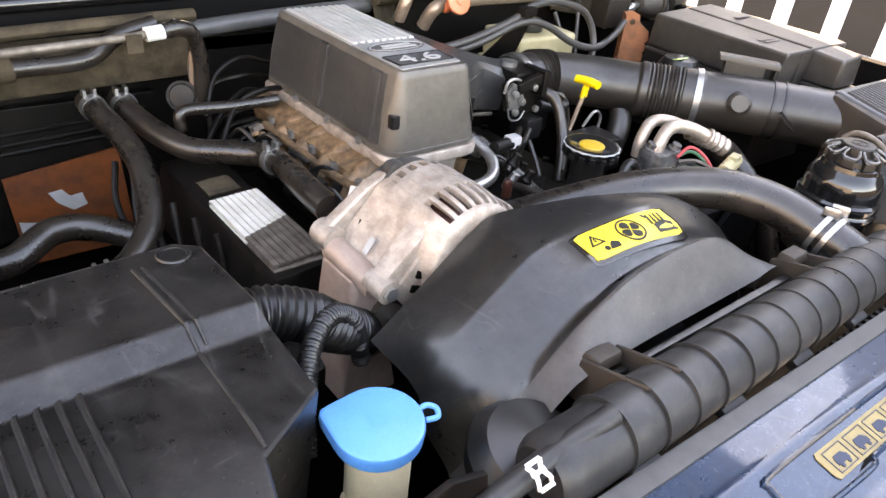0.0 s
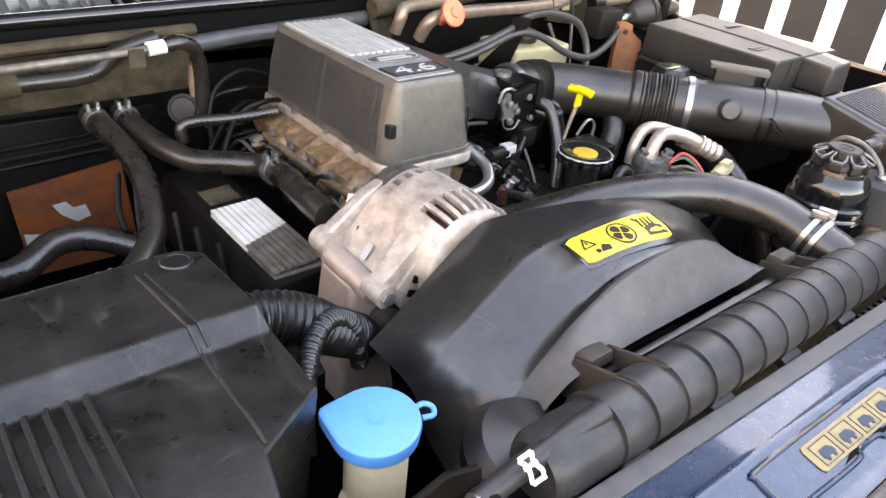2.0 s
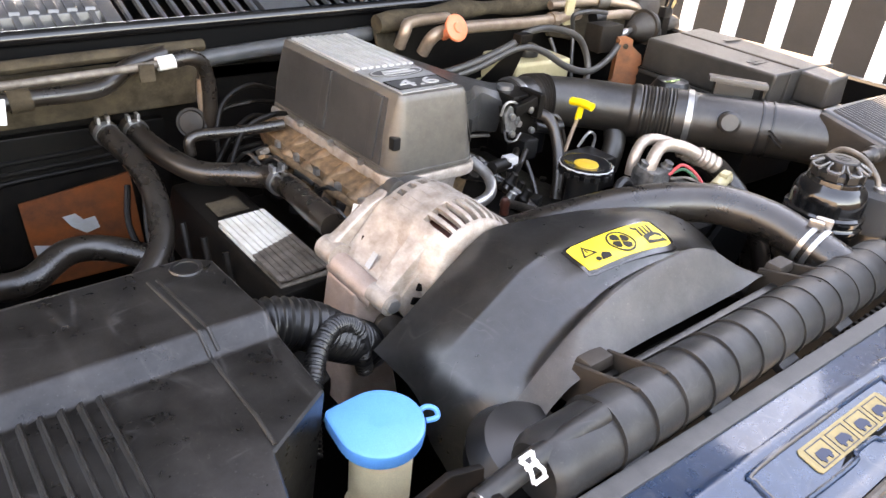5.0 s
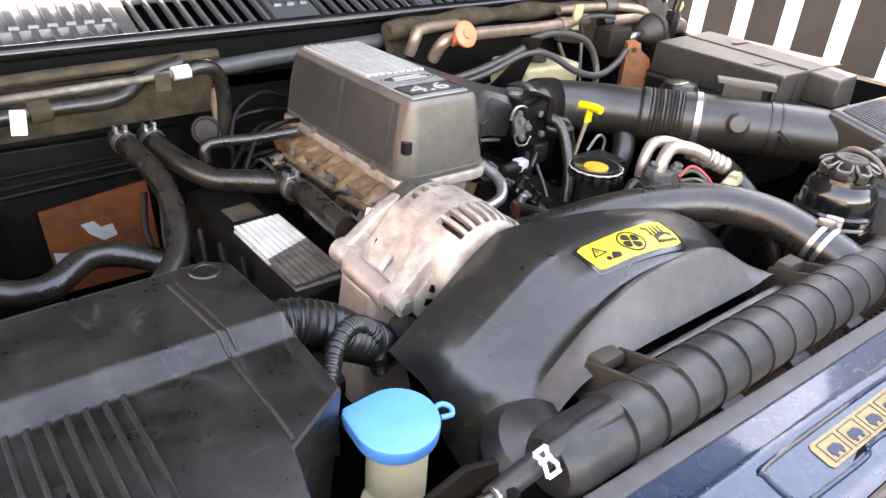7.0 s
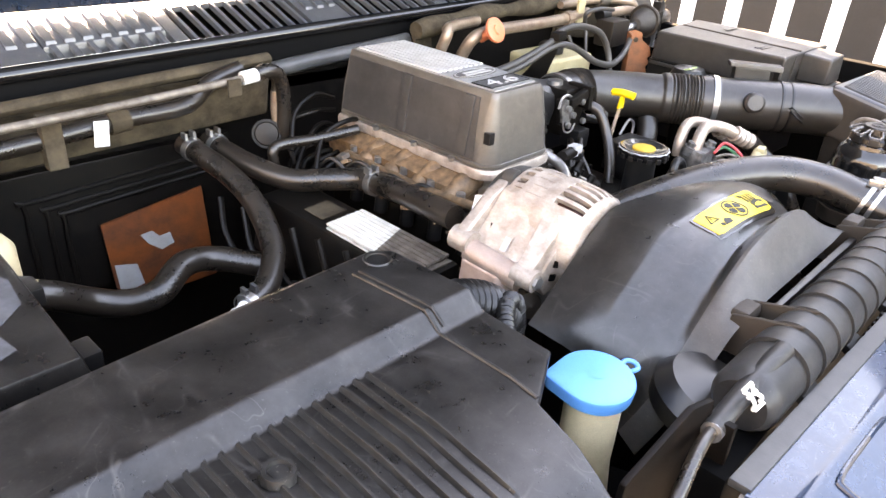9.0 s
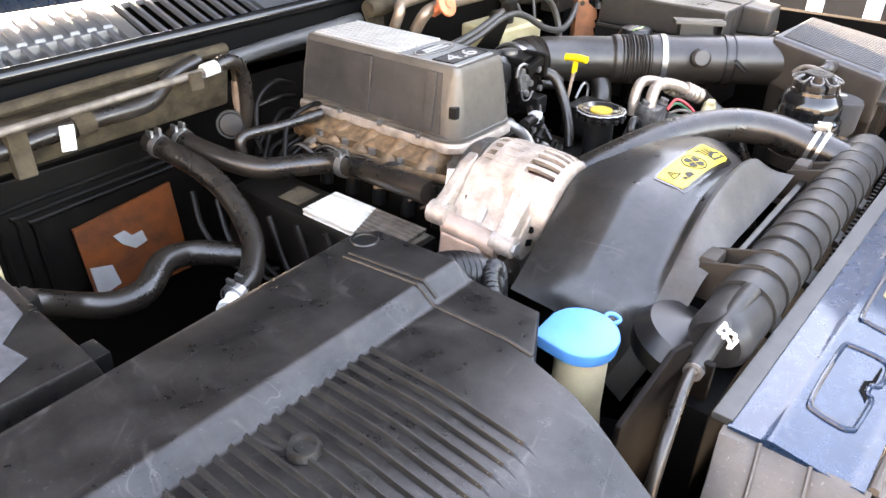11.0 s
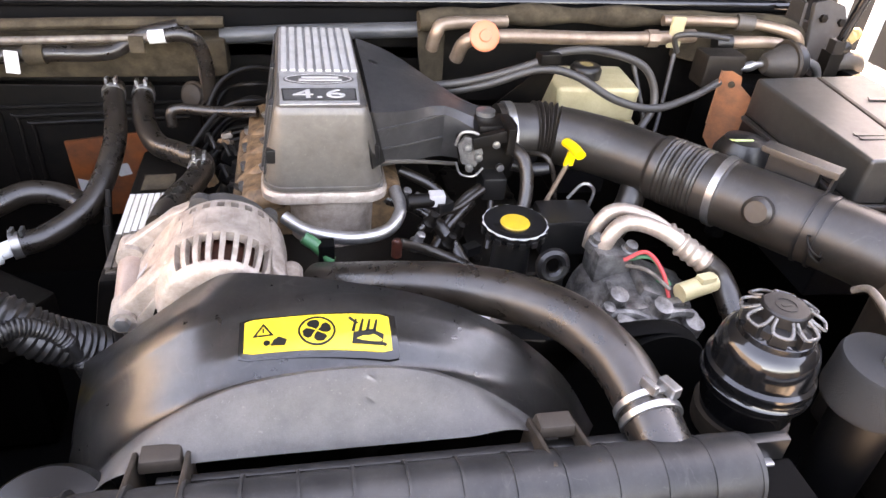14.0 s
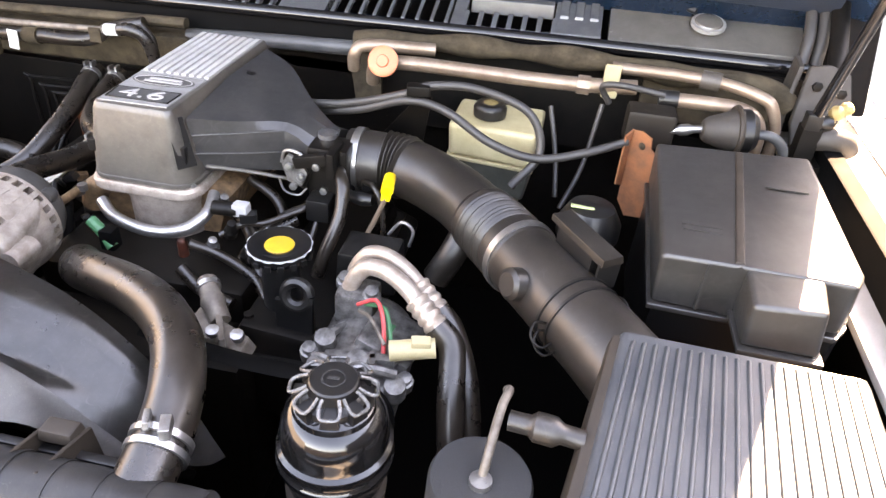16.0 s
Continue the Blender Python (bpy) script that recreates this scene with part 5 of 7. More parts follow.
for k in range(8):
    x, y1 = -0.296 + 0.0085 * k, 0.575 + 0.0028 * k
    part("sunlit_rib", block((x, (y1 + 0.678) / 2, -0.053 + 0.0004 * k), (0.0071, 0.678 - y1, 0.0040), 0.0008), SUNRIB, rc)
    part("shaded_rib", block((x, (y1 + 0.500) / 2, -0.053 + 0.0004 * k), (0.0071, y1 - 0.501, 0.0040), 0.0008), OLDALU, rc)
part("old_label", slab([(-0.290, 0.700, -0.0570), (-0.245, 0.700, -0.0550), (-0.245, 0.745, -0.0550), (-0.290, 0.745, -0.0570)], 0.001), BEIGE, rc)
rc2 = thing("rocker_cover", (0.24, 0.6, -0.1), "black rocker cover carrying the oil filler", "rocker cover")
part("cover", prism([(0.15, 0.40, -0.15), (0.29, 0.40, -0.15), (0.29, 0.80, -0.15), (0.15, 0.80, -0.15)], [(0.165, 0.41, -0.075), (0.275, 0.41, -0.085), (0.275, 0.79, -0.085), (0.165, 0.79, -0.075)], 0.01), DARK, rc2)
for y in (0.43, 0.52, 0.61, 0.70, 0.77):
    for x in (0.172, 0.268):
        part("bolt", lathe([(0.0, 0.0), (0.007, 0.0), (0.007, 0.006), (0.0, 0.007)], (x, y, -0.078 - (x > 0.2) * 0.006), (0, 0, 1), 6), DARK, rc2)
part("seam", block((0.22, 0.60, -0.118), (0.150, 0.40, 0.008), 0.002), DARK, rc2)
oil = thing("oil_filler", (0.202, 0.474, -0.1), "black oil filler cap with a yellow centre", "oil filler")
part("neck", lathe([(0.0, 0.0), (0.026, 0.0), (0.024, 0.085), (0.0, 0.085)], (0.202, 0.474, -0.086)), BLACK, oil)
prof = [(0.0, 0.0), (0.035, 0.0), (0.040, 0.003), (0.0415, 0.012), (0.040, 0.0165), (0.034, 0.0175), (0.028, 0.0145), (0.0, 0.0135)]
ocap = part("cap", lathe(prof, (0.202, 0.474, -0.002), seg=40), GLOSS, oil)
bm = tube([(0.202 + (0.0405 + 0.001 * math.cos(16 * a)) * math.cos(a), 0.474 + (0.0405 + 0.001 * math.cos(16 * a)) * math.sin(a), 0.0125) for a in np.linspace(0, 2 * math.pi, 65)], 0.0014, 6, 1)
part("worn_rim", bm, PALEPAINT, ocap, "pale worn rim")
part("yellow_disc", lathe([(0.0, 0.0), (0.0195, 0.0), (0.0185, 0.002), (0.0, 0.0035)], (0.202, 0.474, 0.0115), seg=32), OILDISC, ocap, "yellow oil symbol disc")
for k in range(16):
    a = 2 * math.pi * k / 16
    part("grip", block((0.202 + 0.0405 * math.cos(a), 0.474 + 0.0405 * math.sin(a), 0.002), (0.004, 0.008, 0.008), 0.001, rotz(math.degrees(a))), BLACK, ocap)
ear = thing("lifting_eye", (0.242, 0.42, -0.06), "black steel engine lifting eye", "bracket")
bm = tube([(0.242 + 0.016 * math.cos(a), 0.425 + 0.004 * math.sin(a), -0.022 + 0.016 * math.sin(a)) for a in np.linspace(0, 2 * math.pi, 13)], 0.007, 8, 2)
part("ring", bm, BLACK, ear)
part("plate", block((0.236, 0.428, -0.065), (0.05, 0.008, 0.06), 0.003), BLACK, ear)

# ---------------------------------------------------------------- coolant hoses
top = thing("top_hose", (0.1, 0.3, -0.02), "thick black rubber radiator top hose", "hose")
part("tube", tube([(-0.045, 0.42, -0.03), (-0.015, 0.385, -0.006), (0.035, 0.352, 0.016), (0.09, 0.325, 0.030), (0.145, 0.290, 0.040), (0.19, 0.245, 0.045), (0.216, 0.195, 0.040), (0.226, 0.155, 0.030), (0.229, 0.118, 0.022), (0.230, 0.086, 0.012)], 0.0255, 24), RUBBER, top)
def band(name, pts, r, mat, parent, seg=24, width=1.0):
    return part(name, tube(pts, r, seg, 1), mat, parent)
for dy in (0.0, 0.012):
    band("clamp", [(0.2275 + dy * 0.1, 0.146 - dy, 0.0285 - dy * .25), (0.2278 + dy * 0.1, 0.140 - dy, 0.027 - dy * .25)], 0.0285, STEEL, top)
part("clamp_ear", block((0.240, 0.136, 0.056), (0.010, 0.02, 0.012), 0.002, rotz(20)), STEEL, top)
part("clamp_ear", block((0.222, 0.138, 0.058), (0.006, 0.018, 0.010), 0.002, rotz(20)), STEEL, top)

ha = thing("heater_hose", (-0.36, 0.8, -0.1), "black rubber heater hose with steel spring clips", "hose", "heater hoses")
part("tube", tube([(-0.362, 0.955, -0.002), (-0.357, 0.915, -0.008), (-0.345, 0.85, -0.026), (-0.345, 0.785, -0.05), (-0.365, 0.715, -0.085), (-0.41, 0.665, -0.105), (-0.455, 0.643, -0.110)], 0.0170, 18), RUBBER, ha)
hb = thing("heater_hose", (-0.25, 0.75, -0.1), "black rubber heater hose running over the rocker cover", "hose", "heater hoses")
part("tube", tube([(-0.317, 0.96, -0.006), (-0.314, 0.92, -0.013), (-0.303, 0.86, -0.022), (-0.277, 0.795, -0.030), (-0.235, 0.752, -0.026), (-0.202, 0.712, -0.022), (-0.205, 0.64, -0.012), (-0.222, 0.56, 0.0), (-0.228, 0.50, 0.004)], 0.0170, 18), RUBBER, hb)
hc = thing("heater_hose", (-0.5, 0.76, -0.15), "black rubber hose curving below the coolant tank", "hose", "heater hoses")
part("tube", tube([(-0.69, 0.762, -0.052), (-0.645, 0.755, -0.068), (-0.60, 0.765, -0.10), (-0.56, 0.755, -0.115), (-0.52, 0.745, -0.11), (-0.47, 0.775, -0.10), (-0.42, 0.78, -0.11), (-0.37, 0.74, -0.12)], 0.0180, 16), RUBBER, hc)
for h0, a, b in ((ha, (-0.3605, 0.938, -0.004), (-0.359, 0.928, -0.006)), (hb, (-0.3155, 0.944, -0.009), (-0.3145, 0.934, -0.011)), (hb, (-0.2015, 0.695, -0.0205), (-0.2015, 0.684, -0.0195)), (ha, (-0.445, 0.647, -0.109), (-0.456, 0.643, -0.110))):
    part("clip", tube([a, b], 0.0188, 20, 1), STEEL, h0, "steel spring clip")
    part("clip_ear", block(Vector(a) + Vector((0.006, 0, 0.021)), (0.005, 0.014, 0.010), 0.001), STEEL, h0)
    part("clip_ear", block(Vector(a) + Vector((-0.008, 0, 0.020)), (0.005, 0.014, 0.010), 0.001), STEEL, h0)
part("stub", lathe([(0.0, 0.0), (0.012, 0.0), (0.012, 0.02), (0.016, 0.022), (0.016, 0.03), (0.0, 0.03)], (-0.452, 0.644, -0.110), (-0.8, -0.6, -0.1), 16), WHITE, ha, "white plastic joiner")
crf = lambda pitch, depth: (lambda s: 1.0 + depth * math.sin(2 * math.pi * s / pitch))
for h0, a, b in ((hc, (-0.676, 0.7600, -0.0570), (-0.664, 0.7580, -0.0610)),):
    part("clip", tube([a, b], 0.0215, 20, 1), GREY, h0, "grey spring clip")
co = thing("corrugated_duct", (-0.34, 0.35, -0.03), "black corrugated plastic duct", "duct")
part("tube", tube([(-0.42, 0.355, 0.012), (-0.385, 0.352, 0.012), (-0.35, 0.345, 0.0), (-0.32, 0.345, -0.025), (-0.285, 0.36, -0.055), (-0.25, 0.385, -0.09)], 0.0240, 24, 26, crf(0.0075, 0.06)), BLACK, co)
part("cuff", tube([(-0.422, 0.3552, 0.012), (-0.402, 0.3535, 0.0125)], 0.0270, 24, 2), BLACK, co)
part("cuff", tube([(-0.262, 0.376, -0.078), (-0.248, 0.387, -0.093)], 0.0265, 24, 2), BLACK, co)
co2 = thing("corrugated_conduit", (-0.36, 0.28, -0.05), "thin black corrugated wiring conduit", "conduit")
part("tube", tube([(-0.415, 0.225, -0.035), (-0.395, 0.26, -0.01), (-0.365, 0.30, 0.004), (-0.33, 0.325, 0.006), (-0.30, 0.335, -0.02), (-0.285, 0.34, -0.08)], 0.0095, 12, 30, crf(0.004, 0.08)), BLACK, co2)

# ---------------------------------------------------------------- throttle, intake pipe, dipstick
th = thing("throttle_body", (0.21, 0.66, -0.05), "dark throttle body with levers and cables", "throttle body")
part("body", block((0.213, 0.652, 0.032), (0.06, 0.05, 0.085), 0.008), DARK, th)
part("lever", slab([(0.150, 0.622, 0.065), (0.180, 0.618, 0.070), (0.196, 0.622, 0.045), (0.182, 0.618, 0.010), (0.158, 0.620, 0.020)], 0.004, 0.0015, (0, 1, 0)), DARK, th)
part("lever_edge", tube([(0.150, 0.618, 0.050), (0.156, 0.617, 0.068), (0.170, 0.616, 0.071), (0.186, 0.616, 0.064)], 0.0022, 8), STEEL, th)
for x, z in ((0.165, 0.050), (0.182, 0.036), (0.205, 0.056), (0.215, 0.020), (0.17, 0.02)):
    part("bolt", lathe([(0.0, 0.0), (0.0055, 0.0), (0.0055, 0.006), (0.0, 0.007)], (x, 0.610, z), (0, -1, 0), 10), STEEL, th)
part("quadrant", slab([(0.152, 0.612, 0.052), (0.162, 0.612, 0.066), (0.180, 0.612, 0.060), (0.190, 0.612, 0.040), (0.180, 0.612, 0.018), (0.160, 0.612, 0.024)], 0.006, 0.001, (0, 1, 0)), CAST, th, "grey throttle quadrant")
part("lever_edge", tube([(0.150, 0.606, 0.030), (0.158, 0.605, 0.012), (0.178, 0.606, 0.008), (0.190, 0.607, 0.020)], 0.0016, 6), STEEL, th)
part("bracket", block((0.196, 0.612, 0.062), (0.05, 0.012, 0.018), 0.003, euler(y=-14)), DARK, th)
part("bracket", block((0.226, 0.628, 0.060), (0.012, 0.05, 0.04), 0.003), DARK, th)
part("elbow", tube([(0.236, 0.62, 0.018), (0.262, 0.612, 0.014), (0.288, 0.606, 0.018)], 0.009, 10, 4, crf(0.008, 0.12)), BLACK, th)
part("valve", block((0.208, 0.615, -0.010), (0.035, 0.04, 0.035), 0.005), BLACK, th)
part("cap", lathe([(0.0, 0.0), (0.014, 0.0), (0.014, 0.008), (0.0, 0.010)], (0.202, 0.668, 0.073), (0, 0, 1), 18), STEEL, th)
for pts, r in (([(0.232, 0.625, 0.045), (0.246, 0.598, 0.035), (0.248, 0.575, 0.0), (0.236, 0.552, -0.04), (0.225, 0.54, -0.08)], 0.0095),
               ([(0.19, 0.61, -0.012), (0.165, 0.59, -0.018), (0.14, 0.57, -0.035), (0.12, 0.55, -0.06)], 0.006),
               ([(0.175, 0.60, -0.03), (0.14, 0.565, -0.045), (0.115, 0.54, -0.075)], 0.0095),
               ([(0.205, 0.60, -0.03), (0.20, 0.57, -0.06), (0.185, 0.53, -0.10)], 0.004)):
    part("hose", tube(pts, r, 12), RUBBER, th)
part("sensor", tube([(0.075, 0.548, 0.002), (0.11, 0.552, 0.002)], 0.010, 12, 3), DARK, th)
part("sensor_plug", block((0.115, 0.552, 0.004), (0.022, 0.018, 0.018), 0.003), PALEPAINT, th, "pale grey sensor plug")
part("copper_stud", lathe([(0.0, 0.0), (0.007, 0.0), (0.007, 0.022), (0.004, 0.026), (0.0, 0.026)], (0.055, 0.492, -0.045), (0, 0, 1), 10), COPPER, th, "copper-coloured brass sender")

pipe = thing("intake_pipe", (0.42, 0.55, -0.02), "wide black plastic air intake pipe with a ribbed bellows", "intake pipe")
C0 = [(0.228, 0.690, 0.034), (0.265, 0.691, 0.035), (0.320, 0.683, 0.034), (0.395, 0.638, 0.031), (0.459, 0.566, 0.030), (0.511, 0.495, 0.032), (0.561, 0.425, 0.034), (0.606, 0.360, 0.036), (0.650, 0.295, 0.034)]
def bell(s):
    if 0.055 < s < 0.095:
        return 1.03 + 0.07 * math.sin(2 * math.pi * s / 0.0078)
    if 0.268 < s < 0.328:
        return 1.08 + 0.035 * math.sin(2 * math.pi * s / 0.0066)
    return 1.0 if s < 0.25 else (1.0 + 0.09 * min(1.0, (s - 0.25) / 0.006) if s < 0.36 else 1.07)
part("tube", tube(C0, 0.044, 32, 64, bell), DUSTY, pipe, angle=60)
part("clamp", tube([(0.238, 0.690, 0.0345), (0.250, 0.690, 0.0348)], 0.0475, 32, 1), STEEL, pipe, "bright steel clamp")
part("clamp", tube([(0.5005, 0.5095, 0.0315), (0.5065, 0.5012, 0.0318)], 0.0505, 32, 1), STEEL, pipe, "steel clamp")
for s in (0.0, 0.018):
    part("wire_clip", tube([(0.572 + s * 0.57, 0.4095 - s * .82, 0.0345), (0.574 + s * .57, 0.4066 - s * .82, 0.0345)], 0.0495, 32, 1), BLACK, pipe)
for dx, dz in ((0.0, 0.0), (0.005, -0.010)):
    part("clip_loop", tube([(0.545 + dx, 0.372, 0.044 + dz), (0.531 + dx, 0.362, 0.050 + dz), (0.529 + dx, 0.348, 0.042 + dz), (0.540 + dx, 0.343, 0.034 + dz), (0.551 + dx, 0.352, 0.034 + dz)], 0.0015, 8), DARK, pipe, "thin wire spring loop")
part("clip_loop", tube([(0.600, 0.415, 0.062), (0.622, 0.405, 0.066), (0.628, 0.390, 0.052), (0.612, 0.385, 0.046)], 0.0015, 8), DARK, pipe)
part("plug", lathe([(0.0, 0.0), (0.019, 0.0), (0.019, 0.014), (0.014, 0.018), (0.0, 0.018)], (0.508, 0.428, 0.048), (-0.78, -0.58, 0.25), 22), DUSTY, pipe)
part("drain", tube([(0.425, 0.598, 0.005), (0.410, 0.578, -0.03), (0.390, 0.57, -0.07)], 0.020, 16), DUSTY, pipe)
part("flow_sensor", prism([(0.532, 0.496, 0.098), (0.592, 0.416, 0.094), (0.616, 0.434, 0.094), (0.556, 0.514, 0.098)], [(0.533, 0.497, 0.106), (0.593, 0.417, 0.104), (0.614, 0.433, 0.104), (0.554, 0.513, 0.106)], 0.0015), DUSTY, pipe, "black sensor bracket top")
part("sensor_leg", prism([(0.588, 0.418, 0.060), (0.612, 0.436, 0.060), (0.610, 0.439, 0.060), (0.586, 0.421, 0.060)], [(0.590, 0.418, 0.096), (0.614, 0.436, 0.096), (0.612, 0.439, 0.096), (0.588, 0.421, 0.096)]), BLACK, pipe)
part("sensor_body", prism([(0.540, 0.487, 0.050), (0.580, 0.434, 0.050), (0.598, 0.448, 0.050), (0.558, 0.501, 0.050)], [(0.542, 0.489, 0.097), (0.582, 0.436, 0.095), (0.600, 0.450, 0.095), (0.560, 0.503, 0.097)], 0.002), BLACK, pipe)

dip = thing("dipstick", (0.31, 0.59, 0.0), "yellow plastic dipstick handle on a thin tube", "dipstick")
part("handle", prism([(0.302, 0.588, 0.030), (0.316, 0.588, 0.030), (0.316, 0.594, 0.030), (0.302, 0.594, 0.030)], [(0.306, 0.588, 0.052), (0.318, 0.588, 0.052), (0.318, 0.594, 0.052), (0.306, 0.594, 0.052)], 0.002), YELLOW, dip)
part("grip", tube([(0.316, 0.570, 0.056), (0.313, 0.591, 0.058), (0.310, 0.612, 0.056)], 0.0085, 12, 4, flat=0.8), YELLOW, dip)
part("stick", tube([(0.309, 0.591, 0.034), (0.296, 0.590, 0.0), (0.275, 0.585, -0.05)], 0.0035, 8), PIPE, dip)
part("wire_loop", tube([(0.316, 0.585, -0.02), (0.335, 0.582, 0.005), (0.352, 0.580, -0.005), (0.348, 0.578, -0.03)], 0.0025, 8), STEEL, dip)
coil = thing("relay_box", (0.30, 0.55, -0.05), "small black plastic box behind the oil filler", "box")
part("box", block((0.302, 0.548, -0.045), (0.085, 0.07, 0.055), 0.006, top=(0.92, 0.9)), BLACK, coil)
part("foot", block((0.302, 0.548, -0.085), (0.05, 0.05, 0.05), 0.004), BLACK, coil)

# ---------------------------------------------------------------- air conditioning compressor
acp = thing("ac_compressor", (0.33, 0.38, -0.12), "grimy aluminium air conditioning compressor with two bent pipes", "compressor")
part("body", lathe([(0.0, -0.09), (0.052, -0.09), (0.058, -0.07), (0.058, 0.05), (0.045, 0.07), (0.0, 0.07)], (0.335, 0.40, -0.085), (0, 1, 0)), CAST, acp)
part("manifold", block((0.318, 0.432, -0.022), (0.05, 0.045, 0.045), 0.008), CAST, acp)
for x, y, z in ((0.30, 0.36, -0.035), (0.375, 0.36, -0.05), (0.39, 0.33, -0.06), (0.30, 0.33, -0.05), (0.345, 0.335, -0.035)):
    part("boss", lathe([(0.0, 0.0), (0.014, 0.0), (0.012, 0.02), (0.0, 0.022)], (x, y, z), (0.1, -0.3, 1), 12), CAST, acp)
part("web", block((0.345, 0.345, -0.04), (0.08, 0.012, 0.03), 0.003, euler(z=8)), CAST, acp)
part("web", block((0.36, 0.36, -0.04), (0.012, 0.06, 0.03), 0.003), CAST, acp)
part("end_plate", block((0.372, 0.392, -0.036), (0.07, 0.075, 0.020), 0.006, euler(y=18, z=-10)), CAST, acp)
part("coil_label", block((0.357, 0.395, -0.0225), (0.03, 0.022, 0.002), 0.0006, euler(y=12, z=-10)), GREEN, acp, "green coil label")
for x, y, z in ((0.286, 0.345, -0.032), (0.300, 0.438, 0.004), (0.338, 0.42, 0.003), (0.398, 0.345, -0.052), (0.405, 0.40, -0.046), (0.322, 0.326, -0.040), (0.372, 0.322, -0.056)):
    part("bolt_head", lathe([(0.0, -0.015), (0.011, -0.015), (0.011, 0.0), (0.008, 0.001), (0.008, 0.008), (0.0, 0.009)], (x, y, z), (0.1, -0.3, 1), 10), CAST, acp)
for x0, y0, x1, y1 in ((0.29, 0.34, 0.335, 0.325), (0.335, 0.325, 0.39, 0.335), (0.335, 0.325, 0.345, 0.375), (0.29, 0.34, 0.31, 0.40)):
    part("rib", tube([(x0, y0, -0.034), ((x0 + x1) / 2, (y0 + y1) / 2, -0.029), (x1, y1, -0.036)], 0.006, 8, 4), CAST, acp)
part("pulley", lathe([(0.0, -0.015), (0.06, -0.015), (0.062, -0.008), (0.057, 0.0), (0.062, 0.008), (0.06, 0.015), (0.0, 0.015)], (0.335, 0.30, -0.085), (0, 1, 0)), SHADOW, acp)
for dx, dy, r in ((0.0, 0.012, 0.0095), (0.004, -0.018, 0.0105)):
    pts = [(0.303 + dx, 0.448 + dy, -0.02), (0.306 + dx, 0.450 + dy, 0.005), (0.322 + dx, 0.452 + dy, 0.029), (0.346 + dx, 0.448 + dy, 0.033), (0.375 + dx, 0.434 + dy, 0.026), (0.400 + dx, 0.417 + dy, 0.012)]
    p = part("pipe", tube(pts, r, 14), ACPIPE, acp, "pinkish bare aluminium pipe")
    a, b = Vector(pts[-2]), Vector(pts[-1])
    d = (b - a).normalized()
    part("ferrule", tube([b - d * 0.012, b + d * 0.03], r * 1.35, 16, 16, crf(0.011, 0.10)), ACPIPE, acp, "crimped aluminium ferrule")
    part("hose", tube([b + d * 0.026, b + d * 0.05 + Vector((0.004, 0, -0.01)), (0.462 + dx + dy * .6, 0.345 + dy, -0.06), (0.475 + dx + dy * .6, 0.30 + dy, -0.14), (0.47, 0.27 + dy, -0.25)], r * 1.5, 14), RUBBER, acp, "black rubber hose")
part("plug", tube([(0.378, 0.352, -0.018), (0.428, 0.364, -0.012)], 0.012, 10, 3), PALECREAM, acp, "cream plastic connector")
part("plug_latch", block((0.412, 0.358, -0.002), (0.022, 0.014, 0.008), 0.002, rotz(12)), PALECREAM, acp)
for pts, m in (([(0.325, 0.405, -0.004), (0.35, 0.40, 0.010), (0.365, 0.375, -0.006), (0.372, 0.345, -0.045)], REDWIRE), ([(0.328, 0.402, -0.01), (0.348, 0.385, -0.006), (0.37, 0.360, -0.018)], OLDALU), ([(0.333, 0.41, -0.006), (0.36, 0.40, 0.0), (0.375, 0.37, -0.02)], GREEN)):
    part("wire", tube(pts, 0.0026, 8), m, acp)
belt = thing("drive_belt", (0.2, 0.3, -0.12), "black ribbed drive belt over pulleys", "belt")
part("belt", tube([(0.10, 0.318, -0.020), (0.18, 0.308, -0.026), (0.26, 0.30, -0.024), (0.335, 0.30, -0.022), (0.375, 0.30, -0.040)], 0.012, 8, 6, flat=0.25), SHADOW, belt)
idl = thing("idler_bracket", (0.13, 0.36, -0.06), "bare aluminium front bracket of the engine", "bracket")
part("plate", prism([(0.118, 0.350, -0.065), (0.212, 0.330, -0.065), (0.215, 0.362, -0.060), (0.125, 0.400, -0.060)], [(0.124, 0.354, -0.044), (0.206, 0.335, -0.046), (0.208, 0.356, -0.040), (0.130, 0.392, -0.038)], 0.004), OLDALU, idl)
part("outlet", tube([(0.128, 0.418, -0.020), (0.142, 0.398, -0.026), (0.165, 0.372, -0.040)], 0.013, 14, 4, lambda q: 1.2 if 0.028 < q < 0.036 else 1.0), OLDALU, idl)
part("clamp", tube([(0.131, 0.413, -0.0215), (0.135, 0.408, -0.0235)], 0.0155, 16, 1), STEEL, idl)
part("web", block((0.175, 0.352, -0.036), (0.008, 0.05, 0.018), 0.003, rotz(30)), OLDALU, idl)
for x in (0.135, 0.17, 0.20):
    part("bolt", lathe([(0.0, 0.0), (0.008, 0.0), (0.008, 0.008), (0.0, 0.009)], (x, 0.345, -0.034), (0, -0.3, 1), 8), STEEL, idl)

# ---------------------------------------------------------------- power steering reservoir
ps = thing("steering_reservoir", (0.374, 0.175, -0.15), "glossy black steel steering fluid reservoir with a finned cap", "fluid reservoir")
pr = Vector((0.370, 0.186, 0.026))
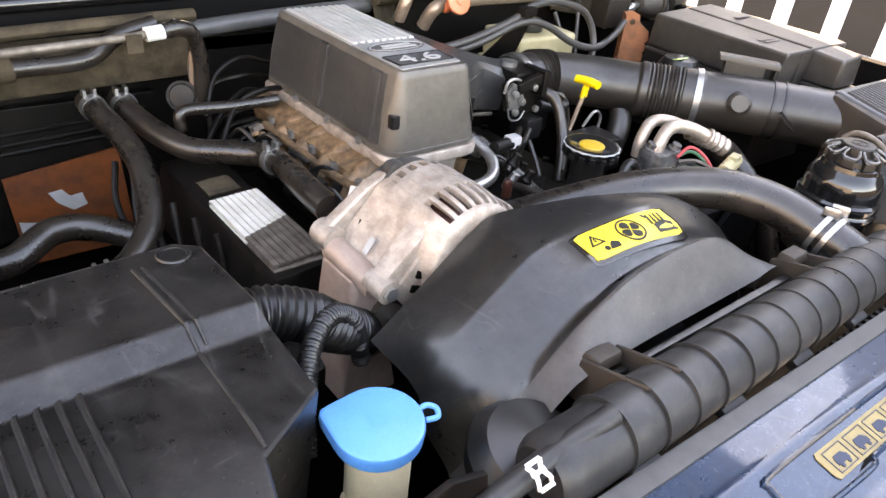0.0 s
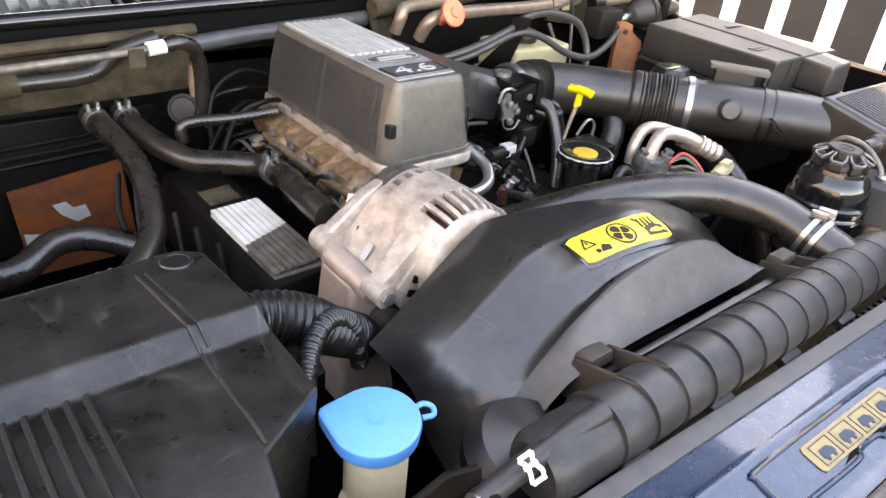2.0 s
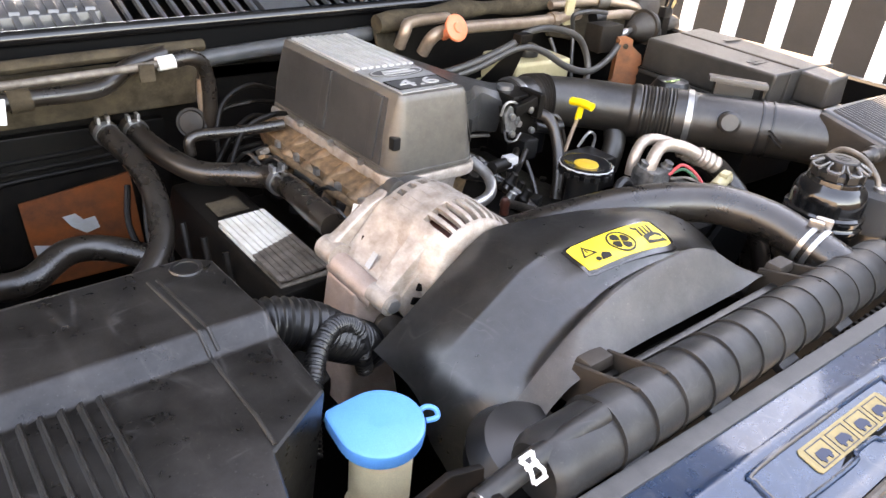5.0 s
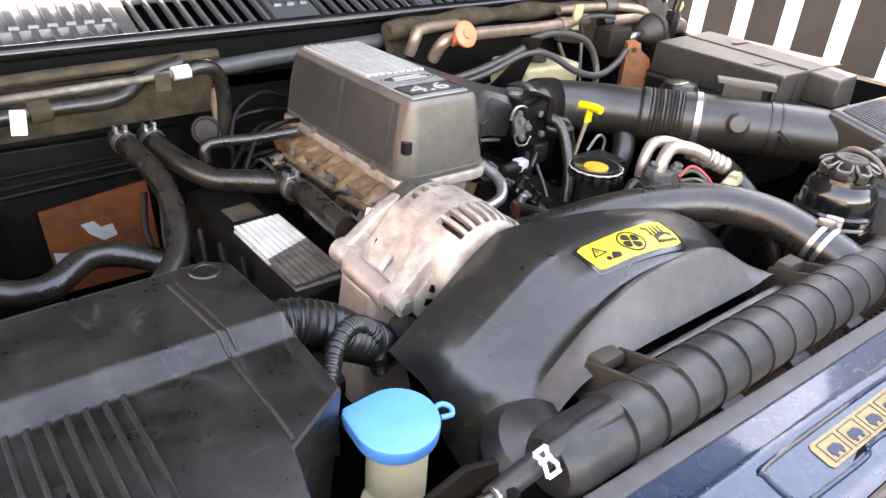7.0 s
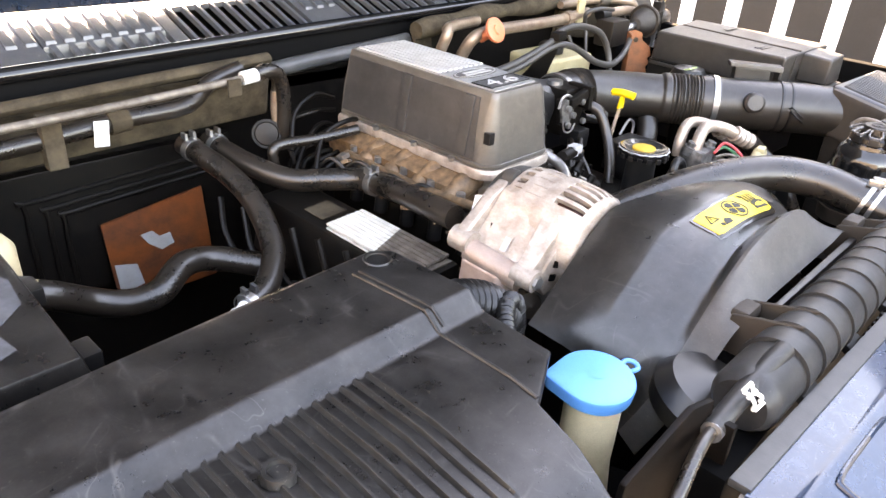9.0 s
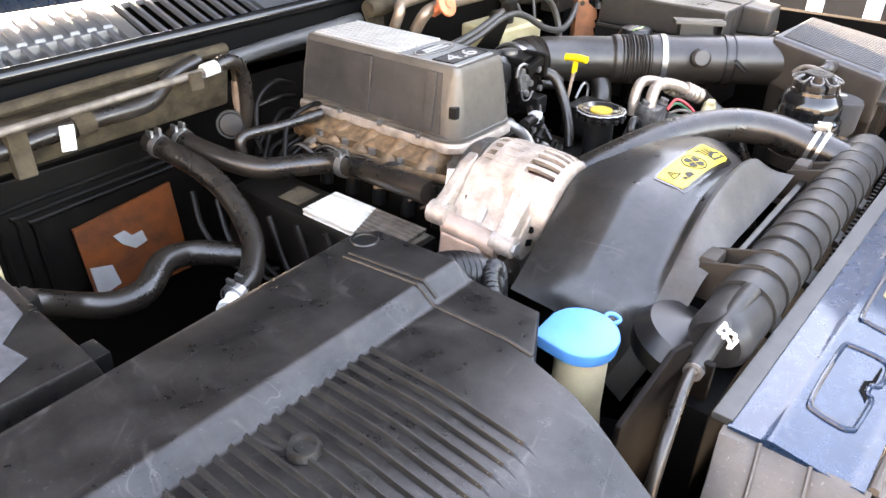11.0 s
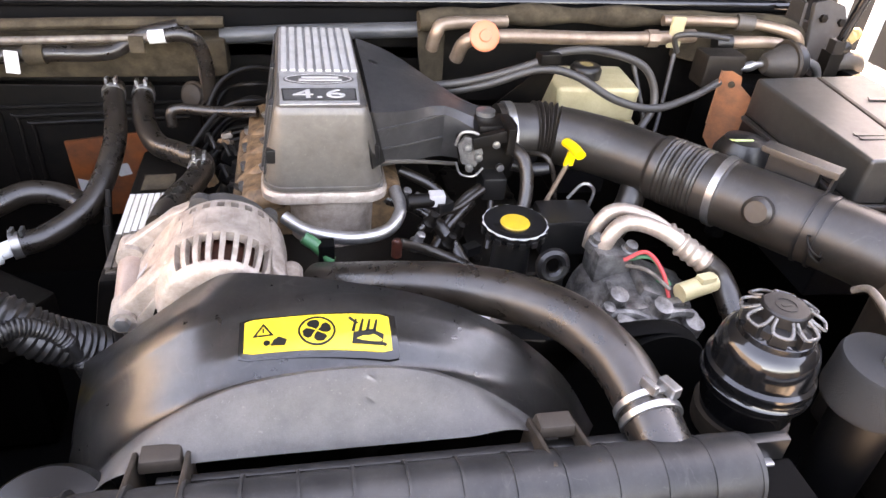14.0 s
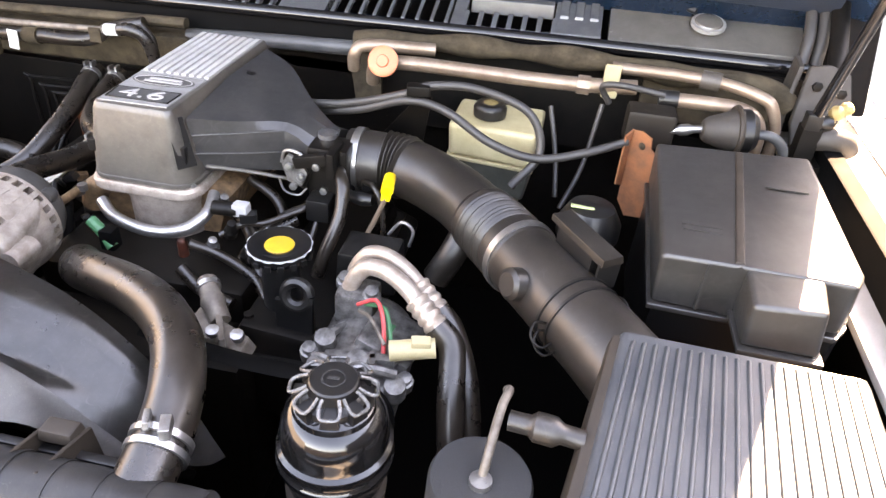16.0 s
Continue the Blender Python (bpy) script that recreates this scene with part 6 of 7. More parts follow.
prof = [(0.0, -0.150), (0.036, -0.145), (0.040, -0.07), (0.046, -0.045), (0.0475, -0.030), (0.0500, -0.026), (0.0530, -0.022), (0.0535, -0.016), (0.0510, -0.013), (0.0508, -0.010), (0.0525, -0.007), (0.0522, -0.001), (0.0485, 0.002), (0.0478, 0.006), (0.0482, 0.014), (0.0470, 0.024), (0.0430, 0.034), (0.0385, 0.0385), (0.0365, 0.0400), (0.0355, 0.0455), (0.033, 0.0475), (0.0, 0.0485)]
part("bowl", lathe(prof, pr, seg=56), GLOSS, ps)
pc = part("cap", lathe([(0.0, 0.0), (0.030, 0.0), (0.029, 0.008), (0.0225, 0.012), (0.0215, 0.0240), (0.0200, 0.0255), (0.0, 0.0255)], pr + Vector((0, 0, 0.046)), seg=32), BLACK, ps)
part("cap_mark", flat_ring(lambda a, b, c=0.0: pr + Vector((a, b, 0.0717 + c)), 0, 0, 0.0090, 0.0105, 0.0006), TANK, pc)
part("cap_mark", flat_shape(lambda a, b, c=0.0: pr + Vector((a, b, 0.0717 + c)), [(-0.005, -0.002), (0.005, -0.002), (0.005, 0.002), (-0.005, 0.002)], 0.0006), TANK, pc)
for k in range(8):
    a = 2 * math.pi * (k + 0.25) / 8
    fq = lambda r, w, z: pr + Vector((r * math.cos(a) - w * math.sin(a), r * math.sin(a) + w * math.cos(a), z))
    part("lobe", prism([fq(0.019, -0.0055, 0.047), fq(0.0350, -0.0085, 0.047), fq(0.0350, 0.0085, 0.047), fq(0.019, 0.0055, 0.047)], [fq(0.020, -0.0050, 0.060), fq(0.0345, -0.0070, 0.0575), fq(0.0345, 0.0070, 0.0575), fq(0.020, 0.0050, 0.060)], 0.0012), BLACK, pc)
    part("lobe_edge", tube([fq(0.0215, -0.0068, 0.068), fq(0.030, -0.0086, 0.064), fq(0.0362, -0.0070, 0.061), fq(0.0372, 0.0, 0.0605), fq(0.0362, 0.0070, 0.061), fq(0.030, 0.0086, 0.064), fq(0.0215, 0.0068, 0.068)], 0.0017, 8, 4), WORNBLACK, pc, "worn raised cap edge")
part("strap", lathe([(0.040, 0.0), (0.0455, 0.0), (0.0475, 0.022), (0.042, 0.022)], (0.370, 0.186, -0.058), seg=32), DUSTBROWN, ps, "dusty steel strap")
part("bracket", block((0.338, 0.115, -0.03), (0.05, 0.012, 0.07), 0.003), BLACK, ps)
part("bolt", block((0.342, 0.107, -0.035), (0.016, 0.012, 0.035), 0.003), STEEL, ps)

can = thing("charcoal_canister", (0.503, 0.168, -0.2), "grey foam-wrapped round canister with a bent steel pipe", "canister")
part("foam", lathe([(0.0, -0.058), (0.0435, -0.054), (0.0460, -0.048), (0.0458, -0.002), (0.0435, 0.003), (0.0, 0.004)], (0.504, 0.172, 0.024), (0.03, -0.05, 1), 44), FOAM, can)
part("body", lathe([(0.0, -0.26), (0.031, -0.26), (0.033, -0.05), (0.0, -0.05)], (0.506, 0.168, 0.022)), BLACK, can)
part("collar", lathe([(0.0, 0.0), (0.010, 0.0), (0.010, 0.006), (0.0, 0.007)], (0.504, 0.166, 0.027), seg=16), STEEL, can)
part("pipe", tube([(0.504, 0.170, 0.026), (0.506, 0.176, 0.042), (0.509, 0.198, 0.060), (0.512, 0.222, 0.067), (0.516, 0.243, 0.064), (0.514, 0.256, 0.052)], 0.0042, 10), OLDALU, can)
part("valve", tube([(0.520, 0.212, 0.060), (0.548, 0.208, 0.062), (0.585, 0.205, 0.060)], 0.011, 12, 6, lambda s: 1.25 if 0.02 < s < 0.042 else 0.85), DUSTY, can, "black plastic valve")

# ---------------------------------------------------------------- air cleaner
air = thing("air_cleaner", (0.70, 0.2, -0.15), "grey plastic air cleaner box with a ribbed lid", "air cleaner")
lo = [(0.577, 0.114, 0.058), (0.845, 0.114, 0.060), (0.838, 0.318, 0.092), (0.612, 0.330, 0.0905)]
bm = prism([(x, y, z - 0.03) for x, y, z in lo], lo, 0.010, segs=3)
part("lid", bm, LIDGREY, air)
part("lid_side", prism([(0.560, 0.115, -0.03), (0.60, 0.115, -0.03), (0.66, 0.325, 0.0), (0.60, 0.325, 0.0)], [(0.566, 0.116, 0.052), (0.60, 0.116, 0.055), (0.640, 0.326, 0.088), (0.604, 0.328, 0.086)], 0.01), DUSTBROWN, air, "dusty brown side of the lid")
def lid_z(y):
    return 0.0588 + (y - 0.114) * 0.150
for k in range(20):
    x0, x1 = 0.590 + 0.0123 * k, 0.6235 + 0.0106 * k
    part("lid_rib", prism([(x0 - 0.0030, 0.128, lid_z(0.128) - 0.002), (x0 + 0.0030, 0.128, lid_z(0.128) - 0.002), (x1 + 0.0028, 0.314, lid_z(0.314) - 0.002), (x1 - 0.0028, 0.314, lid_z(0.314) - 0.002)],
                          [(x0 - 0.0016, 0.131, lid_z(0.128) + 0.0032), (x0 + 0.0016, 0.131, lid_z(0.128) + 0.0032), (x1 + 0.0014, 0.311, lid_z(0.314) + 0.0032), (x1 - 0.0014, 0.311, lid_z(0.314) + 0.0032)], 0.0006, segs=1), LIDGREY, air)
part("box", prism([(0.575, 0.125, -0.20), (0.83, 0.125, -0.20), (0.83, 0.31, -0.20), (0.60, 0.31, -0.20)], [(0.570, 0.116, 0.020), (0.845, 0.116, 0.024), (0.845, 0.318, 0.06), (0.61, 0.318, 0.06)], 0.008), BROWN, air, "dusty lower box")
for k in range(8):
    x = 0.60 + 0.03 * k
    part("box_rib", block((x, 0.112, -0.035), (0.005, 0.014, 0.075), 0.001), BROWN, air)
part("catch", block((0.640, 0.106, -0.012), (0.075, 0.014, 0.014), 0.003), BLACK, air)
part("lip", block((0.71, 0.112, 0.012), (0.28, 0.02, 0.010), 0.003), DUSTY, air)

# ---------------------------------------------------------------- fuse box
fb_ = thing("fuse_box", (0.75, 0.56, -0.1), "dusty black plastic fuse box with a stepped lid", "fuse box")
low = [(0.656, 0.444, 0.044), (0.735, 0.441, 0.042), (0.855, 0.436, 0.045), (0.872, 0.460, 0.045), (0.888, 0.745, 0.045), (0.668, 0.736, 0.045)]
high = [(0.652, 0.437, 0.111), (0.735, 0.436, 0.114), (0.849, 0.424, 0.117), (0.862, 0.450, 0.117), (0.872, 0.740, 0.114), (0.665, 0.730, 0.110)]
part("lid", prism(low, high, 0.006, segs=3), FUSE, fb_)
part("base", prism([(x, y + 0.01, -0.12) for x, y, z in low], [(x + 0.004, y + 0.006, 0.046) for x, y, z in low], 0.004), BLACK, fb_)
part("base_lip", prism([(x - 0.004 * (x < 0.7), y - 0.005 * (y < 0.5), 0.036) for x, y, z in low], [(x - 0.004 * (x < 0.7), y - 0.005 * (y < 0.5), 0.043) for x, y, z in low], 0.002), FUSE, fb_)
part("front_seam", block((0.704, 0.4385, 0.078), (0.0035, 0.006, 0.062), 0.001), FUSE, fb_)
part("front_step", prism([(0.741, 0.378, 0.054), (0.819, 0.376, 0.054), (0.822, 0.44, 0.054), (0.742, 0.44, 0.054)], [(0.739, 0.376, 0.1075), (0.811, 0.377, 0.1115), (0.820, 0.436, 0.1150), (0.742, 0.438, 0.1110)], 0.006, segs=3), FUSE, fb_)
part("step_lip", prism([(0.738, 0.372, 0.047), (0.824, 0.370, 0.047), (0.826, 0.44, 0.047), (0.738, 0.44, 0.047)], [(0.738, 0.372, 0.053), (0.824, 0.370, 0.053), (0.826, 0.44, 0.053), (0.738, 0.44, 0.053)], 0.002), FUSE, fb_)
part("groove", prism([(0.727, 0.437, 0.110), (0.740, 0.437, 0.110), (0.783, 0.729, 0.107), (0.770, 0.729, 0.107)], [(0.729, 0.439, 0.1162), (0.738, 0.439, 0.1162), (0.781, 0.727, 0.1142), (0.772, 0.727, 0.1142)], 0.001, segs=1), DUSTBROWN, fb_, "brown dusty band across the lid")
f = frame_on((0.702, 0.505, 0.1126), (1, -0.03, 0.0), (0.03, 1, -0.02))
for b in (-0.006, 0.006):
    part("moulded_bar", flat_shape(f, [(-0.022, b - 0.0035), (0.022, b - 0.0035), (0.022, b + 0.0035), (-0.022, b + 0.0035)], 0.0012), FUSE, fb_)
f = frame_on((0.818, 0.630, 0.1158), (1, -0.03, 0.0), (0.03, 1, -0.02))
part("moulded_bar", flat_shape(f, [(-0.026, -0.006), (0.026, -0.006), (0.022, 0.006), (-0.022, 0.006)], 0.0012), FUSE, fb_)

# ---------------------------------------------------------------- brake reservoir and bulkhead plumbing
br = thing("brake_reservoir", (0.43, 0.84, -0.05), "pale cream plastic brake fluid reservoir with a black cap", "fluid reservoir")
part("tank", prism([(0.359, 0.797, 0.010), (0.494, 0.782, 0.010), (0.502, 0.892, 0.010), (0.361, 0.903, 0.010)], [(0.356, 0.795, 0.066), (0.496, 0.780, 0.070), (0.505, 0.893, 0.070), (0.360, 0.905, 0.066)], 0.009, segs=3), PALECREAM, br)
part("lower_tank", prism([(0.364, 0.80, -0.050), (0.488, 0.786, -0.050), (0.496, 0.888, -0.050), (0.364, 0.898, -0.050)], [(0.360, 0.798, 0.009), (0.494, 0.783, 0.009), (0.502, 0.892, 0.009), (0.361, 0.902, 0.009)], 0.007, segs=3), MURK, br, "murky lower half of the tank")
part("seam", prism([(0.356, 0.794, 0.005), (0.498, 0.779, 0.005), (0.506, 0.896, 0.005), (0.356, 0.906, 0.005)], [(0.356, 0.794, 0.010), (0.498, 0.779, 0.010), (0.506, 0.896, 0.010), (0.356, 0.906, 0.010)], 0.001), PALECREAM, br)
bc_ = part("cap", lathe([(0.0, 0.0), (0.026, 0.0), (0.027, 0.014), (0.023, 0.020), (0.018, 0.022), (0.0, 0.021)], (0.416, 0.836, 0.070), seg=28), BLACK, br)
part("disc", lathe([(0.0, 0.0), (0.014, 0.0), (0.0, 0.001)], (0.416, 0.836, 0.0915), seg=20), OLDLABEL, bc_)
part("lower", block((0.43, 0.84, -0.09), (0.10, 0.08, 0.10), 0.01), BLACK, br)

heat = thing("heater_pipe", (0.42, 0.88, 0.1), "tarnished metal heater pipe along the bulkhead", "pipe")
part("tube", tube([(0.205, 0.90, 0.075), (0.212, 0.885, 0.105), (0.235, 0.88, 0.118), (0.30, 0.885, 0.120), (0.45, 0.893, 0.117), (0.552, 0.900, 0.117), (0.64, 0.905, 0.122)], 0.012, 14), PIPE, heat)
part("tube", tube([(0.165, 0.92, 0.085), (0.170, 0.91, 0.115), (0.19, 0.92, 0.128), (0.30, 0.95, 0.125)], 0.011, 12), PIPE, heat)
part("union", lathe([(0.0, -0.01), (0.016, -0.01), (0.016, 0.01), (0.0, 0.01)], (0.556, 0.900, 0.117), (1, 0, 0), 8), PIPE, heat)
part("cream_tag", block((0.598, 0.896, 0.130), (0.026, 0.008, 0.055), 0.004), PALECREAM, heat, "cream plastic tag")
rcap = thing("red_cap", (0.236, 0.842, 0.12), "orange-red plastic cap on a short pipe", "cap")
part("disc", lathe([(0.0, 0.0), (0.022, 0.0), (0.0245, 0.003), (0.0245, 0.008), (0.019, 0.011), (0.0, 0.010)], (0.236, 0.850, 0.129), (0.02, -0.9, 0.45), 30), RED, rcap)
part("centre", lathe([(0.0, 0.0), (0.011, 0.0), (0.009, 0.005), (0.0, 0.005)], (0.236, 0.842, 0.133), (0.02, -0.9, 0.45), 20), RED, rcap)
part("stem", tube([(0.236, 0.852, 0.128), (0.236, 0.88, 0.110)], 0.010, 10, 2), RED, rcap)

ac2 = thing("ac_pipe", (0.75, 0.90, 0.1), "bent tarnished pipes behind the fuse box", "pipe")
part("tube", tube([(0.700, 0.890, 0.116), (0.755, 0.887, 0.118), (0.800, 0.884, 0.116), (0.826, 0.880, 0.104), (0.837, 0.879, 0.078), (0.838, 0.879, 0.02)], 0.0115, 14), PIPE, ac2)
part("sleeve", tube([(0.676, 0.892, 0.114), (0.706, 0.890, 0.116)], 0.0145, 14, 1), BLACK, ac2, "black plastic sleeve")
part("tube", tube([(0.60, 0.955, 0.133), (0.70, 0.950, 0.136), (0.78, 0.935, 0.136), (0.832, 0.910, 0.131), (0.852, 0.902, 0.118), (0.866, 0.900, 0.076), (0.868, 0.900, 0.02)], 0.0095, 14), PIPE, ac2)
part("joint", tube([(0.742, 0.943, 0.137), (0.772, 0.936, 0.137)], 0.015, 14, 1), DUSTPANEL, ac2, "dusty pipe joint")
hl = thing("vacuum_hose", (0.84, 0.85, 0.05), "short looped rubber hose behind the fuse box", "hose")
part("tube", tube([(0.800, 0.848, 0.070), (0.812, 0.843, 0.090), (0.836, 0.840, 0.098), (0.858, 0.842, 0.090), (0.872, 0.846, 0.068), (0.874, 0.852, 0.03)], 0.0078, 12), GREY, hl)
servo = thing("servo_unit", (0.72, 0.83, 0.0), "brown dusty vacuum servo with a black drum behind the fuse box", "servo unit")
part("dome", lathe([(0.0, -0.048), (0.014, -0.047), (0.020, -0.040), (0.031, -0.006), (0.034, 0.0), (0.0, 0.0)], (0.788, 0.834, 0.100), (1, 0.1, 0.05), 30), HINGEDUST, servo, "dusty brown dome")
part("rim", lathe([(0.0, -0.002), (0.038, -0.002), (0.040, 0.002), (0.037, 0.006), (0.0, 0.006)], (0.788, 0.834, 0.100), (1, 0.1, 0.05), 30), DUSTBROWN, servo)
part("drum", lathe([(0.0, 0.0062), (0.034, 0.006), (0.034, 0.020), (0.026, 0.030), (0.0, 0.031)], (0.788, 0.834, 0.100), (1, 0.1, 0.05), 30), BLACK, servo, "black drum")
part("rod", tube([(0.742, 0.832, 0.098), (0.715, 0.828, 0.094), (0.694, 0.826, 0.090)], 0.006, 10, 4, lambda q: 1.5 if 0.018 < q < 0.034 else 1.0), STEEL, servo)
part("block", block((0.665, 0.845, 0.085), (0.075, 0.05, 0.06), 0.008), BROWN, servo)
part("stand", block((0.74, 0.85, 0.0), (0.16, 0.06, 0.13), 0.01), SHADOW, servo)
rb = thing("rusty_bracket", (0.635, 0.77, 0.0), "rusty brown steel bracket beside the fuse box", "bracket")
fr0 = frame_on((0.662, 0.768, 0.035), (0.80, -0.60, 0), (0, 0, 1))
fr = lambda a, b, c=0.0: fr0(a * 1.25, b * 1.05, c)
part("plate", flat_shape(fr, [(-0.026, 0.062), (-0.012, 0.066), (0.002, 0.060), (0.004, 0.046), (0.022, 0.030), (0.026, 0.012), (0.020, 0.006), (0.026, -0.004), (0.020, -0.012), (0.025, -0.030), (0.016, -0.060), (-0.010, -0.070), (-0.024, -0.050)], 0.003), RUST, rb)
part("fold", flat_shape(frame_on(fr(-0.026, 0.03, 0), (0.5, 0.8, 0), (0, 0, 1)), [(-0.022, -0.05), (0.0, -0.06), (0.0, 0.035), (-0.022, 0.03)], 0.003), RUST, rb)
part("rivet", lathe([(0.0, 0.0), (0.006, 0.0), (0.0, 0.003)], fr(-0.008, 0.045, 0.003), fr(0, 0, 1) - fr(0, 0, 0), 10), BEIGE, rb)
cables = thing("cable_bundle", (0.45, 0.78, 0.1), "grey-black cables looping across the brake reservoir", "cables")
for pts, r in (([(0.10, 0.80, 0.06), (0.20, 0.77, 0.085), (0.29, 0.755, 0.118), (0.33, 0.76, 0.135), (0.40, 0.765, 0.138), (0.48, 0.76, 0.115), (0.505, 0.745, 0.06), (0.47, 0.72, 0.01)], 0.0065),
               ([(0.13, 0.80, 0.05), (0.22, 0.765, 0.08), (0.30, 0.75, 0.112), (0.36, 0.745, 0.105), (0.43, 0.735, 0.070), (0.50, 0.735, 0.055), (0.57, 0.75, 0.068), (0.63, 0.775, 0.085)], 0.0065),
               ([(0.60, 0.88, 0.10), (0.585, 0.87, 0.13), (0.62, 0.86, 0.138), (0.68, 0.86, 0.132)], 0.005),
               ([(0.59, 0.87, 0.10), (0.575, 0.84, 0.0), (0.55, 0.80, -0.06)], 0.004),
               ([(0.51, 0.86, 0.09), (0.53, 0.83, 0.02), (0.54, 0.80, -0.04)], 0.004)):
    part("cable", tube(pts, r, 12), CABLE, cables)
part("guide", block((0.315, 0.752, 0.130), (0.035, 0.02, 0.016), 0.003, rotz(10)), DARK, cables)
part("guide_leg", slab([(0.25, 0.80, 0.03), (0.32, 0.755, 0.125), (0.335, 0.755, 0.120), (0.32, 0.78, 0.03)], 0.003, 0.0, (0, 1, 0)), DARK, cables)
acc = thing("vacuum_sphere", (0.60, 0.56, 0.0), "round black vacuum vessel with a pale green label", "vessel")
part("vessel", lathe([(0.0, -0.04), (0.030, -0.034), (0.042, -0.012), (0.042, 0.008), (0.030, 0.03), (0.0, 0.036)], (0.585, 0.60, 0.035), seg=32), BLACK, acc)
part("label", block((0.572, 0.595, 0.066), (0.030, 0.020, 0.003), 0.001, euler(x=-20)), MINT, acc)
part("stalk", tube([(0.585, 0.60, 0.0), (0.585, 0.60, -0.10)], 0.015, 10, 2), SHADOW, acc)

# clutter in the valley between plenum and oil filler
har = thing("wiring_harness", (0.12, 0.53, -0.06), "black engine wiring harness with sensors and small hoses", "wiring")
for pts, r in (([(0.06, 0.50, -0.03), (0.10, 0.51, -0.05), (0.15, 0.50, -0.07), (0.18, 0.47, -0.08)], 0.007), ([(0.05, 0.60, -0.02), (0.10, 0.58, -0.03), (0.13, 0.55, -0.05), (0.16, 0.50, -0.09)], 0.010),
               ([(0.08, 0.66, -0.01), (0.13, 0.64, -0.03), (0.16, 0.60, -0.06)], 0.008), ([(0.09, 0.53, -0.03), (0.12, 0.545, -0.015), (0.145, 0.56, -0.018), (0.19, 0.59, -0.005)], 0.0045),
               ([(0.26, 0.65, 0.02), (0.285, 0.62, 0.03), (0.30, 0.61, 0.0), (0.305, 0.60, -0.05)], 0.004), ([(0.06, 0.47, -0.05), (0.09, 0.46, -0.07), (0.14, 0.45, -0.08)], 0.009)):
    part("conduit", tube(pts, r, 10), RUBBER, har)
for x, y, z, m in ((0.105, 0.535, -0.022, DARK), (0.085, 0.515, -0.040, STEEL), (0.13, 0.525, -0.050, DARK), (0.075, 0.58, -0.01, CAST), (0.15, 0.56, -0.055, DARK), (0.24, 0.655, 0.012, DARK), (0.095, 0.60, -0.03, CAST)):
    part("sensor", lathe([(0.0, -0.012), (0.009, -0.012), (0.010, 0.0), (0.007, 0.004), (0.006, 0.016), (0.0, 0.017)], (x, y, z), (0.3, -0.3, 1), 14), m, har)
for x, y, z in ((0.125, 0.55, -0.006), (0.165, 0.53, -0.065), (0.27, 0.65, 0.016)):
    part("connector", block((x, y, z), (0.024, 0.016, 0.014), 0.002, rotz(25)), BLACK, har)
cap_ = thing("green_sensor", (-0.01, 0.47, -0.02), "green sensor beside the alternator", "sensor")
part("body", tube([(-0.062, 0.475, 0.0), (-0.045, 0.47, -0.012), (-0.03, 0.465, -0.03)], 0.008, 12), GREEN, cap_)
part("plug", block((-0.035, 0.470, -0.02), (0.02, 0.02, 0.03), 0.003), SHADOW, cap_)
part("rib", tube([(0.045, 0.598, 0.036), (0.10, 0.625, 0.022), (0.16, 0.650, 0.005)], 0.003, 8), PLENUM, plen)

# strut and hinge at the far corner
st = thing("bonnet_strut", (0.88, 0.80, 0.1), "black gas strut holding the bonnet up", "gas strut")
part("rod", tube([(0.912, 0.852, 0.190), (0.961, 0.815, 0.568)], 0.0042, 10, 2), STEEL, st, "bright steel strut rod")
part("cylinder", tube([(0.904, 0.860, 0.130), (0.930, 0.839, 0.330)], 0.0085, 14, 2), GLOSS, st, "black strut cylinder")
part("foot", block((0.902, 0.862, 0.122), (0.024, 0.022, 0.026), 0.004), BLACK, st)
part("ball_joint", lathe([(0.0, -0.014), (0.010, -0.012), (0.013, 0.0), (0.010, 0.010), (0.0, 0.013)], (0.922, 0.868, 0.118), (1, 0.1, 0.1), 16), BLACK, st)
for x, y, z, r in ((0.936, 0.876, 0.134, 0.012), (0.948, 0.880, 0.140, 0.0115), (0.928, 0.872, 0.122, 0.009)):
    part("bush", lathe([(0.0, -r), (r * 0.7, -r * 0.7), (r, 0.0), (r * 0.75, r * 0.7), (0.0, r)], (x, y, z), (0.5, -0.5, 0.6), 14), OCHRE, st, "ochre rubber bush")
part("stand", block((0.905, 0.868, 0.075), (0.03, 0.03, 0.075), 0.004), DARK, st)
hg = thing("hinge_bracket", (0.93, 0.92, 0.05), "dust-caked steel bonnet hinge bracket", "bracket")
part("plate", slab([(0.902, 0.966, 0.172), (0.930, 0.962, 0.180), (0.962, 0.957, 0.170), (0.972, 0.940, 0.130), (0.952, 0.915, 0.104), (0.930, 0.900, 0.048), (0.898, 0.902, 0.048), (0.890, 0.930, 0.090)], 0.010, 0.003, (0.1, -1, 0.2)), HINGEDUST, hg)
part("flange", slab([(0.888, 0.930, 0.040), (0.886, 0.945, 0.100), (0.898, 0.968, 0.170), (0.898, 1.01, 0.175), (0.884, 1.00, 0.040)], 0.008, 0.002, (-1, 0, 0)), HINGEDUST, hg)
part("arm", tube([(0.906, 0.872, 0.086), (0.935, 0.868, 0.094), (0.960, 0.872, 0.090), (0.976, 0.878, 0.074)], 0.015, 12, 6, lambda q: 1.0 + 0.25 * math.sin(q * 40)), HINGEDUST, hg)
part("arm", tube([(0.945, 0.955, 0.150), (0.955, 1.02, 0.19), (0.965, 1.12, 0.25)], 0.015, 10, 6, flat=0.5), DARK, hg, "dirty steel hinge arm")
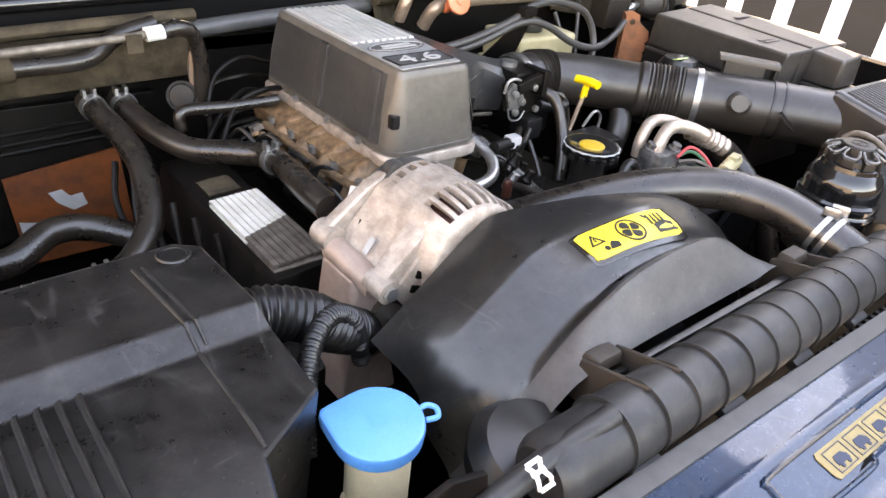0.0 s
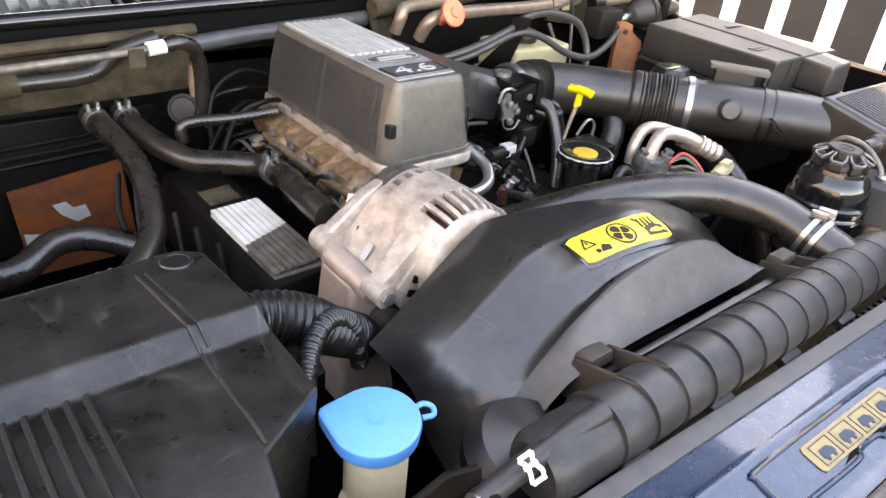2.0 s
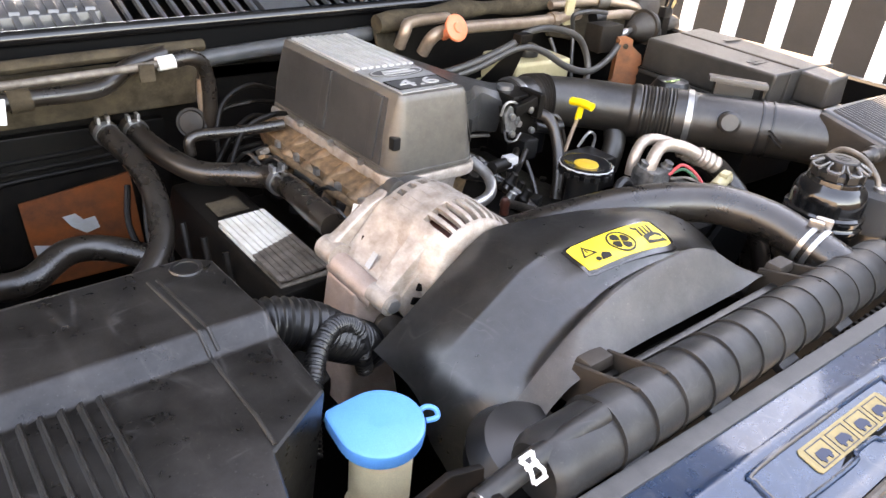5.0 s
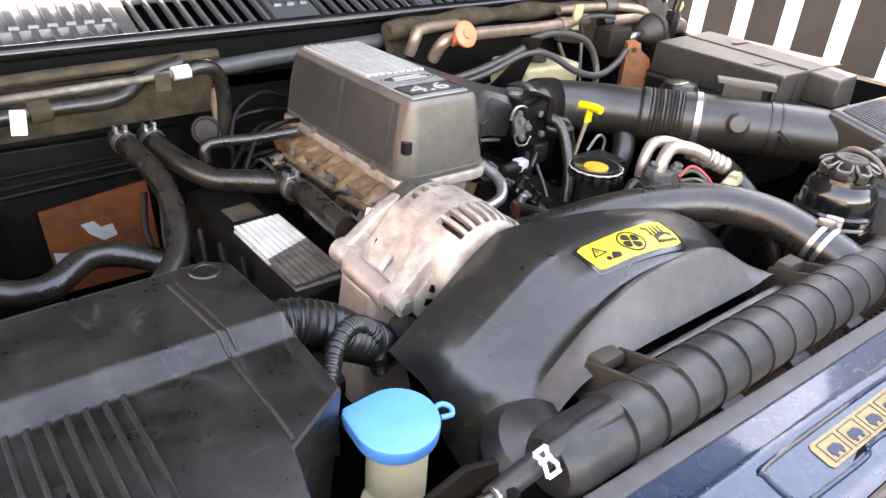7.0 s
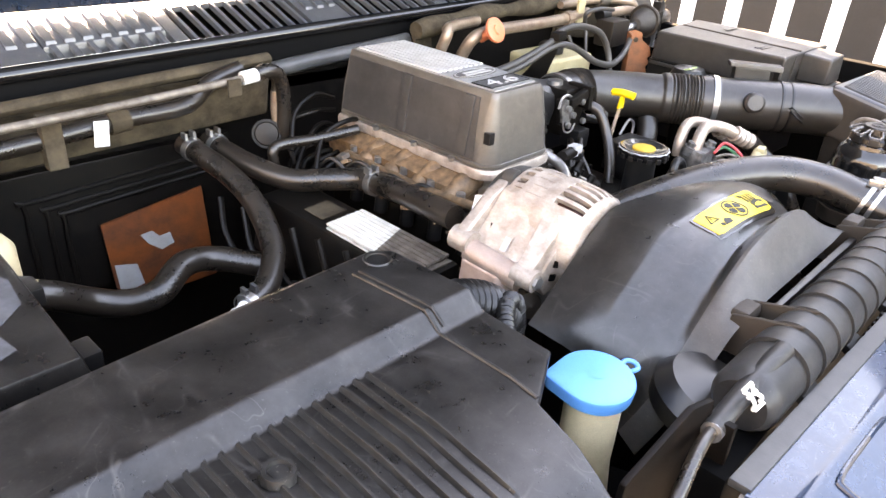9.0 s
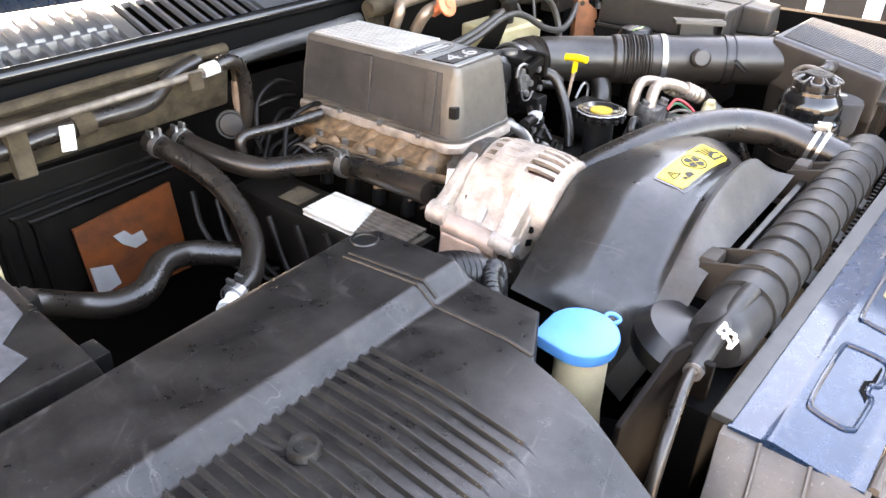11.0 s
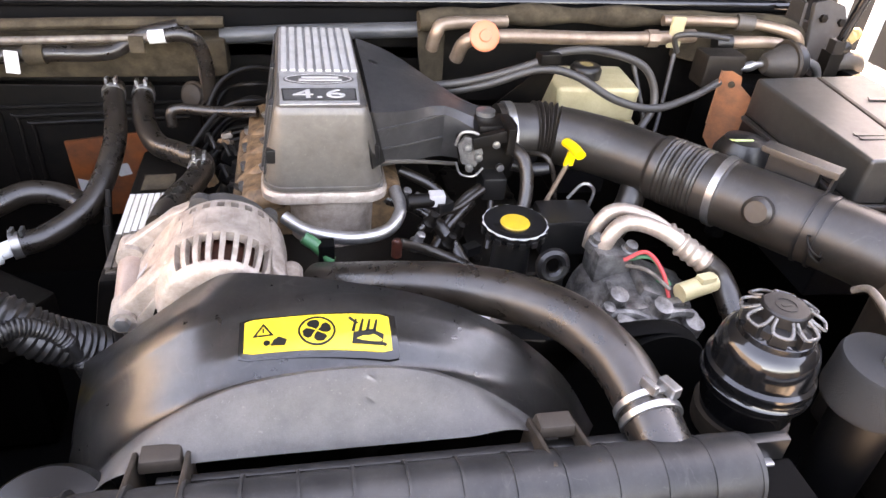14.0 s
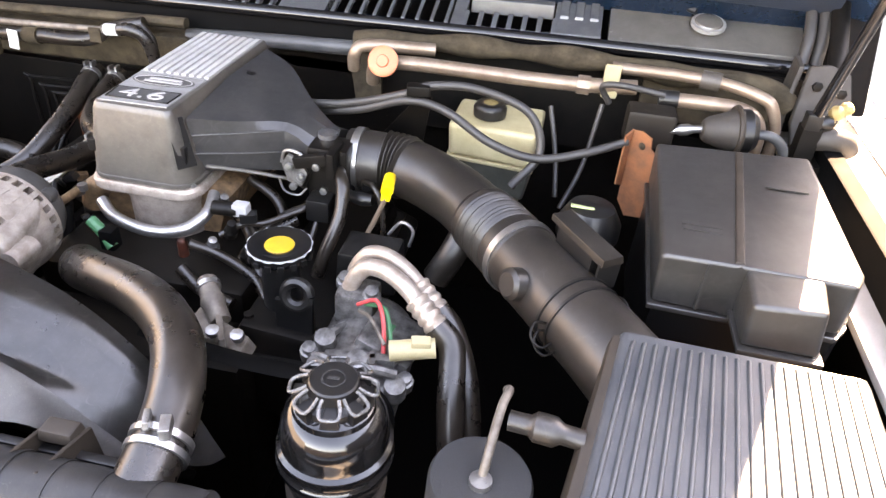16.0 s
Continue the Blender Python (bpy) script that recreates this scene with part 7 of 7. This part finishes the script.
part("foot", block((0.93, 0.88, 0.050), (0.085, 0.08, 0.016), 0.004, rotz(6)), DARK, hg)
for x, y, z in ((0.916, 0.945, 0.150), (0.915, 0.912, 0.072), (0.952, 0.938, 0.145)):
    part("bolt", lathe([(0.0, 0.0), (0.008, 0.0), (0.008, 0.006), (0.0, 0.007)], (x, y - 0.006, z), (0.1, -1, 0.2), 6), DARK, hg)
part("gutter", prism([(0.955, 0.90, 0.0), (0.985, 0.90, 0.0), (0.985, 1.30, 0.06), (0.955, 1.30, 0.06)], [(0.965, 0.90, 0.040), (0.985, 0.90, 0.042), (0.985, 1.30, 0.15), (0.965, 1.30, 0.15)], 0.004), DARK, hg)
part("corner_panel", prism([(0.955, 1.07, 0.06), (1.06, 1.07, 0.06), (1.06, 1.30, 0.08), (0.955, 1.30, 0.08)], [(0.950, 1.13, 0.25), (1.05, 1.15, 0.25), (1.03, 1.36, 0.33), (0.945, 1.36, 0.33)], 0.01), DARKBROWN, hg, "dark brown corner below the windscreen pillar")
for d in (0.0, 0.022):
    part("seal", tube([(0.915 + d, 1.040, 0.15), (0.920 + d, 1.075, 0.20), (0.918 + d, 1.16, 0.27), (0.90 + d, 1.30, 0.36)], 0.010, 10), CABLE, hg, "grey-black rubber pillar seal")
part("pillar", tube([(0.90, 1.22, 0.22), (0.84, 1.6, 0.50), (0.76, 1.98, 0.72)], 0.045, 14), SHADOW, hg)

# ---------------------------------------------------------------- bulkhead on the near side
ins = thing("bulkhead_insulation", (-0.4, 1.03, 0.0), "dirty beige insulation ledge along the bulkhead", "insulation")
part("ledge", prism([(-0.98, 1.0, -0.015), (-0.18, 1.0, 0.0), (-0.18, 1.06, 0.0), (-0.98, 1.06, -0.015)], [(-0.98, 0.975, 0.055), (-0.18, 0.985, 0.072), (-0.18, 1.06, 0.075), (-0.98, 1.06, 0.058)], 0.008, segs=2), BEIGE, ins)
part("flap", tube([(-0.98, 0.985, 0.072), (-0.6, 0.985, 0.085), (-0.4, 0.985, 0.094), (-0.18, 0.99, 0.100)], 0.012, 10, flat=0.8), BEIGE, ins)
ins2 = thing("bulkhead_insulation", (0.5, 1.03, 0.05), "dirty brown insulation edge behind the pipes", "insulation")
part("edge", tube([(0.15, 0.975, 0.115), (0.30, 0.985, 0.126), (0.45, 0.99, 0.128), (0.62, 0.985, 0.130), (0.72, 0.990, 0.122), (0.80, 0.985, 0.130), (0.87, 0.968, 0.118), (0.895, 0.955, 0.100)], 0.017, 12, 8, lambda s: 1 + 0.22 * math.sin(s * 37)), BEIGE, ins2)
part("curtain", slab([(0.66, 1.000, 0.128), (0.80, 0.992, 0.122), (0.888, 0.958, 0.110), (0.880, 0.950, 0.045), (0.78, 0.985, 0.030), (0.66, 1.0, 0.05)], 0.012, 0.004, (0, 1, 0)), BEIGE, ins2, "sagging brown padding")
part("flap", slab([(0.15, 0.98, 0.105), (0.15, 0.955, 0.06), (0.16, 0.95, 0.0), (0.20, 0.97, 0.0), (0.20, 0.98, 0.10)], 0.01, 0.003, (0, 1, 0)), BEIGE, ins2)
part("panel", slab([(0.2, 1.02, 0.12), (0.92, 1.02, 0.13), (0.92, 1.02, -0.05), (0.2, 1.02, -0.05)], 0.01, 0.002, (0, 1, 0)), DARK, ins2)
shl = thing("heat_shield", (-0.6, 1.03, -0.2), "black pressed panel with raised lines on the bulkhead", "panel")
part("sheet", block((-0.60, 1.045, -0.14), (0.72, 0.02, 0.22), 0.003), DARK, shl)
for d in (0.0, 0.028, 0.05):
    part("bead", tube([(-0.58 + d, 1.032, -0.26), (-0.58 + d, 1.032, -0.085 - d * 0.6), (-0.565 + d, 1.032, -0.072 - d * 0.6), (-0.26, 1.032, -0.060 - d * 0.6)], 0.004, 8, 4), DARK, shl)
org = thing("orange_panel", (-0.40, 1.0, -0.25), "rust-orange painted panel with worn pale patches", "panel")
f = frame_on((-0.395, 1.020, -0.185), (1, -0.10, 0.06), (0, 0, 1))
part("sheet", flat_shape(f, [(-0.085, -0.10), (0.085, -0.10), (0.085, 0.075), (-0.085, 0.055)], 0.006), ORANGE, org)
part("worn_patch", flat_shape(lambda a, b, c=0: f(a, b, c + 0.0062), [(-0.03, 0.02), (-0.02, 0.0), (0.0, -0.018), (0.022, -0.012), (0.018, 0.01), (0.0, 0.008), (-0.01, 0.022)], 0.0005), PALEPAINT, org, "pale worn patch")
part("worn_patch", flat_shape(lambda a, b, c=0: f(a, b, c + 0.0062), [(-0.08, -0.02), (-0.045, -0.03), (-0.04, -0.07), (-0.08, -0.08)], 0.0005), PALEPAINT, org)

fuel = thing("fuel_pipe", (-0.5, 0.9, 0.08), "pale plated fuel pipe along the bulkhead", "pipe")
part("tube", tube([(-0.98, 0.92, 0.075), (-0.70, 0.905, 0.084), (-0.48, 0.90, 0.092), (-0.32, 0.90, 0.099), (-0.275, 0.90, 0.102)], 0.0060, 12), OLDALU, fuel)
part("sleeve", tube([(-0.285, 0.90, 0.1015), (-0.255, 0.90, 0.104)], 0.0105, 12, 2), WHITE, fuel, "white plastic sleeve")
part("bend", tube([(-0.260, 0.90, 0.104), (-0.238, 0.90, 0.107), (-0.216, 0.905, 0.094), (-0.206, 0.91, 0.055), (-0.206, 0.915, 0.0), (-0.208, 0.92, -0.03)], 0.0115, 12), RUBBER, fuel)
part("tag", block((-0.303, 0.892, 0.092), (0.022, 0.004, 0.026), 0.001), BEIGE, fuel, "paper tag")
part("brass_union", lathe([(0.0, -0.03), (0.007, -0.03), (0.009, 0.0), (0.007, 0.03), (0.0, 0.03)], (-0.212, 0.925, 0.035), seg=12), PIPE, fuel)
part("drop", tube([(-0.212, 0.925, 0.06), (-0.213, 0.925, 0.085), (-0.235, 0.93, 0.108)], 0.006, 10), RUBBER, fuel)
fr_ = thing("fuel_return_pipe", (-0.5, 0.93, 0.05), "grey-black return pipe with a white tag", "pipe")
part("tube", tube([(-0.98, 0.95, 0.025), (-0.60, 0.94, 0.048), (-0.46, 0.935, 0.060), (-0.36, 0.94, 0.062), (-0.31, 0.955, 0.085), (-0.25, 0.965, 0.098)], 0.0125, 12), RUBBER, fr_)
part("union", tube([(-0.478, 0.935, 0.058), (-0.45, 0.935, 0.060)], 0.0165, 12, 1), BEIGE, fr_)
part("tag", block((-0.495, 0.918, 0.052), (0.020, 0.003, 0.036), 0.001, euler(y=6)), WHITE, fr_, "white tag")
part("bracket", block((-0.555, 0.93, 0.05), (0.026, 0.02, 0.075), 0.003), BEIGE, fr_)
rl = thing("bulkhead_tube", (0, 1.01, 0.08), "black tube across the bulkhead", "pipe")
part("tube", tube([(-0.19, 1.010, 0.070), (-0.07, 1.012, 0.078), (0.10, 1.012, 0.086), (0.16, 1.010, 0.090)], 0.014, 14), GREY, rl)
ds = thing("brass_disc", (-0.225, 0.925, -0.01), "round brass-coloured valve on the bulkhead hose", "valve")
part("disc", lathe([(0.0, -0.008), (0.020, -0.008), (0.022, 0.0), (0.018, 0.008), (0.0, 0.010)], (-0.232, 0.925, -0.004), (-0.5, -0.8, 0.3), 24), BROWN, ds)
part("band", lathe([(0.020, -0.004), (0.024, -0.004), (0.024, 0.004), (0.020, 0.004)], (-0.232, 0.925, -0.004), (-0.5, -0.8, 0.3), 24), DARK, ds)
vac = thing("vacuum_hose", (-0.2, 0.83, 0.0), "black breather hose to the plenum", "hose")
part("tube", tube([(-0.262, 0.86, -0.03), (-0.262, 0.862, -0.008), (-0.245, 0.86, 0.0), (-0.19, 0.84, 0.004), (-0.125, 0.82, 0.012)], 0.0085, 12), RUBBER, vac)
leads = thing("ignition_leads", (-0.18, 0.87, -0.02), "tangle of black ignition leads behind the engine", "leads")
rnd = random.Random(4)
for k in range(9):
    y0, z0 = 0.86 + rnd.uniform(-0.03, 0.07), -0.02 + rnd.uniform(-0.05, 0.07)
    pts = [(-0.225 + rnd.uniform(-0.02, 0.02), y0 - 0.04, z0 - 0.05), (-0.185, y0 + rnd.uniform(-0.02, 0.02), z0), (-0.135, y0 + rnd.uniform(-0.02, 0.02), z0 + 0.02), (-0.08, y0 + 0.02, z0 + rnd.uniform(-0.01, 0.03))]
    part("lead", tube(pts, 0.0042, 8), DARK, leads)
leads2 = thing("ignition_leads", (-0.36, 0.72, -0.1), "black plug leads hanging beside the rocker cover", "leads")
for k in range(6):
    pts = [(-0.36 + 0.008 * k, 0.86 - 0.05 * k, -0.06), (-0.375 + 0.012 * k, 0.82 - 0.05 * k, -0.11 - 0.01 * k), (-0.36 + 0.01 * k, 0.76 - 0.05 * k, -0.16), (-0.32, 0.72 - 0.045 * k, -0.16)]
    part("lead", tube(pts, 0.0045, 8), DARK, leads2)
frm = thing("chassis_rail", (-0.5, 0.6, -0.3), "dusty black chassis bracket below the hoses", "bracket")
part("rail", block((-0.50, 0.62, -0.20), (0.16, 0.10, 0.06), 0.006, rotz(-35)), DARK, frm)
part("leg", block((-0.50, 0.62, -0.33), (0.10, 0.08, 0.22), 0.006), SHADOW, frm)
ycap = thing("yellow_cap", (-0.56, 0.55, -0.22), "yellow plastic cap low in the bay", "cap")
part("cap", lathe([(0.0, -0.03), (0.022, -0.03), (0.024, 0.0), (0.016, 0.018), (0.0, 0.02)], (-0.555, 0.55, -0.19), (0.3, 0, 1), 20), YELLOW, ycap)
part("stem", tube([(-0.555, 0.55, -0.21), (-0.555, 0.55, -0.40)], 0.02, 10, 2), SHADOW, ycap)
